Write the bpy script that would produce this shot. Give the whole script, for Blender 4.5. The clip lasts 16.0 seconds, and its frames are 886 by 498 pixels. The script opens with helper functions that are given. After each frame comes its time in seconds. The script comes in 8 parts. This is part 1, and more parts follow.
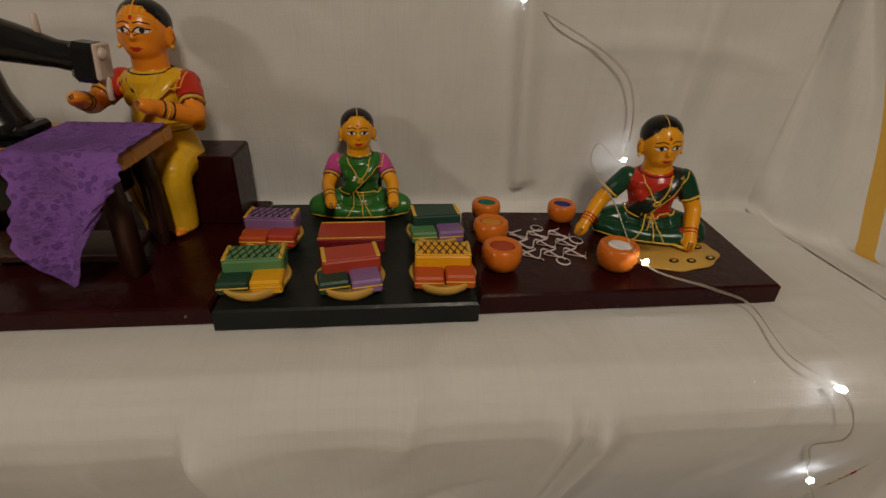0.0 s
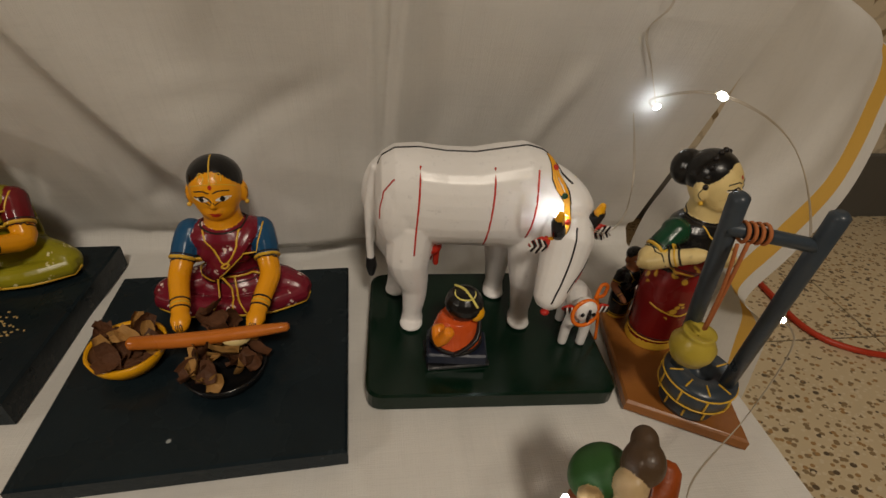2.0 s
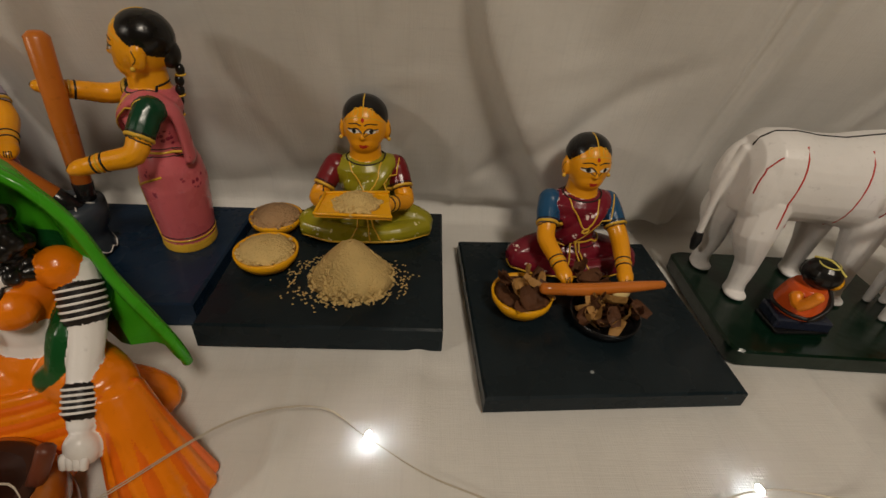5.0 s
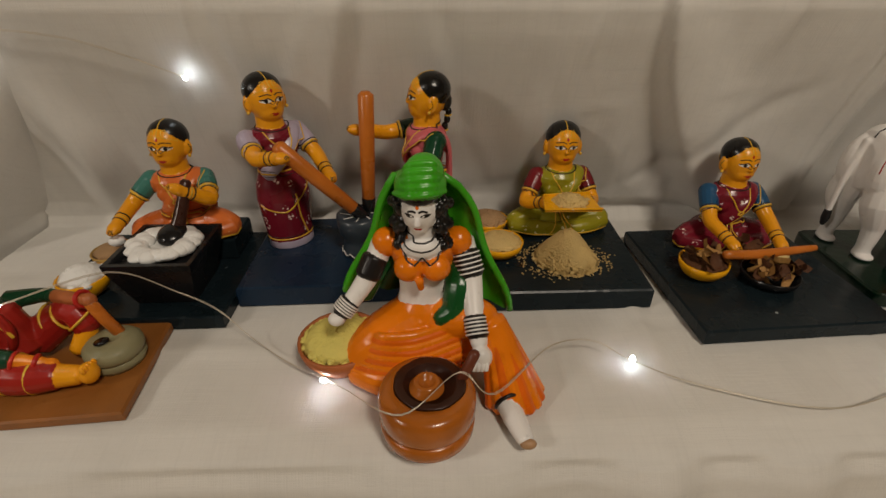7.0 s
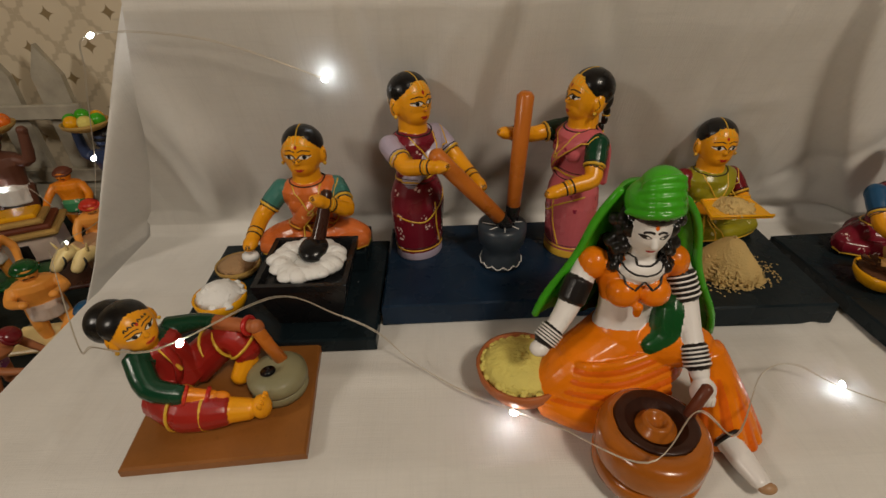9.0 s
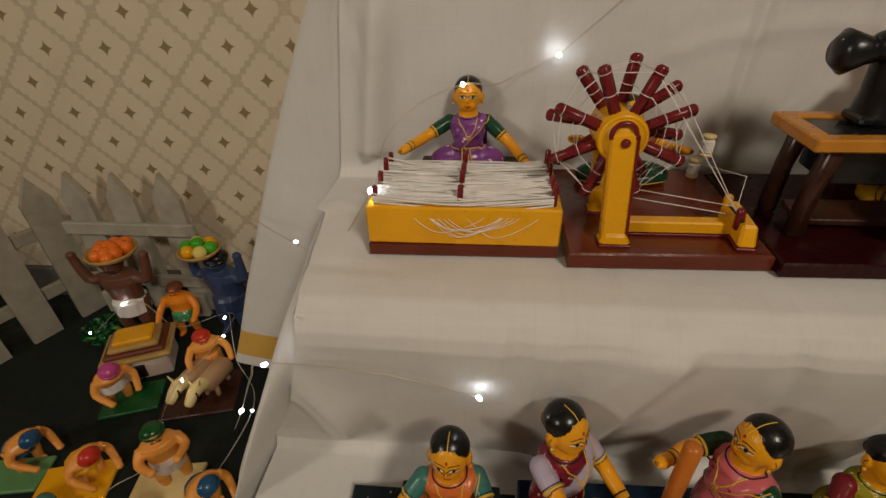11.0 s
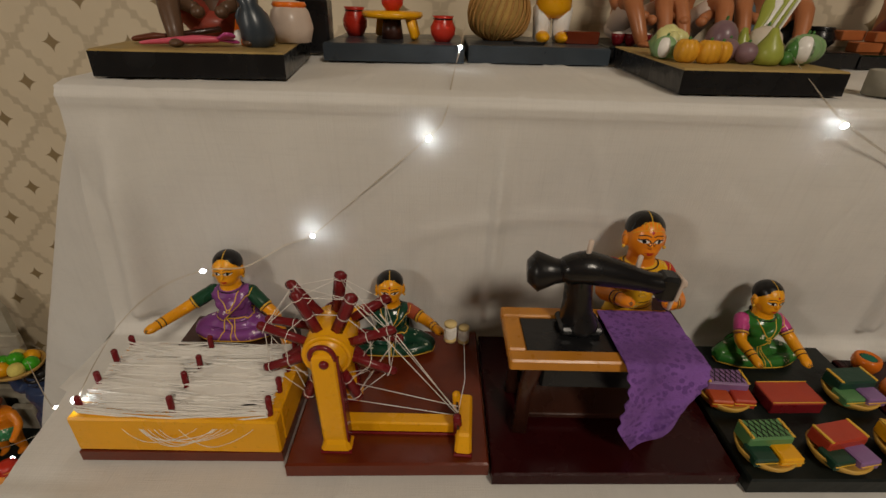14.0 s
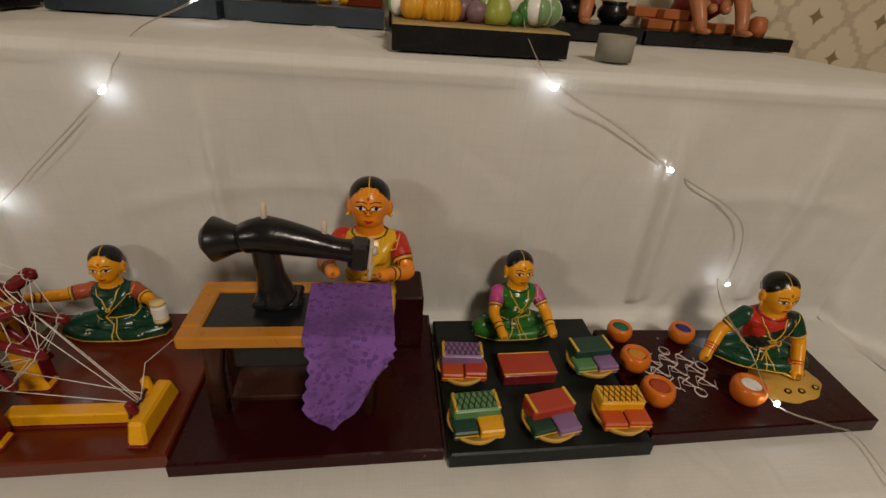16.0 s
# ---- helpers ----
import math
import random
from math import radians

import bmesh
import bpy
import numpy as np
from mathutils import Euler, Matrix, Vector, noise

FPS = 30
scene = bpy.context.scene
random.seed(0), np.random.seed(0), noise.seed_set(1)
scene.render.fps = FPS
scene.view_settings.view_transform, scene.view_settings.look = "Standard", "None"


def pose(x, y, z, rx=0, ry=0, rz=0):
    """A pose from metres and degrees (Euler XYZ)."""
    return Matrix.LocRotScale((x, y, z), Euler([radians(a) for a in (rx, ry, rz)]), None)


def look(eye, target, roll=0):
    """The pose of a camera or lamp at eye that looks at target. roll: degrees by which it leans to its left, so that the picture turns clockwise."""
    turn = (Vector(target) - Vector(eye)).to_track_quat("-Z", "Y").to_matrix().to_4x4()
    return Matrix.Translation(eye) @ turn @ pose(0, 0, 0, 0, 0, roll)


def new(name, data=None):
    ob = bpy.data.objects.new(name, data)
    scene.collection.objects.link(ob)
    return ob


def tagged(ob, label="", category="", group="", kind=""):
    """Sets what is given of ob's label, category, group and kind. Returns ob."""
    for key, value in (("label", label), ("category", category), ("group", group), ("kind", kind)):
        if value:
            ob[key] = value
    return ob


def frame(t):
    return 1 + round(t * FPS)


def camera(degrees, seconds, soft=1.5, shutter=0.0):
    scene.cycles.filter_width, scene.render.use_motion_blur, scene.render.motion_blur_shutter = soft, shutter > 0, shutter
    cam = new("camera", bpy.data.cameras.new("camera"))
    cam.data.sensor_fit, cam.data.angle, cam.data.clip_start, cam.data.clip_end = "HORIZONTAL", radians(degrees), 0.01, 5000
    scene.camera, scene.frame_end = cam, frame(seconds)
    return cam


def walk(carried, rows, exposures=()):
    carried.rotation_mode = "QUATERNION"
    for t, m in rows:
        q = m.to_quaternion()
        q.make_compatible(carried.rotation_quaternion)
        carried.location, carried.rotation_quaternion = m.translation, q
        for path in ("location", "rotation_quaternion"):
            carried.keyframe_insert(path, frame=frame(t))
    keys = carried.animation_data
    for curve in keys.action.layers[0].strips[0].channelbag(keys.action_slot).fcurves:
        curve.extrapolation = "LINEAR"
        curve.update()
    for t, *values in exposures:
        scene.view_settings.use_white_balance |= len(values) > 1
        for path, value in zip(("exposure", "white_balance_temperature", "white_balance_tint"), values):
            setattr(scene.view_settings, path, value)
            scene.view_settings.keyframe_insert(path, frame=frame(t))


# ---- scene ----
EXPOSURES = [(0.0, -0.25), (0.5, -0.15), (1.0, -0.05), (2.0, 0.0), (5.0, 0.0), (8.0, 0.08), (10.5, 0.12), (11.0, 0.04), (12.0, -0.05), (12.5, -0.10), (13.0, -0.22), (13.5, -0.2), (14.0, -0.08), (16.0, 0.03)]
cam = camera(85.83, 16.0)
PATH = [
    (0, (0.0925, -0.0266, 0.4585), (0.1405, 0.4098, 0.2192), 2.45),
    (0.5, (0.1270, -0.0540, 0.4033), (0.1759, 0.3677, 0.1392), 2.39),
    (1, (0.1426, -0.0711, 0.3442), (0.1987, 0.3329, 0.0549), 3.98),
    (1.5, (0.1723, -0.1084, 0.2917), (0.2340, 0.2904, -0.0034), 4.15),
    (2, (0.1890, -0.1437, 0.2648), (0.2562, 0.2556, -0.0286), 4.66),
    (2.5, (0.2042, -0.1620, 0.2555), (0.2795, 0.2377, -0.0353), 5.21),
    (3, (0.2046, -0.1811, 0.2444), (0.2848, 0.2173, -0.0469), 5.67),
    (3.5, (0.1592, -0.1814, 0.2413), (0.2347, 0.2205, -0.0464), 5.62),
    (4, (0.0836, -0.1796, 0.2442), (0.1429, 0.2248, -0.0438), 5.16),
    (4.5, (0.0151, -0.1821, 0.2448), (0.0596, 0.2249, -0.0422), 4.95),
    (5, (-0.0449, -0.1803, 0.2480), (-0.0142, 0.2284, -0.0383), 4.76),
    (5.2, (-0.0666, -0.1856, 0.2387), (-0.0419, 0.2265, -0.0434), 4.57),
    (7.3, (-0.2498, -0.2963, 0.2759), (-0.2392, 0.1297, 0.0143), -0.36),
    (7.5, (-0.2705, -0.2981, 0.2708), (-0.2609, 0.1273, 0.0082), -0.49),
    (8, (-0.3064, -0.2835, 0.2545), (-0.2992, 0.1408, -0.0100), -0.81),
    (8.2, (-0.3156, -0.2716, 0.2472), (-0.3079, 0.1519, -0.0184), -0.98),
    (10.3, (-0.3928, -0.1896, 0.4047), (-0.4228, 0.2256, 0.1277), -2.40),
    (10.5, (-0.4034, -0.1668, 0.4297), (-0.4406, 0.2500, 0.1560), -2.45),
    (11, (-0.4335, -0.1018, 0.4969), (-0.4807, 0.3149, 0.2246), -1.87),
    (11.5, (-0.4358, -0.0667, 0.5471), (-0.4750, 0.3523, 0.2770), -0.59),
    (12, (-0.4293, -0.0367, 0.5878), (-0.4633, 0.3871, 0.3248), 0.36),
    (12.5, (-0.3942, -0.0268, 0.6032), (-0.4272, 0.4012, 0.3468), 0.76),
    (13, (-0.3551, -0.0334, 0.6080), (-0.3835, 0.3987, 0.3579), 0.85),
    (13.5, (-0.3028, -0.0295, 0.6090), (-0.3168, 0.4062, 0.3640), 1.25),
    (14, (-0.2597, -0.0230, 0.6067), (-0.2523, 0.4171, 0.3695), 1.89),
    (14.5, (-0.2143, -0.0174, 0.6087), (-0.1887, 0.4230, 0.3734), 2.46),
    (15, (-0.1658, -0.0183, 0.5978), (-0.1270, 0.4211, 0.3623), 3.38),
    (15.5, (-0.1174, -0.0176, 0.5881), (-0.0659, 0.4190, 0.3499), 4.06),
    (16, (-0.0679, -0.0139, 0.5859), (-0.0040, 0.4185, 0.3431), 4.76),
]
walk(cam, [(t, look(eye, target, roll)) for t, eye, target, roll in PATH], EXPOSURES)

# ---- light ----
def area_lamp(name, eye, target, size, power, colour):
    data = bpy.data.lights.new(name, "AREA")
    data.shape, data.size, data.energy, data.color = "DISK", size, power, colour
    ob = new(name, data)
    ob.matrix_world = look(eye, target)
    return ob


area_lamp("ceiling_lamp_light", (0.45, -1.35, 1.95), (0.0, 0.25, 0.1), 0.40, 23.5, (1.0, 0.875, 0.72))
# unseen fill added low on the left to brighten risers and hanging drapes
area_lamp("left_fill_light", (-1.90, -1.10, 1.15), (-0.3, 0.3, 0.2), 0.34, 9.0, (1.0, 0.89, 0.76))
world = bpy.data.worlds.new("room_air")
world.use_nodes = True
world.node_tree.nodes["Background"].inputs[0].default_value = (0.9, 0.82, 0.7, 1)
world.node_tree.nodes["Background"].inputs[1].default_value = 0.004
scene.world = world


# ---- materials ----
def nodes_of(name):
    m = bpy.data.materials.new(name)
    m.use_nodes = True
    nt = m.node_tree
    return m, nt, nt.nodes["Principled BSDF"]


def coords(nt, scale=1.0):
    tc = nt.nodes.new("ShaderNodeTexCoord")
    mp = nt.nodes.new("ShaderNodeMapping")
    mp.inputs["Scale"].default_value = (scale, scale, scale)
    nt.links.new(tc.outputs["Object"], mp.inputs["Vector"])
    return mp.outputs["Vector"]


def noise_node(nt, vec, scale, detail=4.0, rough=0.55):
    n = nt.nodes.new("ShaderNodeTexNoise")
    n.inputs["Scale"].default_value, n.inputs["Detail"].default_value, n.inputs["Roughness"].default_value = scale, detail, rough
    nt.links.new(vec, n.inputs["Vector"])
    return n.outputs["Fac"]


def ramp(nt, fac, stops):
    r = nt.nodes.new("ShaderNodeValToRGB")
    els = r.color_ramp.elements
    while len(els) < len(stops):
        els.new(0.5)
    for e, (p, c) in zip(els, stops):
        e.position, e.color = p, (*c, 1) if len(c) == 3 else c
    nt.links.new(fac, r.inputs["Fac"])
    return r.outputs["Color"]


def mix(nt, fac, a, b):
    m = nt.nodes.new("ShaderNodeMix")
    m.data_type = "RGBA"
    for sock, val in ((m.inputs["Factor"], fac), (m.inputs["A"], a), (m.inputs["B"], b)):
        if isinstance(val, (int, float)):
            sock.default_value = val
        elif isinstance(val, tuple):
            sock.default_value = (*val, 1)
        else:
            nt.links.new(val, sock)
    return m.outputs["Result"]


def bump(nt, fac, strength, dist, bsdf):
    b = nt.nodes.new("ShaderNodeBump")
    b.inputs["Strength"].default_value, b.inputs["Distance"].default_value = strength, dist
    nt.links.new(fac, b.inputs["Height"])
    nt.links.new(b.outputs["Normal"], bsdf.inputs["Normal"])


def shade(c, k):
    return tuple(min(1.0, v * k) for v in c)


def paint(name, rgb, rough=0.3, spots=None, wear=0.25, coat=0.12, grain=90.0, relief=0.25, spec=0.35):
    """Brushed enamel: uneven colour at two scales, soft brush relief; spots: (colour, scale, size) of small painted flowers."""
    m, nt, b = nodes_of(name)
    vec = coords(nt)
    n1, n2 = noise_node(nt, vec, 28.0, 3.0), noise_node(nt, vec, 240.0, 3.0)
    col = mix(nt, n1, shade(rgb, 1 - wear), shade(rgb, 1 + wear))
    col = mix(nt, ramp(nt, n2, [(0.62, (0, 0, 0)), (0.78, (0.45, 0.45, 0.45))]), col, shade(rgb, 0.6))
    if spots:
        c, scale, size = spots
        vo = nt.nodes.new("ShaderNodeTexVoronoi")
        vo.inputs["Scale"].default_value = scale
        nt.links.new(vec, vo.inputs["Vector"])
        vi = nt.nodes.new("ShaderNodeTexVoronoi")
        vi.inputs["Scale"].default_value = scale * 4.5
        nt.links.new(vec, vi.inputs["Vector"])
        near = ramp(nt, vo.outputs["Distance"], [(size * 0.9, (1, 1, 1)), (size, (0, 0, 0))])
        petal = ramp(nt, vi.outputs["Distance"], [(0.38, (1, 1, 1)), (0.46, (0, 0, 0))])
        mul = nt.nodes.new("ShaderNodeMath")
        mul.operation = "MULTIPLY"
        nt.links.new(near, mul.inputs[0])
        nt.links.new(petal, mul.inputs[1])
        col = mix(nt, mul.outputs[0], col, c)
    nt.links.new(col, b.inputs["Base Color"])
    rr = ramp(nt, n1, [(0.3, (rough * 0.75,) * 3), (0.7, (min(1, rough * 1.35),) * 3)])
    nt.links.new(rr, b.inputs["Roughness"])
    b.inputs["Coat Weight"].default_value, b.inputs["Coat Roughness"].default_value = coat, 0.2
    b.inputs["Specular IOR Level"].default_value = spec
    bump(nt, noise_node(nt, vec, grain, 4.0), relief, 0.002, b)
    return m


def cloth_material(name, rgb, weave=1300.0):
    m, nt, b = nodes_of(name)
    vec = coords(nt)
    n1 = noise_node(nt, vec, 6.0, 4.0)
    col = mix(nt, n1, shade(rgb, 0.9), shade(rgb, 1.06))
    streak = nt.nodes.new("ShaderNodeMapping")
    streak.inputs["Scale"].default_value = (weave, weave * 0.03, weave * 0.03)
    nt.links.new(vec, streak.inputs["Vector"])
    n2 = noise_node(nt, streak.outputs["Vector"], 1.0, 2.0)
    across = nt.nodes.new("ShaderNodeMapping")
    across.inputs["Scale"].default_value = (weave * 0.03, weave, weave)
    nt.links.new(vec, across.inputs["Vector"])
    n3 = noise_node(nt, across.outputs["Vector"], 1.0, 2.0)
    add = nt.nodes.new("ShaderNodeMath")
    nt.links.new(n2, add.inputs[0])
    nt.links.new(n3, add.inputs[1])
    col = mix(nt, ramp(nt, add.outputs[0], [(0.35, (0, 0, 0)), (0.9, (0.5, 0.5, 0.5))]), col, shade(rgb, 0.86))
    for sc in ((380, 14, 14), (14, 380, 380)):
        slub = nt.nodes.new("ShaderNodeMapping")
        slub.inputs["Scale"].default_value = sc
        nt.links.new(vec, slub.inputs["Vector"])
        col = mix(nt, ramp(nt, noise_node(nt, slub.outputs["Vector"], 1.0, 3.0), [(0.52, (0, 0, 0)), (0.76, (0.19, 0.19, 0.19))]), col, shade(rgb, 0.72))
    col = mix(nt, ramp(nt, noise_node(nt, vec, 22.0, 5.0, 0.65), [(0.45, (0, 0, 0)), (0.72, (0.30, 0.30, 0.30))]), col, shade(rgb, 0.74))
    nt.links.new(col, b.inputs["Base Color"])
    b.inputs["Roughness"].default_value = 0.9
    b.inputs["Sheen Weight"].default_value = 0.15
    bump(nt, add.outputs[0], 0.32, 0.0008, b)
    return m


def wallpaper_material():
    m, nt, b = nodes_of("wallpaper")
    vec = coords(nt)
    sep = nt.nodes.new("ShaderNodeSeparateXYZ")
    nt.links.new(vec, sep.inputs["Vector"])

    def math_node(op, a, c=None):
        n = nt.nodes.new("ShaderNodeMath")
        n.operation = op
        for sock, val in zip(n.inputs, (a, c)):
            if val is None:
                continue
            if isinstance(val, (int, float)):
                sock.default_value = val
            else:
                nt.links.new(val, sock)
        return n.outputs[0]

    px, pz = 0.115, 0.116
    u, w = math_node("ADD", math_node("DIVIDE", sep.outputs["X"], px), 0.28), math_node("ADD", math_node("DIVIDE", sep.outputs["Z"], pz), 0.474)
    p, q = math_node("ADD", u, w), math_node("SUBTRACT", u, w)

    def tri(v):
        return math_node("ABSOLUTE", math_node("SUBTRACT", math_node("FRACT", v), 0.5))

    a, c = tri(p), tri(q)
    # scrolled trellis bands between the lozenges
    def scallop(v):
        return math_node("MULTIPLY", math_node("ABSOLUTE", math_node("SINE", math_node("MULTIPLY", v, 15.71))), 0.055)

    band = math_node("MINIMUM", math_node("ADD", a, scallop(q)), math_node("ADD", c, scallop(p)))
    n = noise_node(nt, vec, 160.0, 3.0)
    bandn = math_node("ADD", band, math_node("MULTIPLY", math_node("SUBTRACT", n, 0.5), 0.05))
    trellis = ramp(nt, bandn, [(0.070, (1, 1, 1)), (0.105, (0, 0, 0))])
    # small palmette in the middle of each lozenge: a four-pointed concave star
    sp = math_node("SUBTRACT", math_node("FRACT", math_node("ADD", math_node("ADD", u, w), 0.5)), 0.5)
    sq = math_node("SUBTRACT", math_node("FRACT", math_node("ADD", math_node("SUBTRACT", u, w), 0.5)), 0.5)
    ex, ez = math_node("ABSOLUTE", math_node("ADD", sp, sq)), math_node("ABSOLUTE", math_node("SUBTRACT", sp, sq))
    star = math_node("ADD", math_node("POWER", ex, 0.62), math_node("POWER", ez, 0.62))
    motif = ramp(nt, star, [(0.40, (1, 1, 1)), (0.46, (0, 0, 0))])
    base = mix(nt, noise_node(nt, vec, 9.0), (0.58, 0.49, 0.35), (0.70, 0.61, 0.46))
    col = mix(nt, trellis, base, (0.50, 0.42, 0.30))
    col = mix(nt, motif, col, (0.25, 0.18, 0.09))
    nt.links.new(col, b.inputs["Base Color"])
    b.inputs["Roughness"].default_value = 0.6
    bump(nt, n, 0.15, 0.001, b)
    return m


def terrazzo_material():
    m, nt, b = nodes_of("terrazzo")
    vec = coords(nt)
    col = mix(nt, noise_node(nt, vec, 5.0), (0.62, 0.51, 0.33), (0.74, 0.62, 0.42))
    for scale, cut, rgb in ((70.0, 0.34, (0.30, 0.21, 0.11)), (46.0, 0.24, (0.13, 0.095, 0.06)), (95.0, 0.33, (0.72, 0.62, 0.45)), (58.0, 0.24, (0.42, 0.25, 0.10))):
        off = nt.nodes.new("ShaderNodeMapping")
        off.inputs["Location"].default_value = (scale, scale * 0.3, 0)
        off.inputs["Scale"].default_value = (1.0, 1.35, 1.0)
        nt.links.new(vec, off.inputs["Vector"])
        vo = nt.nodes.new("ShaderNodeTexVoronoi")
        vo.inputs["Scale"].default_value = scale
        nt.links.new(off.outputs["Vector"], vo.inputs["Vector"])
        col = mix(nt, ramp(nt, vo.outputs["Distance"], [(cut * 0.85, (1, 1, 1)), (cut, (0, 0, 0))]), col, rgb)
    nt.links.new(col, b.inputs["Base Color"])
    b.inputs["Roughness"].default_value = 0.35
    return m


def plain(name, rgb, rough=0.5, metallic=0.0, emit=0.0, glass=False):
    m, nt, b = nodes_of(name)
    b.inputs["Base Color"].default_value = (*rgb, 1)
    b.inputs["Roughness"].default_value, b.inputs["Metallic"].default_value = rough, metallic
    if emit:
        b.inputs["Emission Color"].default_value, b.inputs["Emission Strength"].default_value = (0.86, 0.95, 1.0, 1), emit
    if glass:
        b.inputs["Transmission Weight"].default_value = 0.8
    return m


GOLD = (0.62, 0.40, 0.05)
SHEET = cloth_material("white_cotton", (0.74, 0.72, 0.68))
YELLOW_BAND = cloth_material("yellow_band", (0.72, 0.42, 0.06))
WALLPAPER, TERRAZZO = wallpaper_material(), terrazzo_material()
SKIRTING = paint("grey_skirting_paint", (0.10, 0.095, 0.085), 0.5, coat=0)
SKIN = paint("yellow_skin_paint", (0.82, 0.34, 0.008), 0.3, wear=0.10)
SKIN_ORANGE = paint("orange_skin_paint", (0.82, 0.25, 0.012), 0.28, wear=0.12)
HAIR = paint("black_hair_paint", (0.006, 0.0055, 0.0055), 0.28, wear=0.4, coat=0.2)
TRIM = paint("gold_trim_paint", (0.70, 0.42, 0.04), 0.3)
INK = paint("black_line_paint", (0.012, 0.01, 0.01), 0.35, coat=0)
WHITE = paint("white_paint", (0.80, 0.78, 0.74), 0.3, wear=0.08)
LIP = paint("red_lip_paint", (0.45, 0.02, 0.015), 0.3)
RED = paint("bright_red_paint", (0.52, 0.03, 0.015), 0.28)
MAROON = paint("maroon_paint", (0.16, 0.010, 0.014), 0.25)
MAROON_DOT = paint("maroon_flowered_paint", (0.17, 0.010, 0.022), 0.25, ((0.75, 0.6, 0.55), 75, 0.30))
OLIVE = paint("olive_paint", (0.27, 0.24, 0.012), 0.28)
OLIVE_DOT = paint("olive_flowered_paint", (0.28, 0.25, 0.012), 0.28, ((0.75, 0.7, 0.4), 75, 0.26))
GREEN = paint("dark_green_paint", (0.006, 0.05, 0.022), 0.25)
GREEN_DOT = paint("green_flowered_paint", (0.03, 0.15, 0.025), 0.25, ((0.7, 0.72, 0.55), 80, 0.30))
LEAF = paint("leaf_green_paint", (0.05, 0.36, 0.012), 0.28, wear=0.35)
LEAF_DARK = paint("deep_green_paint", (0.006, 0.075, 0.016), 0.25, wear=0.4)
TEAL = paint("teal_paint", (0.045, 0.17, 0.14), 0.28)
BLUE = paint("blue_sleeve_paint", (0.012, 0.07, 0.16), 0.25)
PINK = paint("pink_paint", (0.60, 0.13, 0.15), 0.28, ((0.25, 0.02, 0.05), 60, 0.30))
MAGENTA = paint("magenta_paint", (0.50, 0.06, 0.24), 0.28)
PURPLE = paint("purple_flowered_paint", (0.20, 0.055, 0.23), 0.25, ((0.75, 0.62, 0.72), 85, 0.28))
LILAC = paint("lilac_paint", (0.42, 0.36, 0.46), 0.3)
ORANGE = paint("orange_paint", (0.80, 0.17, 0.012), 0.25, wear=0.2)
ORANGE_DOT = paint("orange_flowered_paint", (0.62, 0.15, 0.03), 0.28, ((0.8, 0.5, 0.25), 70, 0.22))
RUST = paint("rust_paint", (0.38, 0.08, 0.035), 0.3)
YELLOW = paint("yellow_paint", (0.80, 0.38, 0.006), 0.28, wear=0.14)
YELLOW_DOT = paint("yellow_flowered_paint", (0.80, 0.45, 0.018), 0.26, ((0.12, 0.03, 0.02), 60, 0.20), wear=0.12)
CREAM = paint("cream_paint", (0.72, 0.56, 0.25), 0.35)
SLATE = paint("slate_board_paint", (0.0085, 0.0150, 0.0190), 0.26, ((0.32, 0.34, 0.34), 30, 0.05), wear=0.35, coat=0.06, spec=0.16)
BLUE_BOARD = paint("blue_board_paint", (0.008, 0.022, 0.047), 0.28, wear=0.3, coat=0.1, spec=0.22)
GREEN_BOARD = paint("green_board_paint", (0.002, 0.014, 0.007), 0.2, wear=0.3, coat=0.2, spec=0.25)
RED_BOARD = paint("redbrown_board_paint", (0.12, 0.019, 0.006), 0.18, wear=0.3, coat=0.3, spec=0.3)
MAROON_BOARD = paint("maroon_board_paint", (0.026, 0.0026, 0.0032), 0.25, ((0.30, 0.22, 0.20), 24, 0.045), wear=0.3, coat=0.06, spec=0.18)
DARK_BOARD = paint("charcoal_board_paint", (0.010, 0.013, 0.012), 0.35, wear=0.4, coat=0.05, spec=0.2)
BROWN_BOARD = paint("brown_board_wood", (0.27, 0.10, 0.020), 0.4, wear=0.4)
OLIVE_BOARD = paint("ochre_board_paint", (0.36, 0.25, 0.09), 0.5, wear=0.4, coat=0)
BLACK = paint("black_gloss_paint", (0.010, 0.010, 0.011), 0.25, wear=0.4)
WOOD_ORANGE = paint("orange_wood_paint", (0.52, 0.15, 0.018), 0.3, wear=0.3)
DARK_WOOD = paint("dark_brown_paint", (0.045, 0.016, 0.010), 0.3, wear=0.4)
GREY_PAINT = paint("blue_grey_paint", (0.036, 0.048, 0.062), 0.35, wear=0.4)
STONE = paint("grey_green_stone", (0.24, 0.22, 0.12), 0.5, wear=0.3, coat=0.1)
CLAY = paint("red_clay", (0.40, 0.12, 0.035), 0.5, wear=0.4, coat=0.1)
CLAY_DARK = paint("dark_clay", (0.14, 0.035, 0.015), 0.5, wear=0.5, coat=0.1)
CLAY_SKIN = paint("tan_clay", (0.42, 0.25, 0.13), 0.5, wear=0.3, coat=0.1)
GRAIN = paint("rice_grain", (0.70, 0.50, 0.20), 0.7, wear=0.3, coat=0, grain=600, relief=1.0)
GRAIN_BROWN = paint("brown_meal", (0.42, 0.26, 0.13), 0.8, wear=0.4, coat=0, grain=500, relief=1.0)
BATTER = paint("white_batter", (0.86, 0.86, 0.84), 0.45, wear=0.05, coat=0, grain=120, relief=1.0)
CRUMB = paint("yellow_crumb", (0.72, 0.62, 0.16), 0.7, wear=0.3, coat=0, grain=200, relief=1.0)
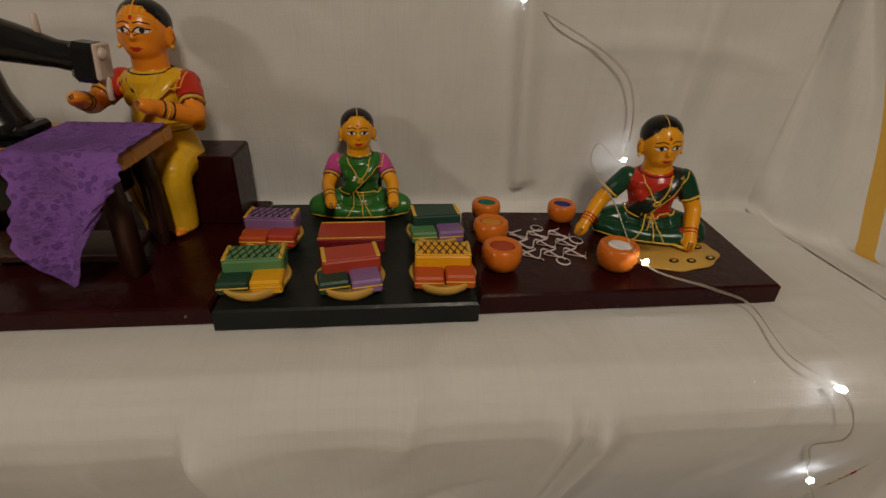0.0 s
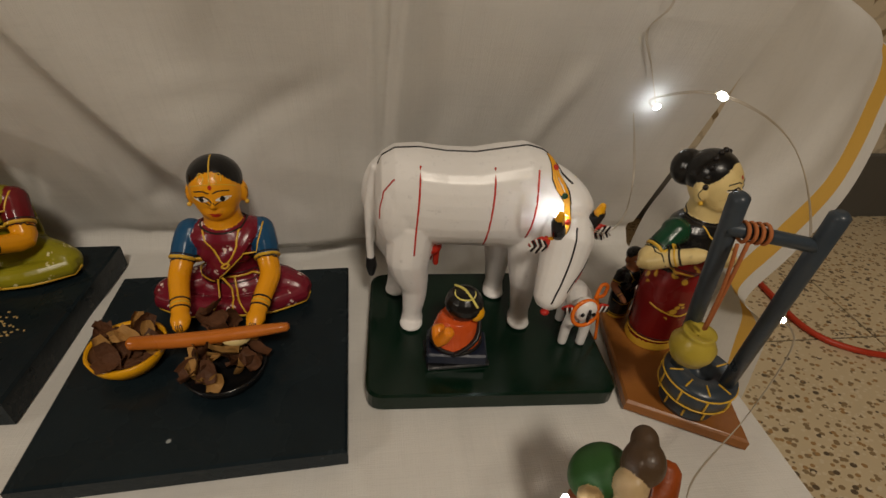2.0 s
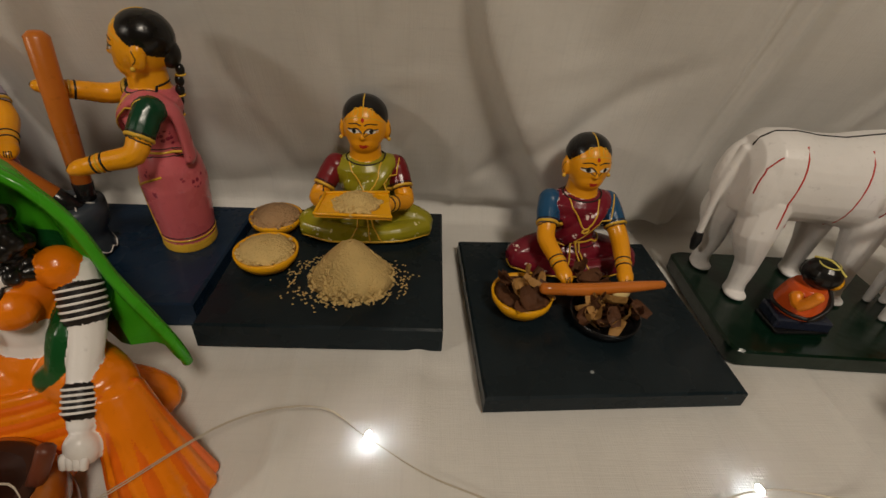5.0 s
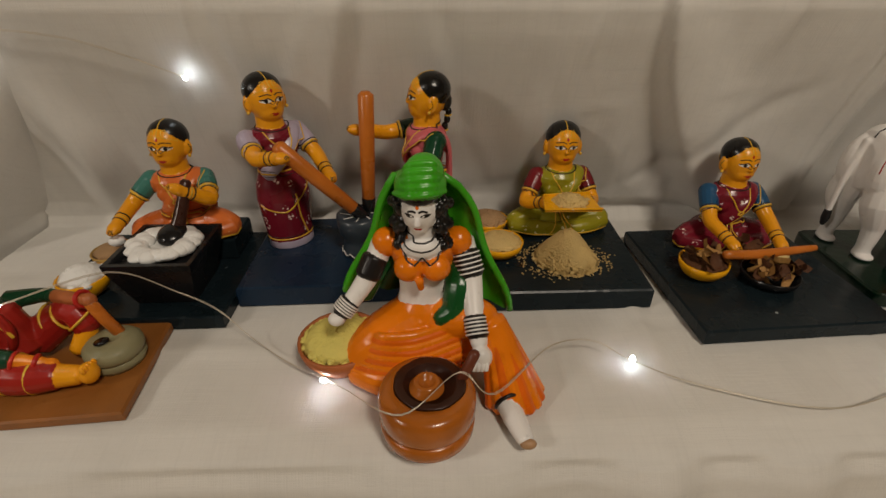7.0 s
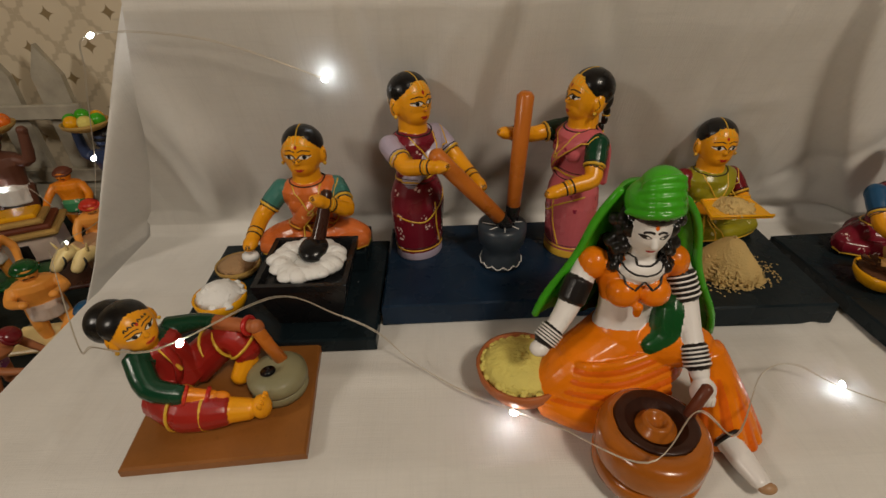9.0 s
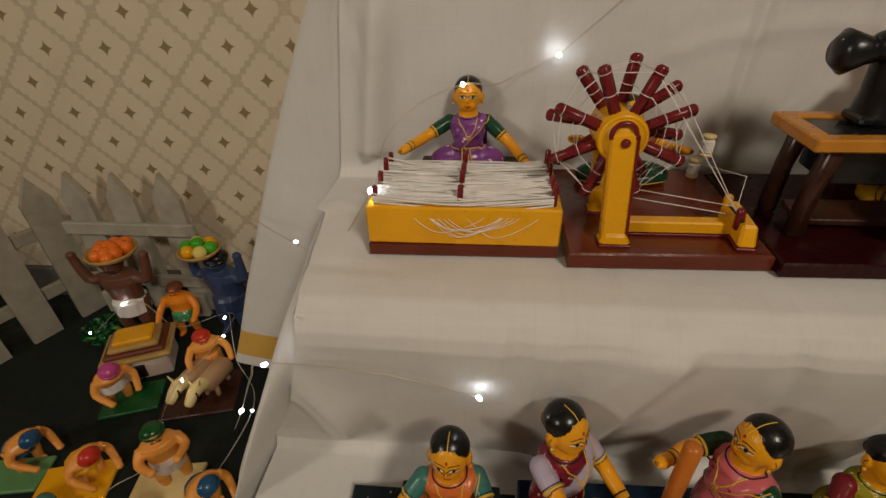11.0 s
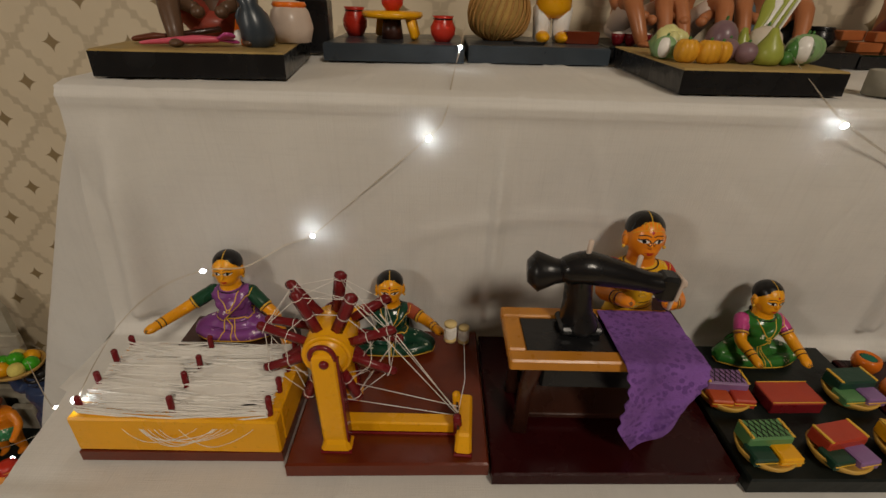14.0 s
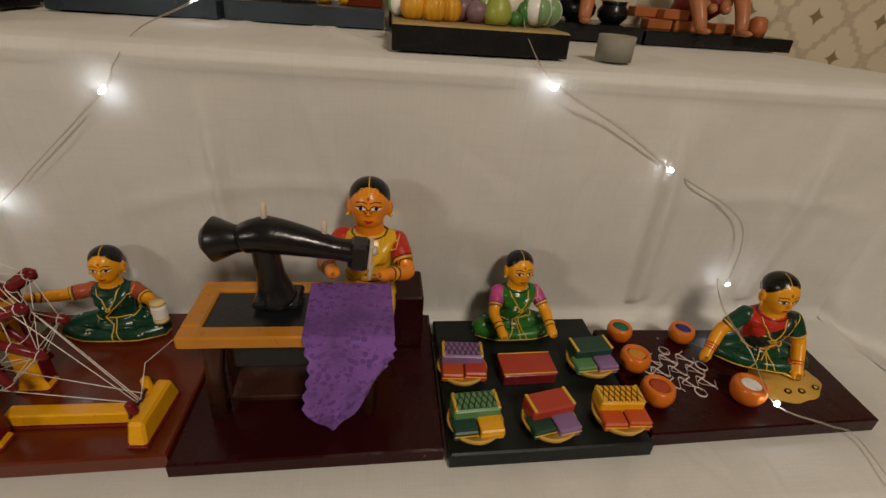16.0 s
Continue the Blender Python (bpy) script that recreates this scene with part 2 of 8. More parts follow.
DRIED = paint("dried_flakes", (0.095, 0.036, 0.013), 0.7, wear=0.7, coat=0, grain=200, relief=1.0)
DRIED_LIGHT = paint("pale_dried_flakes", (0.40, 0.21, 0.06), 0.65, wear=0.4, coat=0, grain=200, relief=1.0)
THREAD = paint("white_thread", (0.82, 0.79, 0.74), 0.7, wear=0.1, coat=0, grain=800, relief=0.4)
ROPE = paint("orange_rope", (0.40, 0.13, 0.04), 0.7, coat=0)
CABLE = paint("red_cable", (0.55, 0.05, 0.02), 0.4)
LACE = paint("purple_lace", (0.20, 0.085, 0.34), 0.85, ((0.15, 0.06, 0.265), 45, 0.8), wear=0.8, coat=0, grain=500, relief=1.0)
WIRE = plain("silver_wire", (0.62, 0.56, 0.46), 0.4, 0.5)
LED = plain("led_glow", (1, 1, 1), 0.3, emit=38.0)
LED_DIM = plain("clear_bead", (0.85, 0.85, 0.8), 0.15)
FACE_WHITE = paint("white_glazed_paint", (0.82, 0.80, 0.78), 0.36, wear=0.08, coat=0.12)
FENCE = paint("weathered_white_paint", (0.38, 0.35, 0.28), 0.6, wear=0.35, coat=0)
MAT_GREEN = paint("dark_green_felt", (0.003, 0.007, 0.005), 0.8, wear=0.4, coat=0)
STRAW = paint("straw", (0.45, 0.28, 0.08), 0.7, wear=0.5, coat=0, grain=300, relief=1.0)
BROWN_SKIN = paint("brown_skin_paint", (0.40, 0.15, 0.06), 0.4, wear=0.25)
PALE = paint("pale_paint", (0.62, 0.50, 0.42), 0.4, wear=0.2)


# ---- mesh building ----
from mathutils.bvhtree import BVHTree


class Shape:
    """Gathers rounded solids into one mesh with several materials."""

    def __init__(self):
        self.v, self.f, self.m, self.s, self.slots = [], [], [], [], []
        self.T = Matrix.Identity(4)
        self.runs = []

    def add(self, verts, faces, material, smooth=True, thick=0.0):
        self.runs.append((len(self.f), len(faces), thick * self.T.to_scale().x))
        if material not in self.slots:
            self.slots.append(material)
        k, n = self.slots.index(material), len(self.v)
        self.v += [tuple(self.T @ Vector(p)) for p in verts]
        self.f += [tuple(n + i for i in f) for f in faces]
        self.m += [k] * len(faces)
        self.s += [smooth] * len(faces)
        return self

    def ell(self, c, r, material, rot=(0, 0, 0), seg=16, rings=9):
        r = (r, r, r) if isinstance(r, (int, float)) else r
        M = pose(*c, *rot)
        vs = [M @ Vector((0, 0, r[2]))]
        for i in range(1, rings):
            a = math.pi * i / rings
            vs += [M @ Vector((r[0] * math.sin(a) * math.cos(2 * math.pi * j / seg), r[1] * math.sin(a) * math.sin(2 * math.pi * j / seg), r[2] * math.cos(a))) for j in range(seg)]
        vs.append(M @ Vector((0, 0, -r[2])))
        fs = [(0, 1 + j, 1 + (j + 1) % seg) for j in range(seg)]
        for i in range(rings - 2):
            a, b = 1 + i * seg, 1 + (i + 1) * seg
            fs += [(a + j, b + j, b + (j + 1) % seg, a + (j + 1) % seg) for j in range(seg)]
        a, e = 1 + (rings - 2) * seg, len(vs) - 1
        fs += [(a + j, e, a + (j + 1) % seg) for j in range(seg)]
        return self.add(vs, fs, material, thick=min(r))

    def lathe(self, prof, c, material, seg=24, squash=1.0, rot=(0, 0, 0), wob=0.0, closed=True):
        M = pose(*c, *rot)
        vs, fs = [], []
        for i, (r, z) in enumerate(prof):
            for j in range(seg):
                a = 2 * math.pi * j / seg
                k = r * (1 + wob * math.sin(5 * a + i) * math.sin(3 * a))
                vs.append(M @ Vector((k * math.cos(a), k * squash * math.sin(a), z)))
        for i in range(len(prof) - 1):
            fs += [(i * seg + j, i * seg + (j + 1) % seg, (i + 1) * seg + (j + 1) % seg, (i + 1) * seg + j) for j in range(seg)]
        if closed:
            fs += [tuple(reversed(range(seg))), tuple((len(prof) - 1) * seg + j for j in range(seg))]
        return self.add(vs, fs, material, thick=max(q[0] for q in prof) * squash if closed else 0.0)

    def tube(self, pts, rad, material, seg=10, flat=1.0, fine=0, up=None):
        pts = [Vector(p) for p in pts]
        rad = [rad] * len(pts) if isinstance(rad, (int, float)) else list(rad)
        if fine:
            np_, nr = [], []
            for i in range(len(pts) - 1):
                a, b, c, d = pts[max(i - 1, 0)], pts[i], pts[i + 1], pts[min(i + 2, len(pts) - 1)]
                for k in range(fine):
                    t = k / fine
                    np_.append(0.5 * (2 * b + (c - a) * t + (2 * a - 5 * b + 4 * c - d) * t * t + (3 * b - a - 3 * c + d) * t**3))
                    nr.append(rad[i] * (1 - t) + rad[i + 1] * t)
            pts, rad = np_ + [pts[-1]], nr + [rad[-1]]
        n = len(pts)
        tang = [(pts[min(i + 1, n - 1)] - pts[max(i - 1, 0)]).normalized() for i in range(n)]
        side = (Vector(up) if up else Vector((0.31, 0.17, 0.93))).cross(tang[0])
        if side.length < 1e-4:
            side = Vector((1, 0, 0)).cross(tang[0])
        side.normalize()
        vs, fs = [], []
        rows = [(pts[0] - tang[0] * rad[0] * 0.45, tang[0], rad[0] * 0.55)] + list(zip(pts, tang, rad)) + [(pts[-1] + tang[-1] * rad[-1] * 0.45, tang[-1], rad[-1] * 0.55)]
        for p, t, r in rows:
            side = (side - t * side.dot(t)).normalized()
            other = t.cross(side)
            vs += [p + side * (r * math.cos(2 * math.pi * j / seg)) + other * (r * flat * math.sin(2 * math.pi * j / seg)) for j in range(seg)]
        for i in range(len(rows) - 1):
            fs += [(i * seg + j, i * seg + (j + 1) % seg, (i + 1) * seg + (j + 1) % seg, (i + 1) * seg + j) for j in range(seg)]
        fs += [tuple(reversed(range(seg))), tuple((len(rows) - 1) * seg + j for j in range(seg))]
        return self.add(vs, fs, material, thick=max(rad) * min(flat, 1.0))

    def box(self, c, size, material, rot=(0, 0, 0), bev=0.001, taper=1.0):
        M = pose(*c, *rot)
        h = [s / 2 for s in size]
        b = min(bev, min(h) * 0.9)
        vs, idx = [], {}
        for sx in (-1, 1):
            for sy in (-1, 1):
                for sz in (-1, 1):
                    k = taper if sz > 0 else 1.0
                    for ax in range(3):
                        p = [sx * h[0] * k, sy * h[1] * k, sz * h[2]]
                        for o in range(3):
                            if o != ax:
                                p[o] -= (sx, sy, sz)[o] * b
                        idx[sx, sy, sz, ax] = len(vs)
                        vs.append(M @ Vector(p))
        fs = []
        for ax in range(3):
            o1, o2 = [a for a in range(3) if a != ax]
            for s in (-1, 1):
                quad = []
                for a, b2 in ((-1, -1), (1, -1), (1, 1), (-1, 1)):
                    sg = [0, 0, 0]
                    sg[ax], sg[o1], sg[o2] = s, a, b2
                    quad.append(idx[(*sg, ax)])
                fs.append(tuple(quad))
            for a in (-1, 1):
                for b2 in (-1, 1):
                    ends = []
                    for s in (-1, 1):
                        sg = [0, 0, 0]
                        sg[ax], sg[o1], sg[o2] = s, a, b2
                        ends.append(tuple(sg))
                    fs.append((idx[(*ends[0], o1)], idx[(*ends[1], o1)], idx[(*ends[1], o2)], idx[(*ends[0], o2)]))
        fs += [(idx[sx, sy, sz, 0], idx[sx, sy, sz, 1], idx[sx, sy, sz, 2]) for sx in (-1, 1) for sy in (-1, 1) for sz in (-1, 1)]
        return self.add(vs, fs, material, False)

    def ring(self, c, R, r, material, rot=(0, 0, 0), squash=1.0, seg=24, start=0.0, end=360.0):
        M = pose(*c, *rot)
        full = end - start >= 360
        n = seg if full else seg + 1
        vs, fs, k = [], [], 6
        for i in range(n):
            a = radians(start + (end - start) * i / seg)
            for j in range(k):
                q = 2 * math.pi * j / k
                vs.append(M @ Vector(((R + r * math.cos(q)) * math.cos(a), (R + r * math.cos(q)) * squash * math.sin(a), r * math.sin(q))))
        for i in range(seg):
            a, b = i * k, ((i + 1) % n) * k
            fs += [(a + j, b + j, b + (j + 1) % k, a + (j + 1) % k) for j in range(k)]
        return self.add(vs, fs, material)

    def slab(self, poly, z0, z1, material, bev=0.0015, sides=None):
        """An upright prism over a polygon (counterclockwise) with a chamfered top edge."""
        n = len(poly)
        cx, cy = sum(p[0] for p in poly) / n, sum(p[1] for p in poly) / n

        def inset(p, d):
            v = Vector((cx - p[0], cy - p[1]))
            return p[0] + v.x / v.length * d * 1.4, p[1] + v.y / v.length * d * 1.4

        rows = [[(*p, z0) for p in poly], [(*p, z1 - bev) for p in poly], [(*inset(p, bev), z1) for p in poly]]
        vs = [p for r in rows for p in r]
        fs = [(i * n + j, i * n + (j + 1) % n, (i + 1) * n + (j + 1) % n, (i + 1) * n + j) for i in range(2) for j in range(n)]
        if sides:
            self.add(vs, fs[:n], sides, False)
            self.add(vs, fs[n:] + [tuple(2 * n + j for j in range(n))], material, False)
            return self
        return self.add(vs, fs + [tuple(reversed(range(n))), tuple(2 * n + j for j in range(n))], material, False)

    def carved(self, voxel=0.0009, passes=5, least=0.0022):
        """The thick solids melted into one carved body; lines and beads thinner than least stay as they are. Returns a new Shape and the tree of its body."""
        bulk, rest = [], []
        for start, count, thick in self.runs:
            (bulk if thick >= least else rest).extend(range(start, start + count))
        me = bpy.data.meshes.new("rough_body")
        me.from_pydata(self.v, [], [self.f[i] for i in bulk])
        ob = bpy.data.objects.new("rough_body", me)
        scene.collection.objects.link(ob)
        mod = ob.modifiers.new("melt", "REMESH")
        mod.mode, mod.voxel_size, mod.use_smooth_shade = "VOXEL", voxel, True
        mod = ob.modifiers.new("soften", "SMOOTH")
        mod.factor, mod.iterations = 0.5, passes
        ev = ob.evaluated_get(bpy.context.evaluated_depsgraph_get())
        body = ev.to_mesh()
        vs = [tuple(v.co) for v in body.vertices]
        fs = [tuple(f.vertices) for f in body.polygons]
        mids = [f.center.copy() for f in body.polygons]
        ev.to_mesh_clear()
        bpy.data.objects.remove(ob)
        bpy.data.meshes.remove(me)
        near = BVHTree.FromPolygons(self.v, [self.f[i] for i in bulk])
        out = Shape()
        out.slots = list(self.slots)
        out.v, out.f = vs, fs
        out.m = [self.m[bulk[near.find_nearest(c)[2]]] for c in mids]
        out.s = [True] * len(fs)
        tree = BVHTree.FromPolygons(vs, fs)
        n = len(out.v)
        used = {}
        for i in rest:
            for j in self.f[i]:
                if j not in used:
                    used[j] = n + len(used)
                    out.v.append(self.v[j])
            out.f.append(tuple(used[j] for j in self.f[i]))
            out.m.append(self.m[i])
            out.s.append(self.s[i])
        return out, tree

    def stroke(self, tree, pts, width, material, fine=5, seg=6, sink=0.35):
        """A painted line that follows the body: its points drop onto the nearest surface."""
        pts = [Vector(q) for q in pts]
        line = []
        for i in range(len(pts) - 1):
            a, b, c, d = pts[max(i - 1, 0)], pts[i], pts[i + 1], pts[min(i + 2, len(pts) - 1)]
            for k in range(fine):
                f = k / fine
                line.append(0.5 * (2 * b + (c - a) * f + (2 * a - 5 * b + 4 * c - d) * f * f + (3 * b - a - 3 * c + d) * f**3))
        line.append(pts[-1])
        got = []
        for q in line:
            hit = tree.find_nearest(q)
            if hit[0] is not None:
                got.append(hit[0] - hit[1] * width * sink)
        return self.tube(got, width, material, seg=seg)

    def patch(self, tree, M, outline, material, lift=0.00012, away=0.6):
        """A flat painted spot: an outline (x, z) in the frame M, thrown along +y onto the body."""
        n = len(outline)
        cx, cz = sum(q[0] for q in outline) / n, sum(q[1] for q in outline) / n
        d = (M.to_3x3() @ Vector((0, 1, 0))).normalized()
        vs = []
        for f in (0.0, 0.5, 1.0):
            for x, z in (outline if f else [(cx, cz)]):
                q = M @ Vector((cx + (x - cx) * f, -away, cz + (z - cz) * f))
                hit = tree.ray_cast(q, d)
                if hit[0] is None:
                    return self
                vs.append(hit[0] - d * lift)
        fs = [(0, 1 + j, 1 + (j + 1) % n) for j in range(n)] + [(1 + j, 1 + n + j, 1 + n + (j + 1) % n, 1 + (j + 1) % n) for j in range(n)]
        return self.add(vs, fs, material)

    def make(self, name, parent=None, label="", category="", group="", kind="", at=None):
        me = bpy.data.meshes.new(name)
        me.from_pydata([tuple(v) for v in self.v], [], self.f)
        for m in self.slots:
            me.materials.append(m)
        me.polygons.foreach_set("material_index", self.m)
        me.polygons.foreach_set("use_smooth", self.s)
        me.update()
        ob = new(name, me)
        if parent:
            ob.parent = parent
        if at is not None:
            ob.matrix_basis = at
        return tagged(ob, label, category, group, kind)


def holder(name, label, category, at, group=""):
    ob = new(name)
    ob.empty_display_size = 0.02
    ob.matrix_basis = at
    return tagged(ob, label, category, group)


# ---- structure ----
FLOOR, WALL_Y = -0.30, 0.745


def wall_box(name, x0, x1, y0, y1, z0, z1, material, label, kind="structure"):
    s = Shape()
    s.box(((x0 + x1) / 2, (y0 + y1) / 2, (z0 + z1) / 2), (x1 - x0, y1 - y0, z1 - z0), material, bev=0.002)
    return s.make(name, label=label, kind=kind, category=name.split("_")[0])


PLASTER = paint("cream_plaster", (0.34, 0.28, 0.20), 0.8, coat=0, wear=0.06)
wall_box("wall_north", -2.6, 2.6, WALL_Y, WALL_Y + 0.12, FLOOR, 2.4, WALLPAPER, "cream wallpaper wall with brown palmette lattice")
# unseen walls and ceiling added to close the room and limit bounce light
wall_box("wall_south", -2.6, 2.6, -2.72, -2.6, FLOOR, 2.4, PLASTER, "unseen cream plaster wall closing the room")
wall_box("wall_west", -2.72, -2.6, -2.6, WALL_Y, FLOOR, 2.4, PLASTER, "unseen cream plaster wall closing the room")
wall_box("wall_east", 2.6, 2.72, -2.6, WALL_Y, FLOOR, 2.4, PLASTER, "unseen cream plaster wall closing the room")
wall_box("ceiling", -2.6, 2.6, -2.6, WALL_Y, 2.4, 2.5, PLASTER, "unseen plain ceiling closing the room")
wall_box("baseboard", -2.6, 2.6, WALL_Y - 0.014, WALL_Y, FLOOR, FLOOR + 0.165, SKIRTING, "dark grey painted skirting along the wall")

floor_base = wall_box("floor", -2.6, 2.6, -2.6, WALL_Y, FLOOR - 0.05, FLOOR - 0.004, paint("dark_grout", (0.12, 0.09, 0.06), 0.8, coat=0), "speckled yellow terrazzo tile floor")
tile_shape = Shape()
tile_shape.box((0, 0, -0.002), (0.3965, 0.3965, 0.004), TERRAZZO, bev=0.0008)
first_tile = tile_shape.make("floor_tile", floor_base)
TILES = [(0.4 * i + 0.05, 0.4 * j + 0.145) for i in range(-6, 7) for j in range(-6, 2)]
for n, (tx, ty) in enumerate(TILES):
    t = first_tile if n == 0 else new("floor_tile", first_tile.data)
    t.parent = floor_base
    t.location = (tx, ty, FLOOR)

# ---- the stepped stand under white cotton sheets ----
T1, T2, T3 = 0.0, 0.272, 0.536


def fold(x, s, amp):
    v = noise.noise(Vector((x * 7.0, s * 3.0, 2.0))) + 0.5 * noise.noise(Vector((x * 19.0, s * 5.0, 7.0))) + 0.22 * noise.noise(Vector((x * 55.0, s * 26.0, 1.0)))
    return amp * v


def sheet_profile():
    """(y, z, fold amplitude) from the floor in front up over the three steps to the wall."""
    out = []

    def line(a, b, n, amp0, amp1):
        for i in range(n):
            t = i / n
            out.append((a[0] + (b[0] - a[0]) * t, a[1] + (b[1] - a[1]) * t, amp0 + (amp1 - amp0) * t))

    line((-0.128, FLOOR + 0.004), (-0.112, -0.050), 22, 0.010, 0.005)
    line((-0.112, -0.050), (-0.106, -0.024), 6, 0.005, 0.002)
    line((-0.106, -0.024), (-0.094, -0.007), 6, 0.002, 0.001)
    line((-0.094, -0.007), (-0.072, 0.0), 6, 0.001, 0.0010)
    line((-0.072, 0.0), (0.222, 0.0), 44, 0.0010, 0.0010)
    line((0.222, 0.0), (0.231, 0.012), 4, 0.0015, 0.004)
    line((0.231, 0.012), (0.160, 0.215), 30, 0.005, 0.004)
    line((0.160, 0.215), (0.154, 0.236), 7, 0.004, 0.002)
    line((0.154, 0.236), (0.1545, 0.250), 5, 0.002, 0.001)
    line((0.1545, 0.250), (0.160, 0.262), 5, 0.001, 0.0008)
    line((0.160, 0.262), (0.175, 0.270), 5, 0.001, 0.0008)
    line((0.175, 0.270), (0.200, T2), 6, 0.0008, 0.0008)
    line((0.200, T2), (0.388, T2), 34, 0.0008, 0.001)
    line((0.388, T2), (0.394, T2 + 0.01), 4, 0.001, 0.003)
    line((0.394, T2 + 0.01), (0.3705, 0.5155), 34, 0.005, 0.002)
    line((0.3705, 0.5155), (0.3692, 0.5190), 3, 0.0005, 0.0005)
    line((0.3692, 0.5190), (0.3680, 0.526), 4, 0.0005, 0.0005)
    line((0.3680, 0.526), (0.3720, 0.533), 4, 0.0006, 0.0006)
    line((0.371, 0.533), (0.384, T3), 5, 0.0008, 0.0006)
    line((0.384, T3), (0.738, T3), 30, 0.0006, 0.0006)
    out.append((0.738, T3, 0.0006))
    return out


def sheet_span(z, y):
    t = min(1.0, max(0.0, (z - 0.02) / 0.22))
    left = -0.675 + 0.097 * t ** 0.8
    if z > 0.27:
        left = -0.606 + 0.040 * min(1.0, (z - 0.27) / 0.25) if y > 0.3 else -0.578 - 0.028 * max(0.0, (y - 0.17) / 0.22)
    right = 0.437 + 0.012 * t
    return left, right


def riser_y(z):
    if z > T2 + 0.01:
        return 0.394 - 0.0228 * min(1.0, (z - T2 - 0.01) / 0.2355)
    return 0.231 - 0.077 * min(1.0, max(0.0, z - 0.012) / 0.224)


def lean_fold(x, x0, left, right, amp):
    """A fold with a steep left flank and a long right one."""
    u = x - x0
    return amp * np.exp(-((u / np.where(u < 0, left, right)) ** 2))


def creases(x, s, count, seed, reach, width, amp):
    """Short random pressed creases, x along the sheet and s across it."""
    rr = random.Random(seed)
    out = np.zeros_like(x)
    for _ in range(count):
        cx, cs = rr.uniform(-0.68, 0.45), rr.uniform(s.min(), s.max())
        a = rr.choice((0.0, 90.0, 90.0, 70.0, 110.0, rr.uniform(0, 180))) + rr.uniform(-8, 8)
        L, w, h = rr.uniform(0.3, 1.0) * reach, rr.uniform(0.6, 1.6) * width, rr.choice((-1, 1, 1)) * rr.uniform(0.3, 1.0) * amp
        dx, ds = x - cx, s - cs
        ca, sa = math.cos(radians(a)), math.sin(radians(a))
        u, v = dx * ca + ds * sa, -dx * sa + ds * ca
        v = v + 0.12 * u * u / reach
        out += h * np.exp(-((v / w) ** 2)) * np.exp(-((u / L) ** 4))
    return out


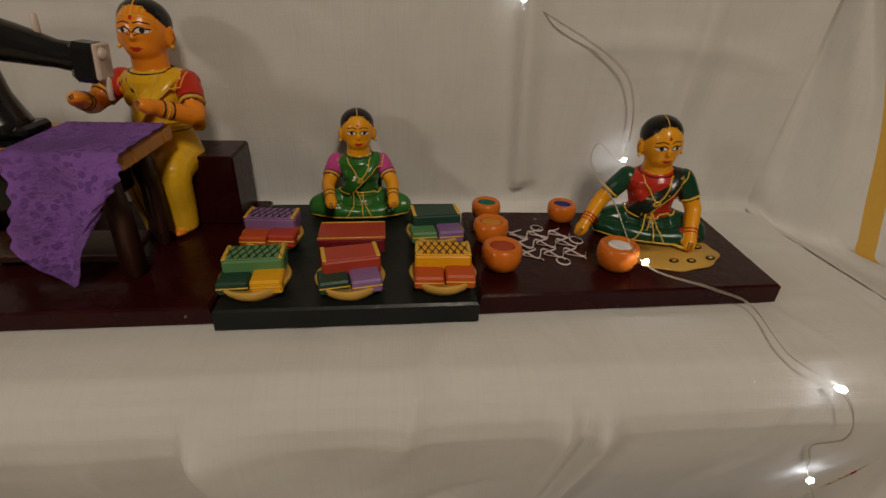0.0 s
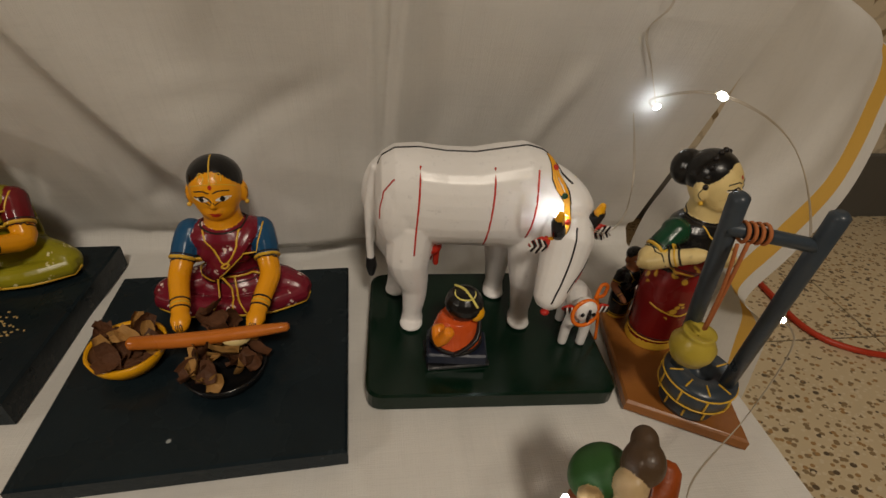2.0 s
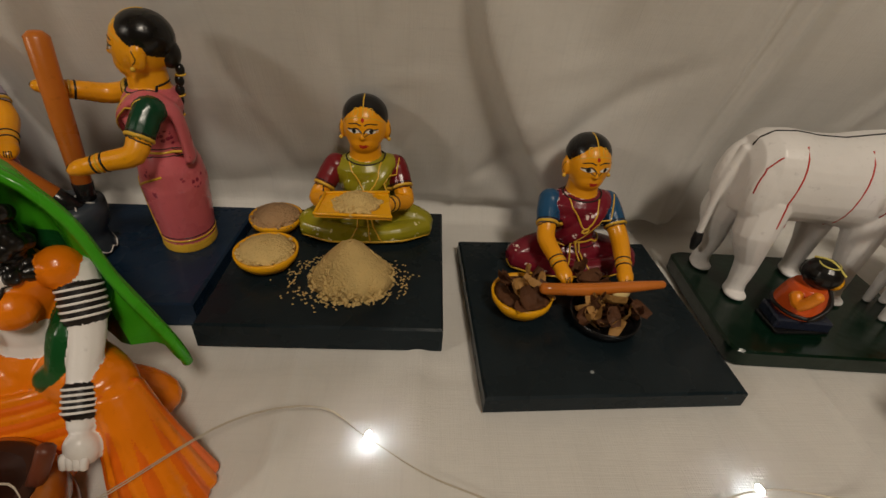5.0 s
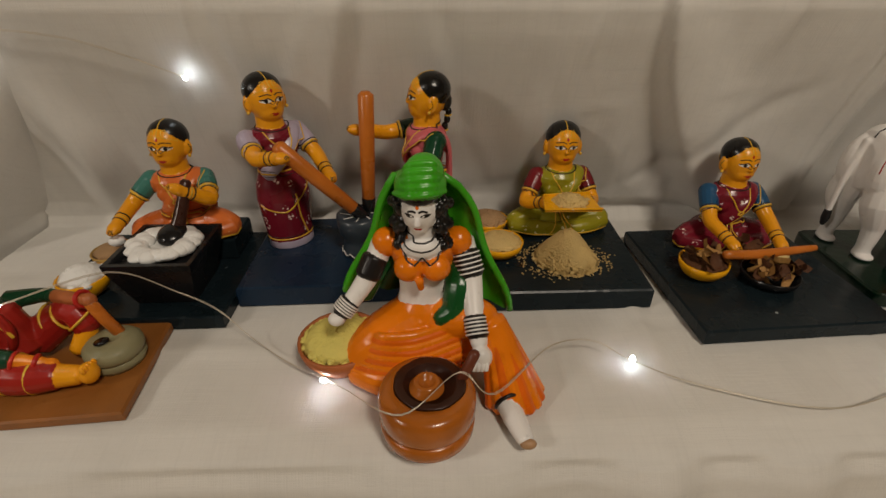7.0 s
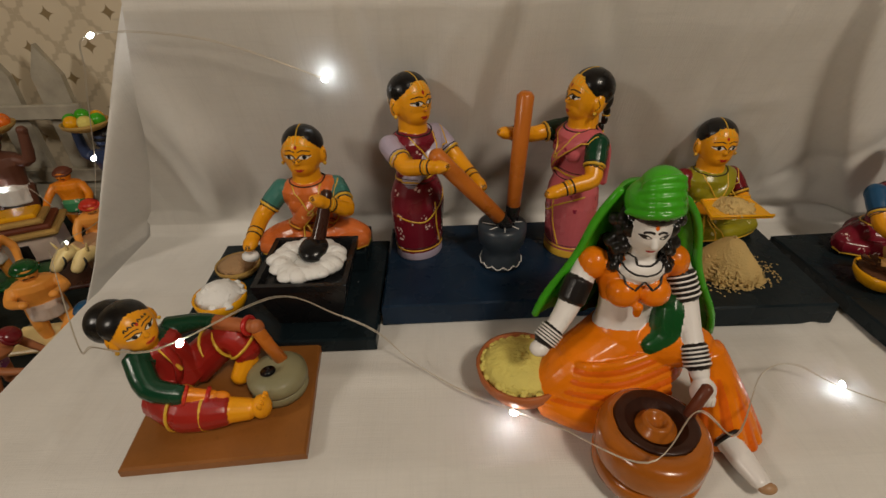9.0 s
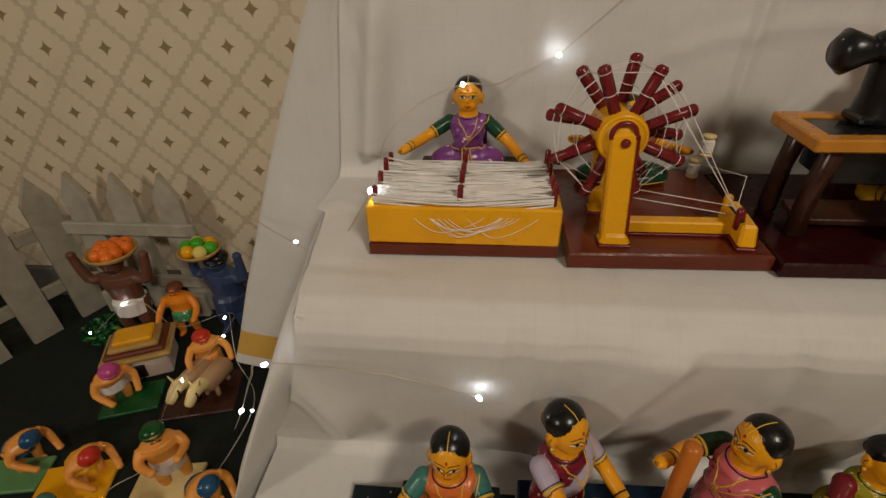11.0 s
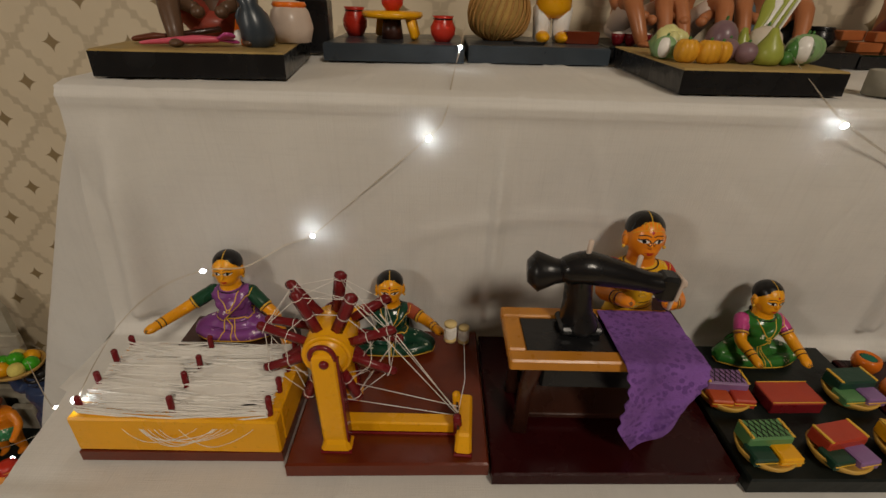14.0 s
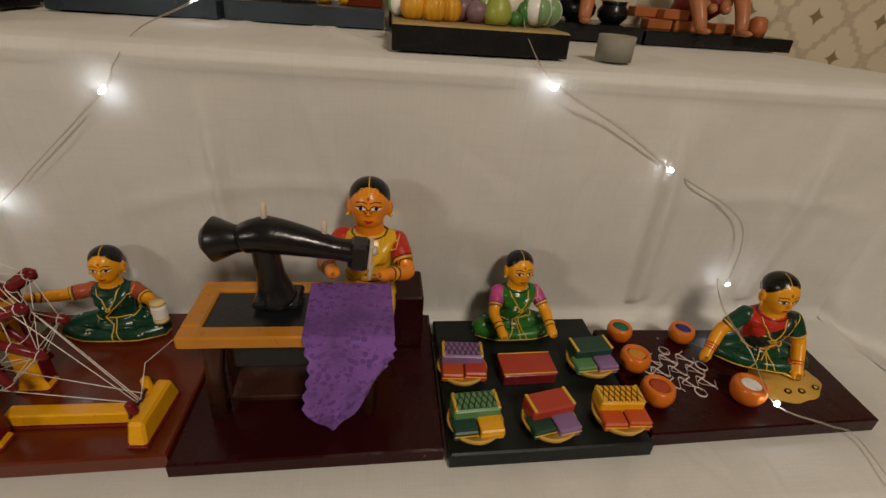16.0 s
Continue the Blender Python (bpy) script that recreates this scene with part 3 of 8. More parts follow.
def make_sheet():
    prof = sheet_profile()
    cols = 330
    s = Shape()
    run = 0.0
    rows = []
    for k, (y, z, amp) in enumerate(prof):
        nxt = prof[min(k + 1, len(prof) - 1)]
        prv = prof[max(k - 1, 0)]
        ty, tz = nxt[0] - prv[0], nxt[1] - prv[1]
        ln = math.hypot(ty, tz) or 1
        left, right = sheet_span(z, y)
        if k:
            run += math.hypot(y - prv[0], z - prv[1])
        x = np.linspace(left, right, cols + 1)
        d = np.array([fold(v, y + z, amp) for v in x])
        up = abs(tz) / ln
        if up > 0.6 and 0.02 < z < 0.262:
            low = min(1.0, max(0.0, 1 - (z - 0.02) / 0.24))
            full = min(1.0, (0.262 - z) / 0.02)
            d += full * (0.013 + 0.012 * low) * lean_fold(x, -0.016 + 0.125 * low ** 1.6, 0.005 + 0.014 * low, 0.016 + 0.10 * low, 1.0)
            d += full * (lean_fold(x, 0.2075 - 0.01 * low, 0.004 + 0.006 * low, 0.010, 0.011) + lean_fold(x, 0.188, 0.010, 0.004, 0.007))
            pocket = math.exp(-(((z - 0.095) / 0.07) ** 2))
            d += full * lean_fold(x, -0.60 + 0.03 * pocket, 0.026, 0.018, 0.022 * pocket)
            d += full * lean_fold(x, -0.29 - 0.06 * low, 0.030, 0.012, 0.009)
            d += low * 0.006 * np.sin(x * 14 + 1.0)
        if up > 0.6 and z > 0.3:
            fade = min(1.0, max(0.0, 0.512 - z) / 0.07)
            d += fade * ( lean_fold(x, -0.205, 0.004, 0.009, 0.007) + lean_fold(x, 0.205 - (z - 0.3) * 0.08, 0.006, 0.014, 0.011) + lean_fold(x, -0.535 + (z - 0.5) * 0.16, 0.012, 0.02, 0.016))
            d += fade * (lean_fold(x, 0.335 + (z - 0.3) * 0.05, 0.006, 0.016, 0.008) + lean_fold(x, -0.40 + (z - 0.3) * 0.1, 0.025, 0.010, 0.005))
        if up > 0.6 and z < -0.01:
            d += 0.006 * np.sin(x * 40 + 3 * np.sin(x * 9))
        flat = up < 0.3
        rows.append((y, z, -tz / ln, ty / ln, run, x, d, flat))
    X = np.array([r[5] for r in rows])
    S = np.array([[r[4]] * (cols + 1) for r in rows])
    fine = creases(X, S, 220, 5, 0.05, 0.0030, 0.0016) + creases(X, S, 70, 9, 0.11, 0.008, 0.0040)
    flats = np.array([[r[7]] * (cols + 1) for r in rows])
    D = np.array([r[6] for r in rows])
    # long pressed lines where the cloth was folded in the cupboard
    D += np.where(flats, 0.0014 * np.exp(-(((X + 0.43 - 0.3 * (S - 0.6)) / 0.004) ** 2)) + 0.0014 * np.exp(-(((X - 0.235) / 0.004) ** 2)) + 0.0010 * np.exp(-(((X + 0.12) / 0.003) ** 2)), 0.0)
    edge = np.array([[0.3 if r[0] < -0.05 and r[1] > -0.08 else 1.0] * (cols + 1) for r in rows])
    D += np.where(flats, 0.95, 1.0) * fine * edge
    D = np.where(flats, np.clip(D, -0.0018, 0.0034), D)
    vs = []
    for k, (y, z, ny, nz, _, x, _, _) in enumerate(rows):
        vs += [(float(x[c]), y + ny * float(D[k, c]), z + nz * float(D[k, c])) for c in range(cols + 1)]
    w = cols + 1
    fs = [(k * w + c, k * w + c + 1, (k + 1) * w + c + 1, (k + 1) * w + c) for k in range(len(prof) - 1) for c in range(cols)]
    s.add(vs, fs, SHEET)
    return s.make("white_sheet", label="creased white cotton sheet draped over three display steps", category="sheet")


make_sheet()


def side_drape(name, top, drop, out, band, label, turn=0.2, cols=90, rows=60, wave=0.004, floor_z=-1.0, bulge=0.9, forward=0.0):
    """A hanging end of sheet: top runs from (x, y, z) to (x, y, z); it leaves the edge of the riser, flares out to the left and drops to z = drop[0]..drop[1]. band: with a yellow hem stripe."""
    s = Shape()
    a, b = Vector(top[0]), Vector(top[1])
    vs = []
    for r in range(rows + 1):
        t = r / rows
        for c in range(cols + 1):
            u = c / cols
            p = a.lerp(b, u)
            low = drop[0] + (drop[1] - drop[0]) * u
            z = p.z + (low - p.z) * t
            g = min(1.0, u / turn)
            g = g * g * (3 - 2 * g)
            ry = riser_y(max(z, floor_z))
            edge_x = sheet_span(min(max(z, floor_z), p.z - 0.004), ry)[0] + 0.007 * (1 - min(1.0, u / 0.03)) - 0.001
            x = p.x - out * (t ** bulge) - 0.003
            x = edge_x + (min(x, edge_x) - edge_x) * g
            x -= g * (t * wave * (math.sin(u * 9 + 0.6) + 0.5 * math.sin(u * 23 + t * 2)) + wave * 0.4 * noise.noise(Vector((u * 9, t * 6, 3))))
            front = ry + 0.004 * (1 - min(1.0, u / 0.03)) if top[0][2] > 0.1 else a.y
            y = front + (b.y - front) * u - forward * g * min(1.0, t * 1.8)
            vs.append((x, y, z))
    w = cols + 1
    plain_f, band_f = [], []
    for r in range(rows):
        for c in range(cols):
            (band_f if band and rows - 7 <= r < rows - 2 else plain_f).append((r * w + c, r * w + c + 1, (r + 1) * w + c + 1, (r + 1) * w + c))
    s.add(vs, plain_f, SHEET)
    if band_f:
        s.add(vs, band_f, YELLOW_BAND)
    return s.make(name, label=label, category="sheet")


side_drape("sheet_side", ((-0.578, 0.156, 0.262), (-0.606, 0.392, 0.272)), (FLOOR + 0.01, FLOOR + 0.01), 0.205, False, "white cotton sheet end hanging in folds beside the steps", turn=0.24, forward=0.15)
side_drape("sheet_side", ((-0.566, 0.370, 0.530), (-0.566, 0.735, 0.534)), (-0.09, -0.12), 0.285, True, "long white sheet end with a yellow hem stripe, hanging", turn=0.13, floor_z=T2 + 0.012, bulge=0.82)
side_drape("sheet_side", ((-0.675, -0.10, -0.008), (-0.675, 0.225, -0.001)), (FLOOR + 0.01, FLOOR + 0.01), 0.05, False, "white cotton sheet end hanging in folds beside the steps", turn=0.1)

# ---- boards ----
def board(poly, z0, z1, material, label, sides=None, round_=0.0, bev=0.0015):
    s = Shape()
    if round_:
        pts = []
        n = len(poly)
        for i, p in enumerate(poly):
            a, b, c = Vector(poly[i - 1]), Vector(p), Vector(poly[(i + 1) % n])
            p0, p1 = b + (a - b).normalized() * round_, b + (c - b).normalized() * round_
            for k in range(6):
                t = k / 5
                q = p0 * (1 - t) ** 2 + b * 2 * t * (1 - t) + p1 * t * t
                pts.append((q.x, q.y))
        poly = pts
    s.slab(poly, z0, z1, material, bev, sides)
    return s.make("display_board", label=label, category="board", group="display boards")


def rect(x0, x1, y0, y1, skew=0.0):
    return [(x0, y0), (x1, y0 + skew), (x1, y1 + skew), (x0, y1)]


board([(-0.546, -0.073), (-0.433, -0.064), (-0.443, 0.034), (-0.556, 0.025)], T1 + 0.002, 0.009, BROWN_BOARD, "thin brown wooden board under a grinding doll")
board([(-0.560, 0.029), (-0.3985, 0.031), (-0.3985, 0.178), (-0.568, 0.176)], 0.002, 0.014, SLATE, "dark slate painted square board on white sheet")
board([(-0.396, 0.060), (-0.1925, 0.066), (-0.1875, 0.196), (-0.396, 0.190)], 0.002, 0.022, BLUE_BOARD, "dark blue painted board with two pounding dolls")
board([(-0.186, 0.047), (-0.023, 0.048), (-0.020, 0.200), (-0.182, 0.196)], 0.002, 0.022, SLATE, "dark slate painted board with grain and doll")
board([(0.001, -0.001), (0.170, 0.008), (0.164, 0.174), (-0.006, 0.166)], 0.002, 0.015, SLATE, "dark slate painted board with chipped edges")
board([(0.179, 0.043), (0.344, 0.036), (0.346, 0.160), (0.183, 0.164)], 0.002, 0.015, GREEN_BOARD, "glossy dark green board with rounded corners", round_=0.012)
board([(0.348, 0.032), (0.413, -0.003), (0.437, 0.095), (0.366, 0.128)], 0.002, 0.010, BROWN_BOARD, "thin brown board under a toy well")
board([(-0.3705, 0.218), (-0.2145, 0.222), (-0.2145, 0.386), (-0.3705, 0.384)], T2 + 0.002, 0.287, RED_BOARD, "glossy red-brown board under a spinning wheel")
board([(-0.2125, 0.214), (-0.020, 0.218), (-0.0185, 0.382), (-0.2125, 0.380)], T2 + 0.002, 0.286, MAROON_BOARD, "dark maroon board under a toy sewing machine")
board([(-0.0165, 0.211), (0.1435, 0.214), (0.1445, 0.371), (-0.0155, 0.369)], T2 + 0.002, 0.288, DARK_BOARD, "charcoal painted board with cloth baskets")
board([(0.1455, 0.222), (0.357, 0.228), (0.366, 0.348), (0.149, 0.352)], T2 + 0.002, 0.288, MAROON_BOARD, "dark maroon board with a white chalk pattern")


# ---- dolls ----
def limb(s, a, b, bend, r0, r1, r2, upper, lower, cut=0.5, l1=0.8, l2=0.8):
    """A two-bone arm from a to b. upper is the sleeve down to cut of the upper arm."""
    a, b = Vector(a), Vector(b)
    d = b - a
    L = min(d.length, (l1 + l2) * 0.98)
    x = (l1 * l1 - l2 * l2 + L * L) / (2 * L)
    h = math.sqrt(max(l1 * l1 - x * x, 0.0))
    n = d.normalized()
    k = Vector(bend)
    k = (k - n * k.dot(n)).normalized()
    e = a + n * x + k * h
    m = a.lerp(e, cut)
    s.tube([a, a.lerp(e, cut * 0.5), m], [r0, r0 * 1.05, r0 * 0.98], upper, seg=12)
    s.tube([m, e, e.lerp(b, 0.5), b], [r1, r1 * 0.96, (r1 + r2) / 2, r2], lower, seg=12, fine=3)
    return e, m, (e - a).normalized(), (b - e).normalized()


def turn_to(axis):
    """Euler degrees that turn +z to axis."""
    e = Vector(axis).to_track_quat("Z", "Y").to_euler()
    return tuple(math.degrees(v) for v in e)


def almond(cx, cz, w, h, tilt=0.0, n=14):
    out = []
    for k in range(n):
        a = 2 * math.pi * k / n
        x, z = w * math.cos(a), h * math.sin(a) * (1 - 0.45 * abs(math.cos(a)))
        out.append((cx + x, cz + z + tilt * x))
    return out


def head_solid(s, skin, hair, style="bun"):
    """The solids of a head of height 1 with its chin at z = 0, looking along -y."""
    s.ell((0, 0, 0.52), (0.45, 0.46, 0.49), skin, seg=28, rings=18)
    s.ell((0, -0.085, 0.285), (0.345, 0.345, 0.29), skin, seg=24, rings=14)
    for sx in (-1, 1):
        s.ell((sx * 0.19, -0.12, 0.36), (0.19, 0.22, 0.20), skin)
        s.ell((sx * 0.455, 0.06, 0.43), (0.085, 0.13, 0.19), skin)
    s.tube([(0, -0.425, 0.50), (0, -0.455, 0.37)], [0.045, 0.065], skin, seg=10)
    s.ell((0, 0.095, 0.675), (0.478, 0.468, 0.392), hair, seg=28, rings=18)
    if style == "bun":
        s.ell((0, 0.47, 0.48), (0.27, 0.19, 0.25), hair)
    if style == "braid":
        s.ell((0, 0.46, 0.44), (0.22, 0.17, 0.22), hair)
    if style == "crown":
        s.ell((-0.05, 0.52, 0.68), (0.34, 0.30, 0.32), hair)


def head_paint(s, tree, M, style="bun", jewel=True):
    """Painted eyes, brows, lips, parting and hair ornaments on a head; M is the head's frame."""
    k = M.to_scale().x

    def at(x, y, z):
        return M @ Vector((x, y, z))

    for sx in (-1, 1):
        s.patch(tree, M, almond(sx * 0.185, 0.50, 0.130, 0.048, sx * 0.05), WHITE)
        s.patch(tree, M, almond(sx * 0.175, 0.503, 0.044, 0.056), INK, 0.00024)
        s.stroke(tree, [at(sx * 0.05, -0.6, 0.50), at(sx * 0.17, -0.6, 0.563), at(sx * 0.30, -0.5, 0.53), at(sx * 0.36, -0.4, 0.53)], 0.015 * k, INK)
        s.stroke(tree, [at(sx * 0.06, -0.6, 0.49), at(sx * 0.18, -0.6, 0.445), at(sx * 0.31, -0.5, 0.51)], 0.008 * k, INK)
        s.stroke(tree, [at(sx * 0.05, -0.6, 0.630), at(sx * 0.19, -0.6, 0.675), at(sx * 0.37, -0.42, 0.625)], 0.014 * k, INK)
        s.stroke(tree, [at(sx * 0.52, -0.02, 0.54), at(sx * 0.56, 0.04, 0.42), at(sx * 0.50, -0.02, 0.33)], 0.010 * k, INK)
        if jewel:
            s.ell(tuple(at(sx * 0.50, -0.02, 0.27)), 0.045 * k, TRIM, seg=8, rings=6)
        if style in ("bun", "braid"):
            s.stroke(tree, [at(sx * (0.19 + 0.075 * math.cos(a)), -0.42 + 0.06 * math.sin(a), 0.88 + 0.075 * math.sin(a)) for a in (-0.6, 0.4, 1.4, 2.4, 3.4, 4.3)], 0.012 * k, TRIM)
    s.patch(tree, M, [(-0.13, 0.225), (-0.06, 0.245), (0.0, 0.232), (0.06, 0.245), (0.13, 0.225), (0.06, 0.178), (0.0, 0.165), (-0.06, 0.178)], LIP)
    s.patch(tree, M, almond(0.0, 0.70, 0.034, 0.045), LIP)
    if style in ("bun", "braid"):
        s.stroke(tree, [at(0, -0.50, 0.78), at(0, -0.34, 0.95), at(0, -0.10, 1.12), at(0, 0.12, 1.14)], 0.015 * k, TRIM)
        s.stroke(tree, [at(-0.44, -0.22, 0.64), at(-0.28, -0.42, 0.745), at(0, -0.52, 0.785), at(0.28, -0.42, 0.745), at(0.44, -0.22, 0.64)], 0.010 * k, TRIM)
    if style == "bun":
        s.stroke(tree, [at(0.24 * math.cos(a), 0.62, 0.48 + 0.22 * math.sin(a)) for a in [j * math.pi / 5 for j in range(11)]], 0.020 * k, TRIM)
    if style == "braid":
        for j in range(9):
            c = at(0.03 * math.sin(j * 2), 0.58 - 0.02 * j, 0.22 - 0.17 * j)
            s.ell(tuple(c), (0.09 * k, 0.08 * k, 0.11 * k), HAIR, seg=10, rings=7)
            if j % 2 == 0:
                s.ring(tuple(at(0, 0.58 - 0.02 * j, 0.14 - 0.17 * j)), 0.082 * k, 0.018 * k, TRIM, seg=10)
    if style == "crown":
        for j in range(10):
            a = radians(j * 22 - 100)
            s.ell(tuple(at(0.47 * math.sin(a), -0.02, 0.62 + 0.44 * math.cos(a))), 0.06 * k, INK, seg=8, rings=6)


def doll_shape(cfg, k, place):
    """A carved and painted doll, built in head heights with its base at z = 0, looking along -y; k is the head's height in metres."""
    g = dict(seat="cross", skin=SKIN, blouse=MAROON, sari=MAROON_DOT, sash=None, grip=None, head=(0, 0), lean=(0, 0), style="bun", bangles=INK, sleeve=0.62, hair=HAIR, bust=None, spread=1.0)
    g.update(cfg)
    s = Shape()
    skin, sari, blouse = g["skin"], g["sari"], g["blouse"]
    bust = g["bust"] or sari
    base = Matrix.Diagonal((k, k, k, 1))
    s.T = base
    hip = 0.36
    strokes = []
    w = g["spread"]
    if g["seat"] == "cross":
        s.ell((0, 0.05, 0.28), (0.72, 0.55, 0.34), sari, seg=28, rings=14)
        for sx in (-1, 1):
            s.tube([(sx * 0.25, 0.05, 0.30), (sx * 0.80 * w, -0.16, 0.28), (sx * 1.15 * w, -0.30, 0.24)], [0.33, 0.30, 0.21], sari, seg=16, fine=4)
            s.tube([(sx * 1.12 * w, -0.32, 0.22), (sx * 0.6 * w, -0.56, 0.20), (-sx * 0.05, -0.62, 0.17)], [0.20, 0.20, 0.15], sari, seg=14, fine=4)
            strokes.append(([(sx * 1.38 * w, -0.28, 0.06), (sx * 1.05 * w, -0.60, 0.06), (sx * 0.6, -0.85, 0.05), (0, -0.85, 0.05)], 0.035, TRIM))
        for x in (-0.22, 0.05, 0.2):
            strokes.append(([(x * 0.4, -0.50, 0.62), (x * 0.8, -0.75, 0.42), (x * 1.5, -0.95, 0.06)], 0.020, TRIM))
    elif g["seat"] == "stand":
        hip = 1.62
        s.lathe([(0.40, 0.0), (0.50, 0.03), (0.53, 0.30), (0.57, 0.8), (0.60, 1.2), (0.56, 1.5), (0.46, 1.75), (0.35, 1.85)], (0, 0, 0), sari, seg=32, squash=0.86)
        s.lathe([(0.50, -0.02), (0.525, 0.02), (0.525, 0.16), (0.50, 0.20)], (0, 0, 0), g["sash"] or TRIM, seg=32, squash=0.87)
        ring = [j * math.pi / 8 for j in range(17)]
        strokes.append(([(0.62 * math.cos(a), 0.55 * math.sin(a), 0.235) for a in ring], 0.025, TRIM))
        strokes.append(([(0.62 * math.cos(a), 0.55 * math.sin(a), 0.30) for a in ring], 0.012, INK))
        strokes.append(([(-0.62, -0.10, 1.10), (-0.20, -0.60, 0.95), (0.25, -0.56, 1.25), (0.6, -0.1, 1.5)], 0.026, TRIM))
        strokes.append(([(0.10, -0.60, 1.35), (0.15, -0.60, 0.8), (0.34, -0.52, 0.26)], 0.026, TRIM))
        strokes.append(([(0.02, -0.60, 1.35), (0.06, -0.60, 0.8), (0.24, -0.55, 0.26)], 0.010, INK))
    elif g["seat"] == "stool":
        hip = 1.62
        s.lathe([(0.42, 1.02), (0.54, 1.08), (0.58, 1.3), (0.52, 1.55), (0.42, 1.8), (0.3, 1.85)], (0, 0.0, 0), sari, seg=28, squash=0.85)
        for sx in (-1, 1):
            s.tube([(sx * 0.24, 0.05, 1.25), (sx * 0.27, -0.44, 1.22), (sx * 0.27, -0.60, 1.0), (sx * 0.25, -0.54, 0.5), (sx * 0.23, -0.52, 0.10)], [0.33, 0.32, 0.29, 0.26, 0.24], sari, seg=16, fine=4)
            s.ell((sx * 0.23, -0.64, 0.08), (0.15, 0.26, 0.08), skin)
        strokes.append(([(0, -0.95, 1.2), (0, -0.95, 0.6), (0, -0.85, 0.1)], 0.022, INK))
        strokes.append(([(-0.30, -0.95, 1.2), (-0.28, -0.95, 0.6), (-0.26, -0.85, 0.1)], 0.012, INK))
    upper = Matrix.Translation((0, 0, hip)) @ pose(0, 0, 0, g["lean"][0], g["lean"][1], 0)
    s.T = base @ upper
    s.lathe([(0.30, -0.15), (0.50, -0.05), (0.46, 0.14), (0.43, 0.34), (0.50, 0.62), (0.57, 0.86), (0.56, 0.98), (0.44, 1.10), (0.28, 1.16)], (0, 0, 0), bust, seg=28, squash=0.74)
    for sx in (-1, 1):
        s.ell((sx * 0.21, -0.25, 0.70), (0.21, 0.18, 0.20), bust)
        s.ell((sx * 0.54, 0.02, 0.93), (0.22, 0.23, 0.22), blouse)
    s.lathe([(0.34, 0.98), (0.29, 1.12), (0.27, 1.45)], (0, 0.02, 0), skin, seg=20)
    s.ell((0, -0.14, 1.02), (0.33, 0.28, 0.13), skin, rot=(20, 0, 0))
    sash = g["sash"] or sari
    s.tube([(-0.38, -0.24, 0.20), (-0.10, -0.44, 0.56), (0.26, -0.36, 0.90), (0.44, -0.02, 1.12), (0.42, 0.32, 0.85), (0.38, 0.38, 0.1)], [0.16, 0.18, 0.15, 0.13, 0.16, 0.18], sash, seg=12, flat=0.42, fine=5, up=(1, 0.2, 0.6))
    U = lambda pts: [tuple(upper @ Vector(q)) for q in pts]
    strokes.append((U([(-0.08, -0.70, 0.22), (0.24, -0.66, 0.58), (0.50, -0.40, 0.88), (0.62, -0.05, 1.15)]), 0.017, TRIM))
    strokes.append((U([(-0.30, -0.25, 1.18), (-0.20, -0.55, 0.92), (0, -0.75, 0.72), (0.20, -0.55, 0.92), (0.30, -0.25, 1.18)]), 0.020, TRIM))
    strokes.append((U([(-0.10, -0.75, 0.66), (0.0, -0.78, 0.60), (0.10, -0.75, 0.66), (0, -0.75, 0.74), (-0.10, -0.75, 0.66)]), 0.022, TRIM))
    turn = [j * math.pi / 8 for j in range(17)]
    strokes.append((U([(0.36 * math.cos(a), 0.34 * math.sin(a), 1.17 + 0.05 * math.sin(a)) for a in turn]), 0.020, INK))
    for z, m, r in ((0.24, TRIM, 0.026), (0.30, INK, 0.011), (0.18, INK, 0.011)):
        strokes.append((U([(0.52 * math.cos(a), 0.42 * math.sin(a), z) for a in turn]), r, m))
    inv = (place @ base @ upper).inverted()
    for sx, spot in zip((-1, 1), g["grip"]):
        b = inv @ Vector(spot)
        sh = Vector((sx * 0.57, 0.0, 0.93))
        bone = max(0.66, (b - sh).length / 1.93)
        e, m, ua, fa = limb(s, sh, b, (sx * 0.7, 0.45, -0.65), 0.20, 0.170, 0.125, blouse, skin, g["sleeve"], bone, bone)
        s.ell(tuple(b + fa * 0.06), (0.145, 0.125, 0.17), skin, rot=turn_to(fa))
        s.ell(tuple(b + fa * 0.16), (0.12, 0.09, 0.11), skin, rot=turn_to(fa))
        fr = Vector(ua).orthogonal().normalized()
        fo = Vector(fa).orthogonal().normalized()

        def band(c, axis, off, dist, r, mat_):
            side = axis.cross(off)
            strokes.append((U([c + off * (dist * math.cos(a)) + side * (dist * math.sin(a)) for a in turn]), r, mat_))

        band(m, ua, fr, 0.24, 0.034, TRIM)
        band(m - ua * 0.06, ua, fr, 0.24, 0.014, INK)
        band(m + ua * 0.06, ua, fr, 0.24, 0.014, INK)
        for j in range(3):
            band(b - fa * (0.12 + 0.07 * j), fa, fo, 0.20, 0.020, (g["bangles"], LIP if g["bangles"] is RED else TRIM, g["bangles"])[j])
        across = fa.cross(Vector((0, 0.6, -0.8))).normalized()
        for j in range(4):
            off = across * (0.055 * (j - 1.5))
            strokes.append((U([b + fa * 0.13 + off + Vector((0, -0.2, 0.2)), b + fa * 0.30 + off + Vector((0, -0.1, 0.0))]), 0.010, INK))
    M = upper @ pose(0, -0.03, 1.235, g["head"][1] - 9, 0, g["head"][0]) @ Matrix.Diagonal((0.84, 0.85, 0.93, 1))
    s.T = base @ M
    head_solid(s, skin, g["hair"], g["style"])
    s.T = Matrix.Identity(4)
    out, tree = s.carved(0.00085 if k > 0.036 else 0.00075, 4)
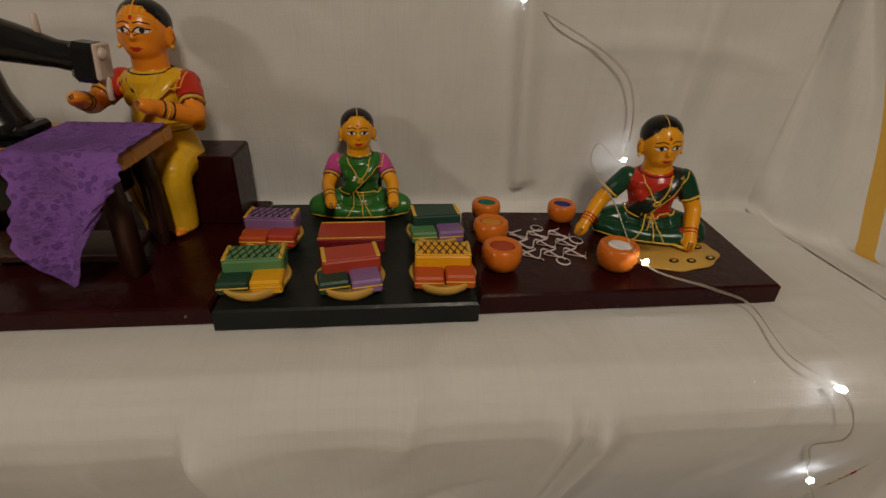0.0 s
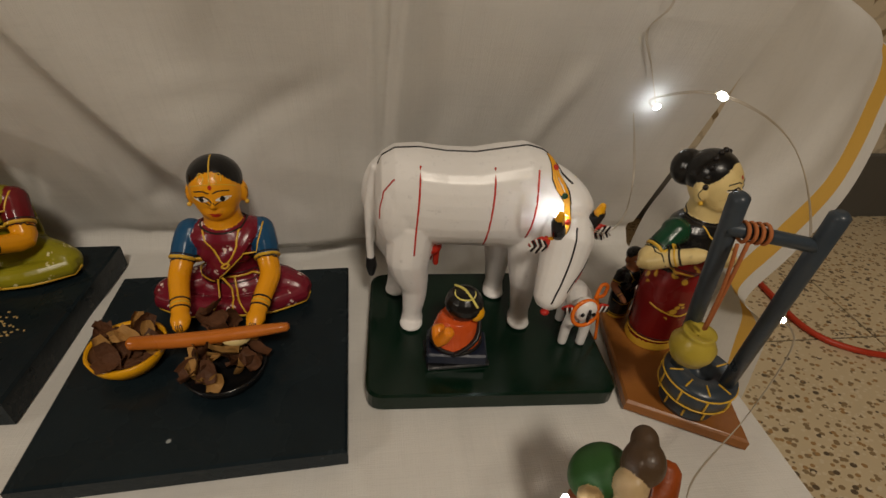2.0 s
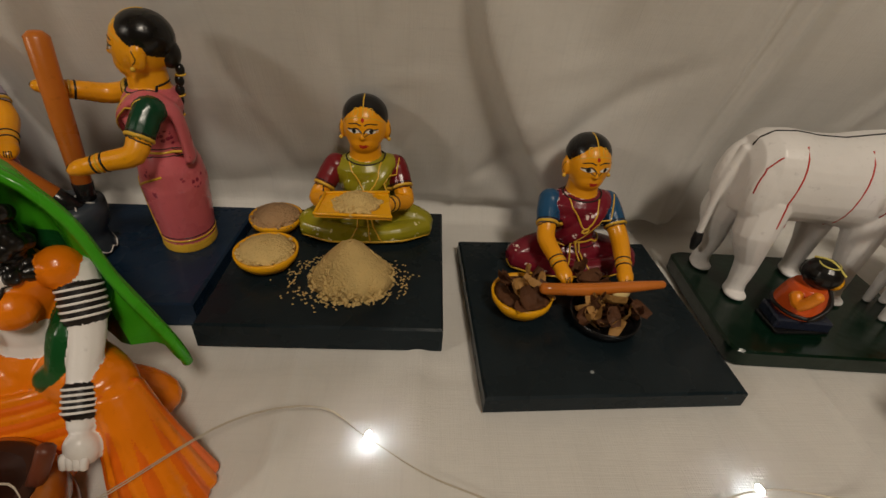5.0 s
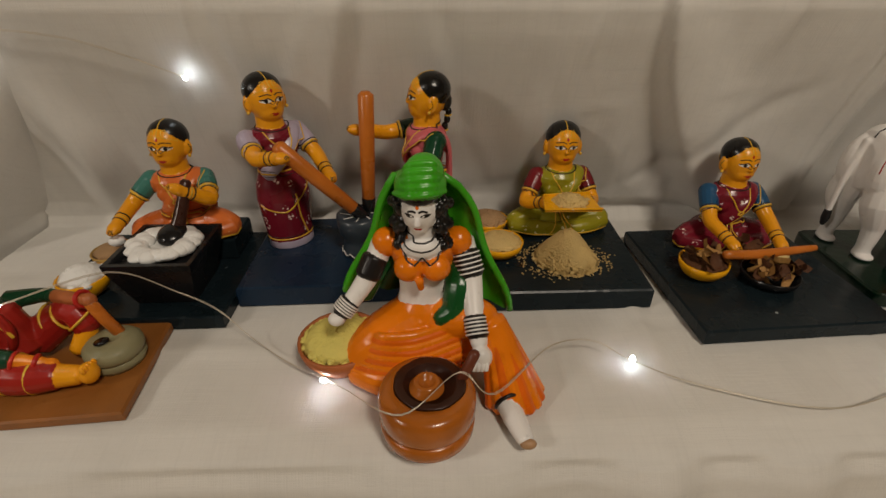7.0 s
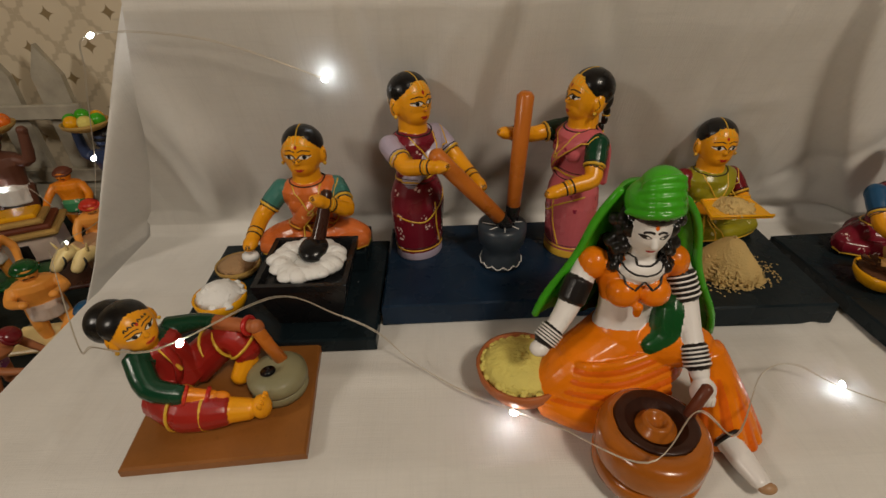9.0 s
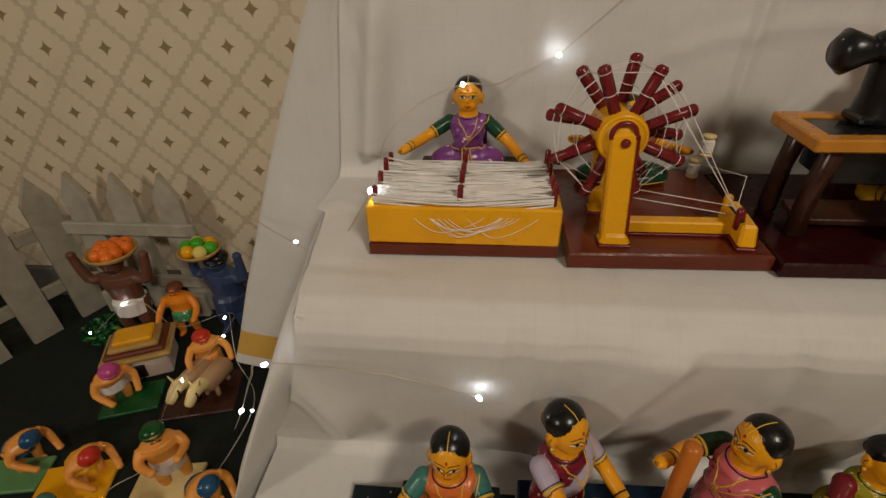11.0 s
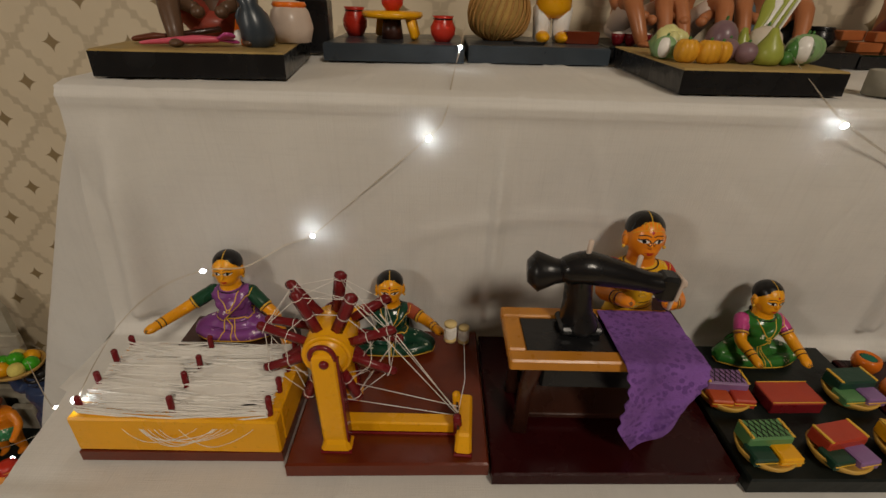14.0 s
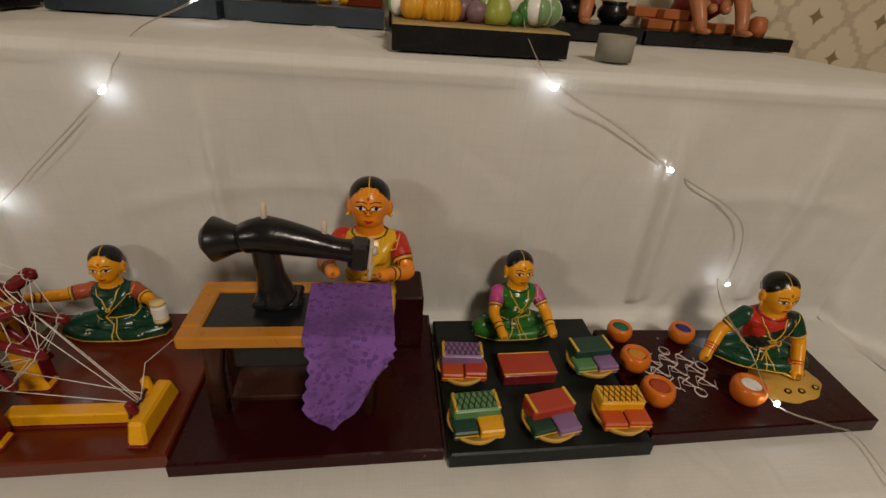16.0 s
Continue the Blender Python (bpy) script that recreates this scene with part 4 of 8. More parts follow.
    for pts, r, m in strokes:
        out.stroke(tree, [base @ Vector(q) for q in pts], r * k * 0.9, m)
    head_paint(out, tree, base @ M, g["style"])
    return out


def doll(label, x, y, z, height, yaw, name="painted_doll", **cfg):
    tall = 2.56 if cfg.get("seat", "cross") == "cross" else 3.82
    s = doll_shape(cfg, height / tall, pose(x, y, z, 0, 0, yaw))
    return s.make(name, label=label, category="doll", group="painted dolls", at=pose(x, y, z, 0, 0, yaw))


doll("seated painted doll in orange sari stirring white batter", -0.462, 0.143, 0.036, 0.112, 6, blouse=TEAL, sari=ORANGE_DOT, grip=((-0.505, 0.098, 0.066), (-0.4425, 0.104, 0.098)), head=(-10, 4), spread=0.9)
doll("standing painted doll in maroon sari holding a pestle", -0.366, 0.147, 0.022, 0.166, 38, seat="stand", blouse=LILAC, sari=MAROON_DOT, sash=LILAC, grip=((-0.3470, 0.094, 0.1300), (-0.3135, 0.122, 0.104)), head=(4, 4))
doll("standing painted doll in pink sari with braided hair", -0.224, 0.145, 0.022, 0.167, -72, seat="stand", blouse=GREEN, sari=PINK, style="braid", grip=((-0.2860, 0.1440, 0.138), (-0.2500, 0.0980, 0.105)), head=(-6, 2))
doll("seated painted doll in olive sari holding a winnowing tray", -0.086, 0.174, 0.022, 0.112, 4, blouse=MAROON, sari=OLIVE_DOT, grip=((-0.1060, 0.134, 0.066), (-0.0680, 0.134, 0.066)), head=(-4, 4))
doll("seated painted doll in maroon sari with blue sleeves", 0.084, 0.147, 0.015, 0.109, 2, blouse=BLUE, sari=MAROON_DOT, grip=((0.0640, 0.092, 0.042), (0.1105, 0.092, 0.042)), head=(4, 4))
doll("seated painted doll in purple dress with green sleeves", -0.457, 0.366, 0.300, 0.087, 0, blouse=GREEN, sari=PURPLE, grip=((-0.5150, 0.326, 0.330), (-0.3990, 0.332, 0.314)), head=(0, 4), spread=0.85)
doll("seated painted doll in dark green sari at a spinning wheel", -0.303, 0.364, 0.287, 0.083, 0, blouse=RUST, sari=paint("bottle_green_flowered", (0.008, 0.05, 0.028), 0.22, ((0.6, 0.65, 0.5), 80, 0.26)), grip=((-0.3560, 0.340, 0.336), (-0.2560, 0.334, 0.328)), head=(4, 4), spread=1.1)
doll("painted doll in yellow sari with red sleeves on a stool", -0.078, 0.345, 0.286, 0.160, -6, seat="stool", skin=SKIN_ORANGE, blouse=RED, sari=YELLOW_DOT, grip=((-0.1050, 0.300, 0.389), (-0.0640, 0.304, 0.384)), head=(4, 0))
doll("seated painted doll in green sari with pink sleeves", 0.062, 0.358, 0.288, 0.085, 2, blouse=MAGENTA, sari=GREEN_DOT, grip=((0.0420, 0.320, 0.312), (0.0900, 0.322, 0.312)), head=(4, 4), style="braid")
doll("kneeling painted doll in red blouse drawing a chalk pattern", 0.296, 0.312, 0.288, 0.096, -18, blouse=GREEN, sari=GREEN, bust=RED, sash=paint("black_gold_sash", (0.012, 0.02, 0.014), 0.3, (GOLD, 90, 0.3)), grip=((0.2400, 0.3030, 0.298), (0.3150, 0.2780, 0.298)), head=(14, 4), lean=(8, -4), bangles=RED, style="bun", spread=0.9)
doll("standing doll in dark red sari with crown-like hair by a well", 0.393, 0.090, 0.010, 0.148, 20, seat="stand", skin=CREAM, blouse=GREEN, bust=BLACK, sari=paint("red_gold_flowered", (0.20, 0.010, 0.010), 0.25, ((0.75, 0.45, 0.05), 38, 0.36)), style="crown", grip=((0.3720, 0.062, 0.105), (0.3900, 0.055, 0.108)), head=(14, 0))
doll("small black child doll standing beside the well", 0.376, 0.114, 0.010, 0.062, 10, seat="stand", skin=BROWN_SKIN, blouse=BLACK, sari=BLACK, grip=((0.3680, 0.102, 0.036), (0.3850, 0.104, 0.036)), style="plain", name="child_doll")


# ---- things made of parts ----
class Thing:
    """An empty at the base of a thing; parts are given in world places."""

    def __init__(self, name, base, label, category, group=""):
        self.base = Vector(base)
        self.ob = holder(name, label, category, Matrix.Translation(base), group)

    def part(self, name, shape, label="", parent=None, kind=""):
        off = self.base
        shape.v = [(v[0] - off.x, v[1] - off.y, v[2] - off.z) for v in shape.v]
        return shape.make(name, parent or self.ob, label, kind=kind)


rnd = random.Random(4)


def heap(s, c, r, h, material, n, size, flat=0.5, seed=1, cone=1.0, second=None):
    """A heap of small uneven pieces on a rounded cone."""
    q = random.Random(seed)
    s.lathe([(r, 0), (r * 0.86, h * 0.18), (r * 0.62, h * 0.5), (r * 0.34, h * 0.82), (r * 0.1, h * 0.97), (0.0005, h)], c, material, seg=22, wob=0.10)
    for _ in range(n):
        a, d = q.uniform(0, 6.283), r * math.sqrt(q.random()) * 1.06
        z = h * max(0.0, 1 - (d / r) ** 1.1) * cone
        k = size * q.uniform(0.5, 1.3)
        s.ell((c[0] + d * math.cos(a), c[1] + d * math.sin(a), c[2] + z), (k, k * q.uniform(0.5, 1), k * flat), second if second and q.random() < 0.35 else material, rot=(q.uniform(-50, 50), q.uniform(-50, 50), q.uniform(0, 180)), seg=6, rings=4)


def flake(s, c, r, material, q):
    """One curled dry petal."""
    M = pose(*c, q.uniform(-70, 70), q.uniform(-70, 70), q.uniform(0, 360))
    vs, n = [], 5
    for i in range(n):
        for j in range(4):
            u, v = i / (n - 1) - 0.5, j / 3 - 0.5
            w = 1 - 1.6 * u * u
            vs.append(M @ Vector((u * 2 * r, v * 1.3 * r * w, r * (1.4 * v * v + 0.7 * u * u) + q.uniform(-0.08, 0.08) * r)))
    fs = [(i * 4 + j, i * 4 + j + 1, (i + 1) * 4 + j + 1, (i + 1) * 4 + j) for i in range(n - 1) for j in range(3)]
    s.add(vs, fs, material)


def bowl(x, y, z, r, h, outer, label, fill=None, fill_h=0.0, name="bowl", pieces=0, bits=0.0016, mound=0.5, group="small bowls"):
    t = Thing(name, (x, y, z), label, "bowl", group)
    s = Shape()
    s.lathe([(0.0005, 0), (r * 0.45, 0), (r * 0.75, h * 0.25), (r * 0.95, h * 0.65), (r, h), (r * 0.93, h * 1.01), (r * 0.86, h * 0.75), (r * 0.6, h * 0.35), (0.0005, h * 0.28)], (x, y, z), outer, seg=28, wob=0.012, closed=False)
    t.part("bowl_body", s)
    if fill:
        f = Shape()
        fr = r * 0.90
        f.lathe([(fr, h * 0.93), (fr * 0.8, h * 0.93 + fill_h * 0.45), (fr * 0.45, h * 0.93 + fill_h * 0.85), (0.0005, h * 0.93 + fill_h)], (x, y, z), fill, seg=22, wob=0.05)
        q = random.Random(int(1000 * abs(x + y)))
        for _ in range(pieces):
            a, d = q.uniform(0, 6.283), fr * math.sqrt(q.random())
            f.ell((x + d * math.cos(a), y + d * math.sin(a), z + h * 0.93 + fill_h * (1 - d / fr)), (bits * q.uniform(0.7, 1.5), bits, bits * 0.6), fill, rot=(q.uniform(-40, 40), q.uniform(-40, 40), q.uniform(0, 180)), seg=6, rings=4)
        t.part("filling", f)
    return t


def powder_bowl(x, y, z, r, powder, label):
    """A thick-walled round clay bowl with a narrow hollow of powder."""
    t = Thing("colour_bowl", (x, y, z), label, "bowl", "colour bowls")
    s = Shape()
    s.lathe([(0.0005, 0), (r * 0.55, 0), (r * 0.82, r * 0.22), (r * 0.98, r * 0.62), (r * 1.0, r * 0.95), (r * 0.93, r * 1.25), (r * 0.80, r * 1.36), (r * 0.66, r * 1.33), (r * 0.60, r * 1.18), (0.0005, r * 1.10)], (x, y, z), BOWL_ORANGE, seg=28, wob=0.012, closed=False)
    t.part("bowl_body", s)
    f = Shape()
    f.lathe([(r * 0.63, r * 1.20), (r * 0.45, r * 1.27), (0.0005, r * 1.24)], (x, y, z), powder, seg=22, wob=0.05)
    t.part("filling", f)


# batter trough
t = Thing("stone_trough", (-0.4535, 0.076, 0.014), "black square grinding trough full of white batter", "trough")
s = Shape()
x, y = -0.4535, 0.076
levels = [(0.0, 0.024, 0.0), (0.001, 0.025, 0.002), (0.040, 0.0355, 0), (0.046, 0.036, 0), (0.046, 0.032, 0), (0.040, 0.030, 0)]
vs = [(x + sx * r, y + sy * r, 0.014 + z) for z, r, _ in levels for sx, sy in ((-1, -1), (1, -1), (1, 1), (-1, 1))]
s.add(vs, [(i * 4 + j, i * 4 + (j + 1) % 4, i * 4 + 4 + (j + 1) % 4, i * 4 + 4 + j) for i in range(5) for j in range(4)] + [(20, 21, 22, 23), (3, 2, 1, 0)], BLACK, False)
t.part("trough_body", s)
s = Shape()
q = random.Random(8)
for k in range(34):
    a = 2 * math.pi * k / 34
    r = 0.0215 * (1 + 0.10 * q.uniform(-1, 1))
    s.ell((x + r * math.cos(a), y + r * math.sin(a) * 0.98, 0.0605), (0.0095 * q.uniform(0.8, 1.2), 0.0085, 0.0048 * q.uniform(0.8, 1.3)), BATTER, rot=(0, 0, math.degrees(a)), seg=12, rings=8)
s.lathe([(0.026, 0.0), (0.020, 0.003), (0.0005, 0.001)], (x, y, 0.0565), BATTER, seg=24, wob=0.06)
t.part("batter", s, "thick white batter")
s = Shape()
s.ell((x + 0.003, y + 0.010, 0.064), (0.0125, 0.0145, 0.007), BLACK, rot=(12, 0, 0))
s.tube([(x + 0.004, y + 0.014, 0.062), (x + 0.010, y + 0.026, 0.083), (x + 0.015, y + 0.035, 0.103)], [0.0065, 0.0055, 0.0048], DARK_WOOD, fine=3)
t.part("grinding_stone", s, "black rounded stone with handle")
s = Shape()
bowl(-0.530, 0.068, 0.014, 0.0215, 0.019, YELLOW, "yellow bowl heaped with white batter", BATTER, 0.012, pieces=25, bits=0.004)
bowl(-0.536, 0.124, 0.014, 0.0205, 0.012, STRAW, "low brown bowl of brown meal", GRAIN_BROWN, 0.006, pieces=60)
s.ell((0, 0, 0), (0.0075, 0.006, 0.005), BATTER)
s.make("batter_lump", label="small lump of white batter in a doll's palm", category="batter", at=pose(-0.5085, 0.096, 0.052))

s = Shape()
s.box((-0.4640, 0.1470, 0.0250), (0.0980, 0.0500, 0.0220), SLATE, bev=0.0015)
s.make("bench", label="low slate painted block seat under a doll", category="bench")

# mortar and pestles
t = Thing("mortar", (-0.290, 0.122, 0.022), "blue-grey painted mortar with white scallop lines", "mortar")
s = Shape()
s.lathe([(0.0005, 0), (0.0225, 0), (0.023, 0.004), (0.0205, 0.012), (0.020, 0.018), (0.025, 0.024), (0.0265, 0.034), (0.0262, 0.041), (0.022, 0.042), (0.010, 0.040), (0.0005, 0.036)], (-0.290, 0.122, 0.022), GREY_PAINT, seg=28, closed=False)
SLIM = lambda v: (-0.290 + (v[0] + 0.290) * 0.82, 0.122 + (v[1] - 0.122) * 0.82, v[2])
s.v = [SLIM(v) for v in s.v]
t.part("mortar_body", s)
s = Shape()
for k in range(12):
    a = 2 * math.pi * k / 12
    b = a + math.pi / 12
    s.tube([(-0.29 + 0.0232 * math.cos(a), 0.122 + 0.0232 * math.sin(a), 0.0275), (-0.29 + 0.0235 * math.cos(b), 0.122 + 0.0235 * math.sin(b), 0.0245), (-0.29 + 0.0232 * math.cos(a + math.pi / 6), 0.122 + 0.0232 * math.sin(a + math.pi / 6), 0.0275)], 0.0006, WHITE, seg=5, fine=3)
for k in range(8):
    a = 2 * math.pi * k / 8
    s.tube([(-0.29 + 0.007 * math.cos(a + 0.3), 0.122 + 0.007 * math.sin(a + 0.3), 0.0628), (-0.29 + 0.0215 * math.cos(a), 0.122 + 0.0215 * math.sin(a), 0.0640)], 0.0005, WHITE, seg=5)
s.v = [SLIM(v) for v in s.v]
t.part("painted_line", s, "thin white painted lines")


def pestle(a, b, label):
    t = Thing("pestle", a, label, "pestle", "pestles")
    a, b = Vector(a), Vector(b)
    s = Shape()
    s.tube([a.lerp(b, 0.14), a.lerp(b, 0.5), b], [0.0062, 0.0068, 0.0070], WOOD_ORANGE, seg=16)
    t.part("shaft", s)
    s = Shape()
    s.tube([a, a.lerp(b, 0.15)], [0.0058, 0.0066], BLACK, seg=16)
    t.part("tip", s, "black painted tip")


pestle((-0.284, 0.120, 0.060), (-0.3480, 0.1010, 0.137), "slanting orange wooden pestle with black tip")
pestle((-0.281, 0.128, 0.060), (-0.2755, 0.133, 0.172), "upright orange wooden pestle with black tip")

# grain
s = Shape()
heap(s, (-0.090, 0.101, 0.022), 0.030, 0.033, GRAIN, 900, 0.0022, 0.35, 3)
q = random.Random(5)
for _ in range(260):
    a, d = q.uniform(0, 6.283), 0.029 + abs(q.gauss(0, 0.006))
    s.ell((-0.093 + d * math.cos(a) * 1.25, 0.098 + d * math.sin(a) * 0.85, 0.0224), (0.0012, 0.0007, 0.0004), GRAIN, rot=(0, 0, q.uniform(0, 180)), seg=5, rings=3)
s.make("grain_heap", label="heap of pale beaten rice flakes on a board", category="grain", kind="stuff")
bowl(-0.154, 0.112, 0.022, 0.0235, 0.015, YELLOW, "yellow bowl heaped with pale grain", GRAIN, 0.008, pieces=200, bits=0.0019)
bowl(-0.160, 0.163, 0.022, 0.0215, 0.013, YELLOW, "yellow bowl of brown flakes", GRAIN_BROWN, 0.009, pieces=160, bits=0.0026)
t = Thing("winnowing_tray", (-0.0880, 0.1210, 0.0715), "yellow winnowing tray with grain", "tray")
s = Shape()
s.T = pose(-0.0880, 0.1210, 0.0735, 4, 0, 4) @ Matrix.Diagonal((0.86, 0.86, 1, 1))
s.slab([(-0.032, -0.017), (0.030, -0.021), (0.028, 0.016), (-0.026, 0.014)], -0.0015, 0.001, YELLOW, 0.0006)
for a, b in (((-0.032, -0.017), (0.030, -0.021)), ((-0.026, 0.014), (0.028, 0.016)), ((-0.032, -0.017), (-0.026, 0.014))):
    s.tube([(*a, 0.0015), (*b, 0.0015)], 0.0014, YELLOW, seg=6)
t.part("tray_body", s)
s = Shape()
heap(s, (-0.0870, 0.1215, 0.0740), 0.0165, 0.008, GRAIN, 220, 0.0019, 0.4, 6)
t.part("grain", s)

# fish cutting board
bowl(0.034, 0.079, 0.015, 0.0225, 0.017, YELLOW, "yellow bowl of dried brown petals", DRIED, 0.003, pieces=10)
q = random.Random(11)
s = Shape()
for _ in range(16):
    a, d = q.uniform(0, 6.283), 0.017 * math.sqrt(q.random())
    flake(s, (0.034 + d * math.cos(a), 0.079 + d * math.sin(a), 0.034 + q.uniform(-0.002, 0.007)), q.uniform(0.005, 0.009), DRIED_LIGHT if q.random() < 0.35 else DRIED, q)
s.make("dried_petals", label="curled brown dried petals in a bowl", category="petals", kind="stuff")
s = Shape()
s.lathe([(0.0005, 0), (0.018, 0), (0.0235, 0.004), (0.0250, 0.010), (0.0238, 0.0102), (0.021, 0.005), (0.0005, 0.004)], (0.093, 0.068, 0.015), BLACK, seg=26, closed=False)
s.make("black_pan", label="shallow black pan holding dry scraps", category="pan")
s = Shape()
for _ in range(34):
    a, d = q.uniform(0, 6.283), 0.021 * math.sqrt(q.random())
    flake(s, (0.094 + d * math.cos(a), 0.070 + d * math.sin(a), 0.026 + q.uniform(-0.003, 0.010)), q.uniform(0.005, 0.010), DRIED_LIGHT if q.random() < 0.3 else DRIED, q)
for x, y, z in ((0.078, 0.096, 0.034), (0.086, 0.092, 0.036), (0.082, 0.100, 0.040), (0.090, 0.098, 0.033)):
    flake(s, (x, y, z), 0.009, DRIED, q)
s.ell((0.101, 0.074, 0.040), (0.009, 0.006, 0.0035), CREAM, rot=(20, 10, 15))
s.make("dried_scraps", label="heap of curled brown dried scraps", category="petals", kind="stuff")
s = Shape()
s.tube([(0.044, 0.068, 0.0445), (0.075, 0.071, 0.0425), (0.105, 0.074, 0.0435), (0.132, 0.076, 0.0455)], [0.0040, 0.0046, 0.0042, 0.0028], WOOD_ORANGE, seg=14, fine=4)
s.make("wooden_stick", label="tapered orange-brown wooden stick across a pan", category="stick")


# cow, calf, milkmaid
def loft(s, stations, material, seg=28, power=2.25):
    """A body lofted through upright oval sections (centre x, centre y, top, bottom, half width), along x."""
    vs, fs = [], []
    for x, y, top, low, hw in stations:
        zc, h = (top + low) / 2, (top - low) / 2
        for j in range(seg):
            a = 2 * math.pi * j / seg
            c, d = math.cos(a), math.sin(a)
            vs.append((x, y + hw * math.copysign(abs(c) ** (2 / power), c), zc + h * math.copysign(abs(d) ** (2 / power), d)))
    for i in range(len(stations) - 1):
        fs += [(i * seg + j, i * seg + (j + 1) % seg, (i + 1) * seg + (j + 1) % seg, (i + 1) * seg + j) for j in range(seg)]
    fs += [tuple(reversed(range(seg))), tuple((len(stations) - 1) * seg + j for j in range(seg))]
    s.add(vs, fs, material, thick=0.02)


def cow_figure():
    s = Shape()
    W = FACE_WHITE
    loft(s, [(0.1875, 0.130, 0.126, 0.092, 0.012), (0.1915, 0.130, 0.137, 0.082, 0.021), (0.200, 0.129, 0.1425, 0.078, 0.0265), (0.215, 0.128, 0.1435, 0.078, 0.029), (0.232, 0.127, 0.1415, 0.0775, 0.029), (0.250, 0.126, 0.1415, 0.077, 0.029), (0.268, 0.126, 0.1450, 0.075, 0.0285), (0.282, 0.125, 0.1475, 0.072, 0.027), (0.293, 0.122, 0.1445, 0.074, 0.024), (0.301, 0.118, 0.1380, 0.082, 0.020)], W)
    s.tube([(0.290, 0.120, 0.112), (0.301, 0.113, 0.113), (0.308, 0.104, 0.113), (0.3085, 0.096, 0.110)], [0.029, 0.0235, 0.0175, 0.0135], W, seg=20, fine=4)
    s.tube([(0.3085, 0.096, 0.110), (0.3065, 0.089, 0.100), (0.302, 0.081, 0.085), (0.2965, 0.0735, 0.070), (0.2940, 0.071, 0.064)], [0.0130, 0.0165, 0.0138, 0.0106, 0.0086], W, seg=18, fine=4)
    for x, y, yt in ((0.2125, 0.1085, 0.1115), (0.2030, 0.1470, 0.1440), (0.2915, 0.1060, 0.1100), (0.2795, 0.1400, 0.1400)):
        fore = x > 0.25
        top = (x - 0.001, yt + (0.004 if yt < 0.13 else -0.004), 0.096)
        s.tube([top, (x - (0.001 if fore else 0.004), yt, 0.070), (x + (0.0 if fore else 0.001), (y + yt) / 2, 0.046), (x, y, 0.026), (x, y, 0.0175)], [0.0160, 0.0130 if fore else 0.0150, 0.0092, 0.0070, 0.0082], W, seg=14, fine=4)
        if not fore:
            s.ell((x - 0.006, top[1] - 0.001, 0.104), (0.0190, 0.0135, 0.030), W, seg=18, rings=12)
        s.ell((x - 0.001, y - 0.005, 0.0178), (0.0085, 0.0090, 0.0032), W)
    s.tube([(0.1885, 0.132, 0.128), (0.1835, 0.133, 0.105), (0.1830, 0.134, 0.075), (0.1835, 0.135, 0.052)], [0.0038, 0.0034, 0.0030, 0.0028], W, seg=10, fine=4)
    s.ell((0.2245, 0.117, 0.0765), (0.0075, 0.0075, 0.006), RED)
    for dx, dy in ((-0.0035, -0.003), (0.0035, -0.002), (0.0, 0.004)):
        s.tube([(0.2245 + dx, 0.117 + dy, 0.075), (0.2245 + dx, 0.117 + dy, 0.0625)], [0.0026, 0.0022], RED, seg=8)
    s, tree = s.carved(0.0009, 5)
    s.tube([(0.1835, 0.135, 0.054), (0.1838, 0.135, 0.046), (0.1835, 0.135, 0.038)], [0.0034, 0.0042, 0.0022], BLACK, seg=10, fine=3)
    for sx in (-1, 1):
        root = Vector((0.3080, 0.0870, 0.108)) + Vector((0.0110, 0.0045, 0)) * sx
        tip = root + Vector((0.0035 * sx, -0.004, 0.0175))
        mid = root.lerp(tip, 0.55) + Vector((0.0015 * sx, 0, 0))
        s.tube([root, mid, root.lerp(tip, 0.66)], [0.0046, 0.0040, 0.0034], BLACK, seg=12, fine=3)
        s.tube([root.lerp(tip, 0.62) + Vector((0.0011 * sx, 0, 0)), tip], [0.0035, 0.0018], YELLOW, seg=12)
        ear0 = Vector((0.3075, 0.0880, 0.1010)) + Vector((0.0150, 0.0055, 0)) * sx
        ear1 = ear0 + Vector((0.0135 * sx, 0.002 * sx, 0.0015))
        s.tube([ear0, ear0.lerp(ear1, 0.5), ear1], [0.0026, 0.0058, 0.0016], RED, seg=12, fine=4, flat=0.35, up=(0, 1, 0))
        for j in range(6):
            c = ear0.lerp(ear1, 0.20 + 0.14 * j)
            w = 0.0052 * (1 - abs(0.2 + 0.14 * j - 0.5))
            for e in (-1, 1):
                s.tube([c + Vector((0, -0.0023, 0)), c + Vector((0.0022 * sx, -0.0020, e * w))], 0.0007, WHITE if j % 2 else INK, seg=5)
    spine = []
    for j in range(44):
        x = 0.1895 + 0.118 * j / 43
        y = 0.129 - 0.007 * j / 43 - max(0.0, x - 0.292) * 1.2
        spine.append((x, y, 0.17))
    s.stroke(tree, [tree.ray_cast(Vector(q), Vector((0, 0, -1)))[0] or Vector(q) for q in spine], 0.0009, INK, fine=1)
    s.stroke(tree, [(0.306, 0.074, 0.121), (0.304, 0.066, 0.104), (0.299, 0.058, 0.087), (0.2925, 0.054, 0.070)], 0.0007, INK)
    s.stroke(tree, [(0.322, 0.075, 0.092), (0.313, 0.064, 0.084), (0.307, 0.060, 0.076)], 0.0007, INK)
    s.stroke(tree, [(0.320, 0.074, 0.088), (0.313, 0.064, 0.081)], 0.0006, LIP)
    s.ell((0.2925, 0.0660, 0.0600), (0.0030, 0.0028, 0.0022), LIP, seg=10, rings=6)
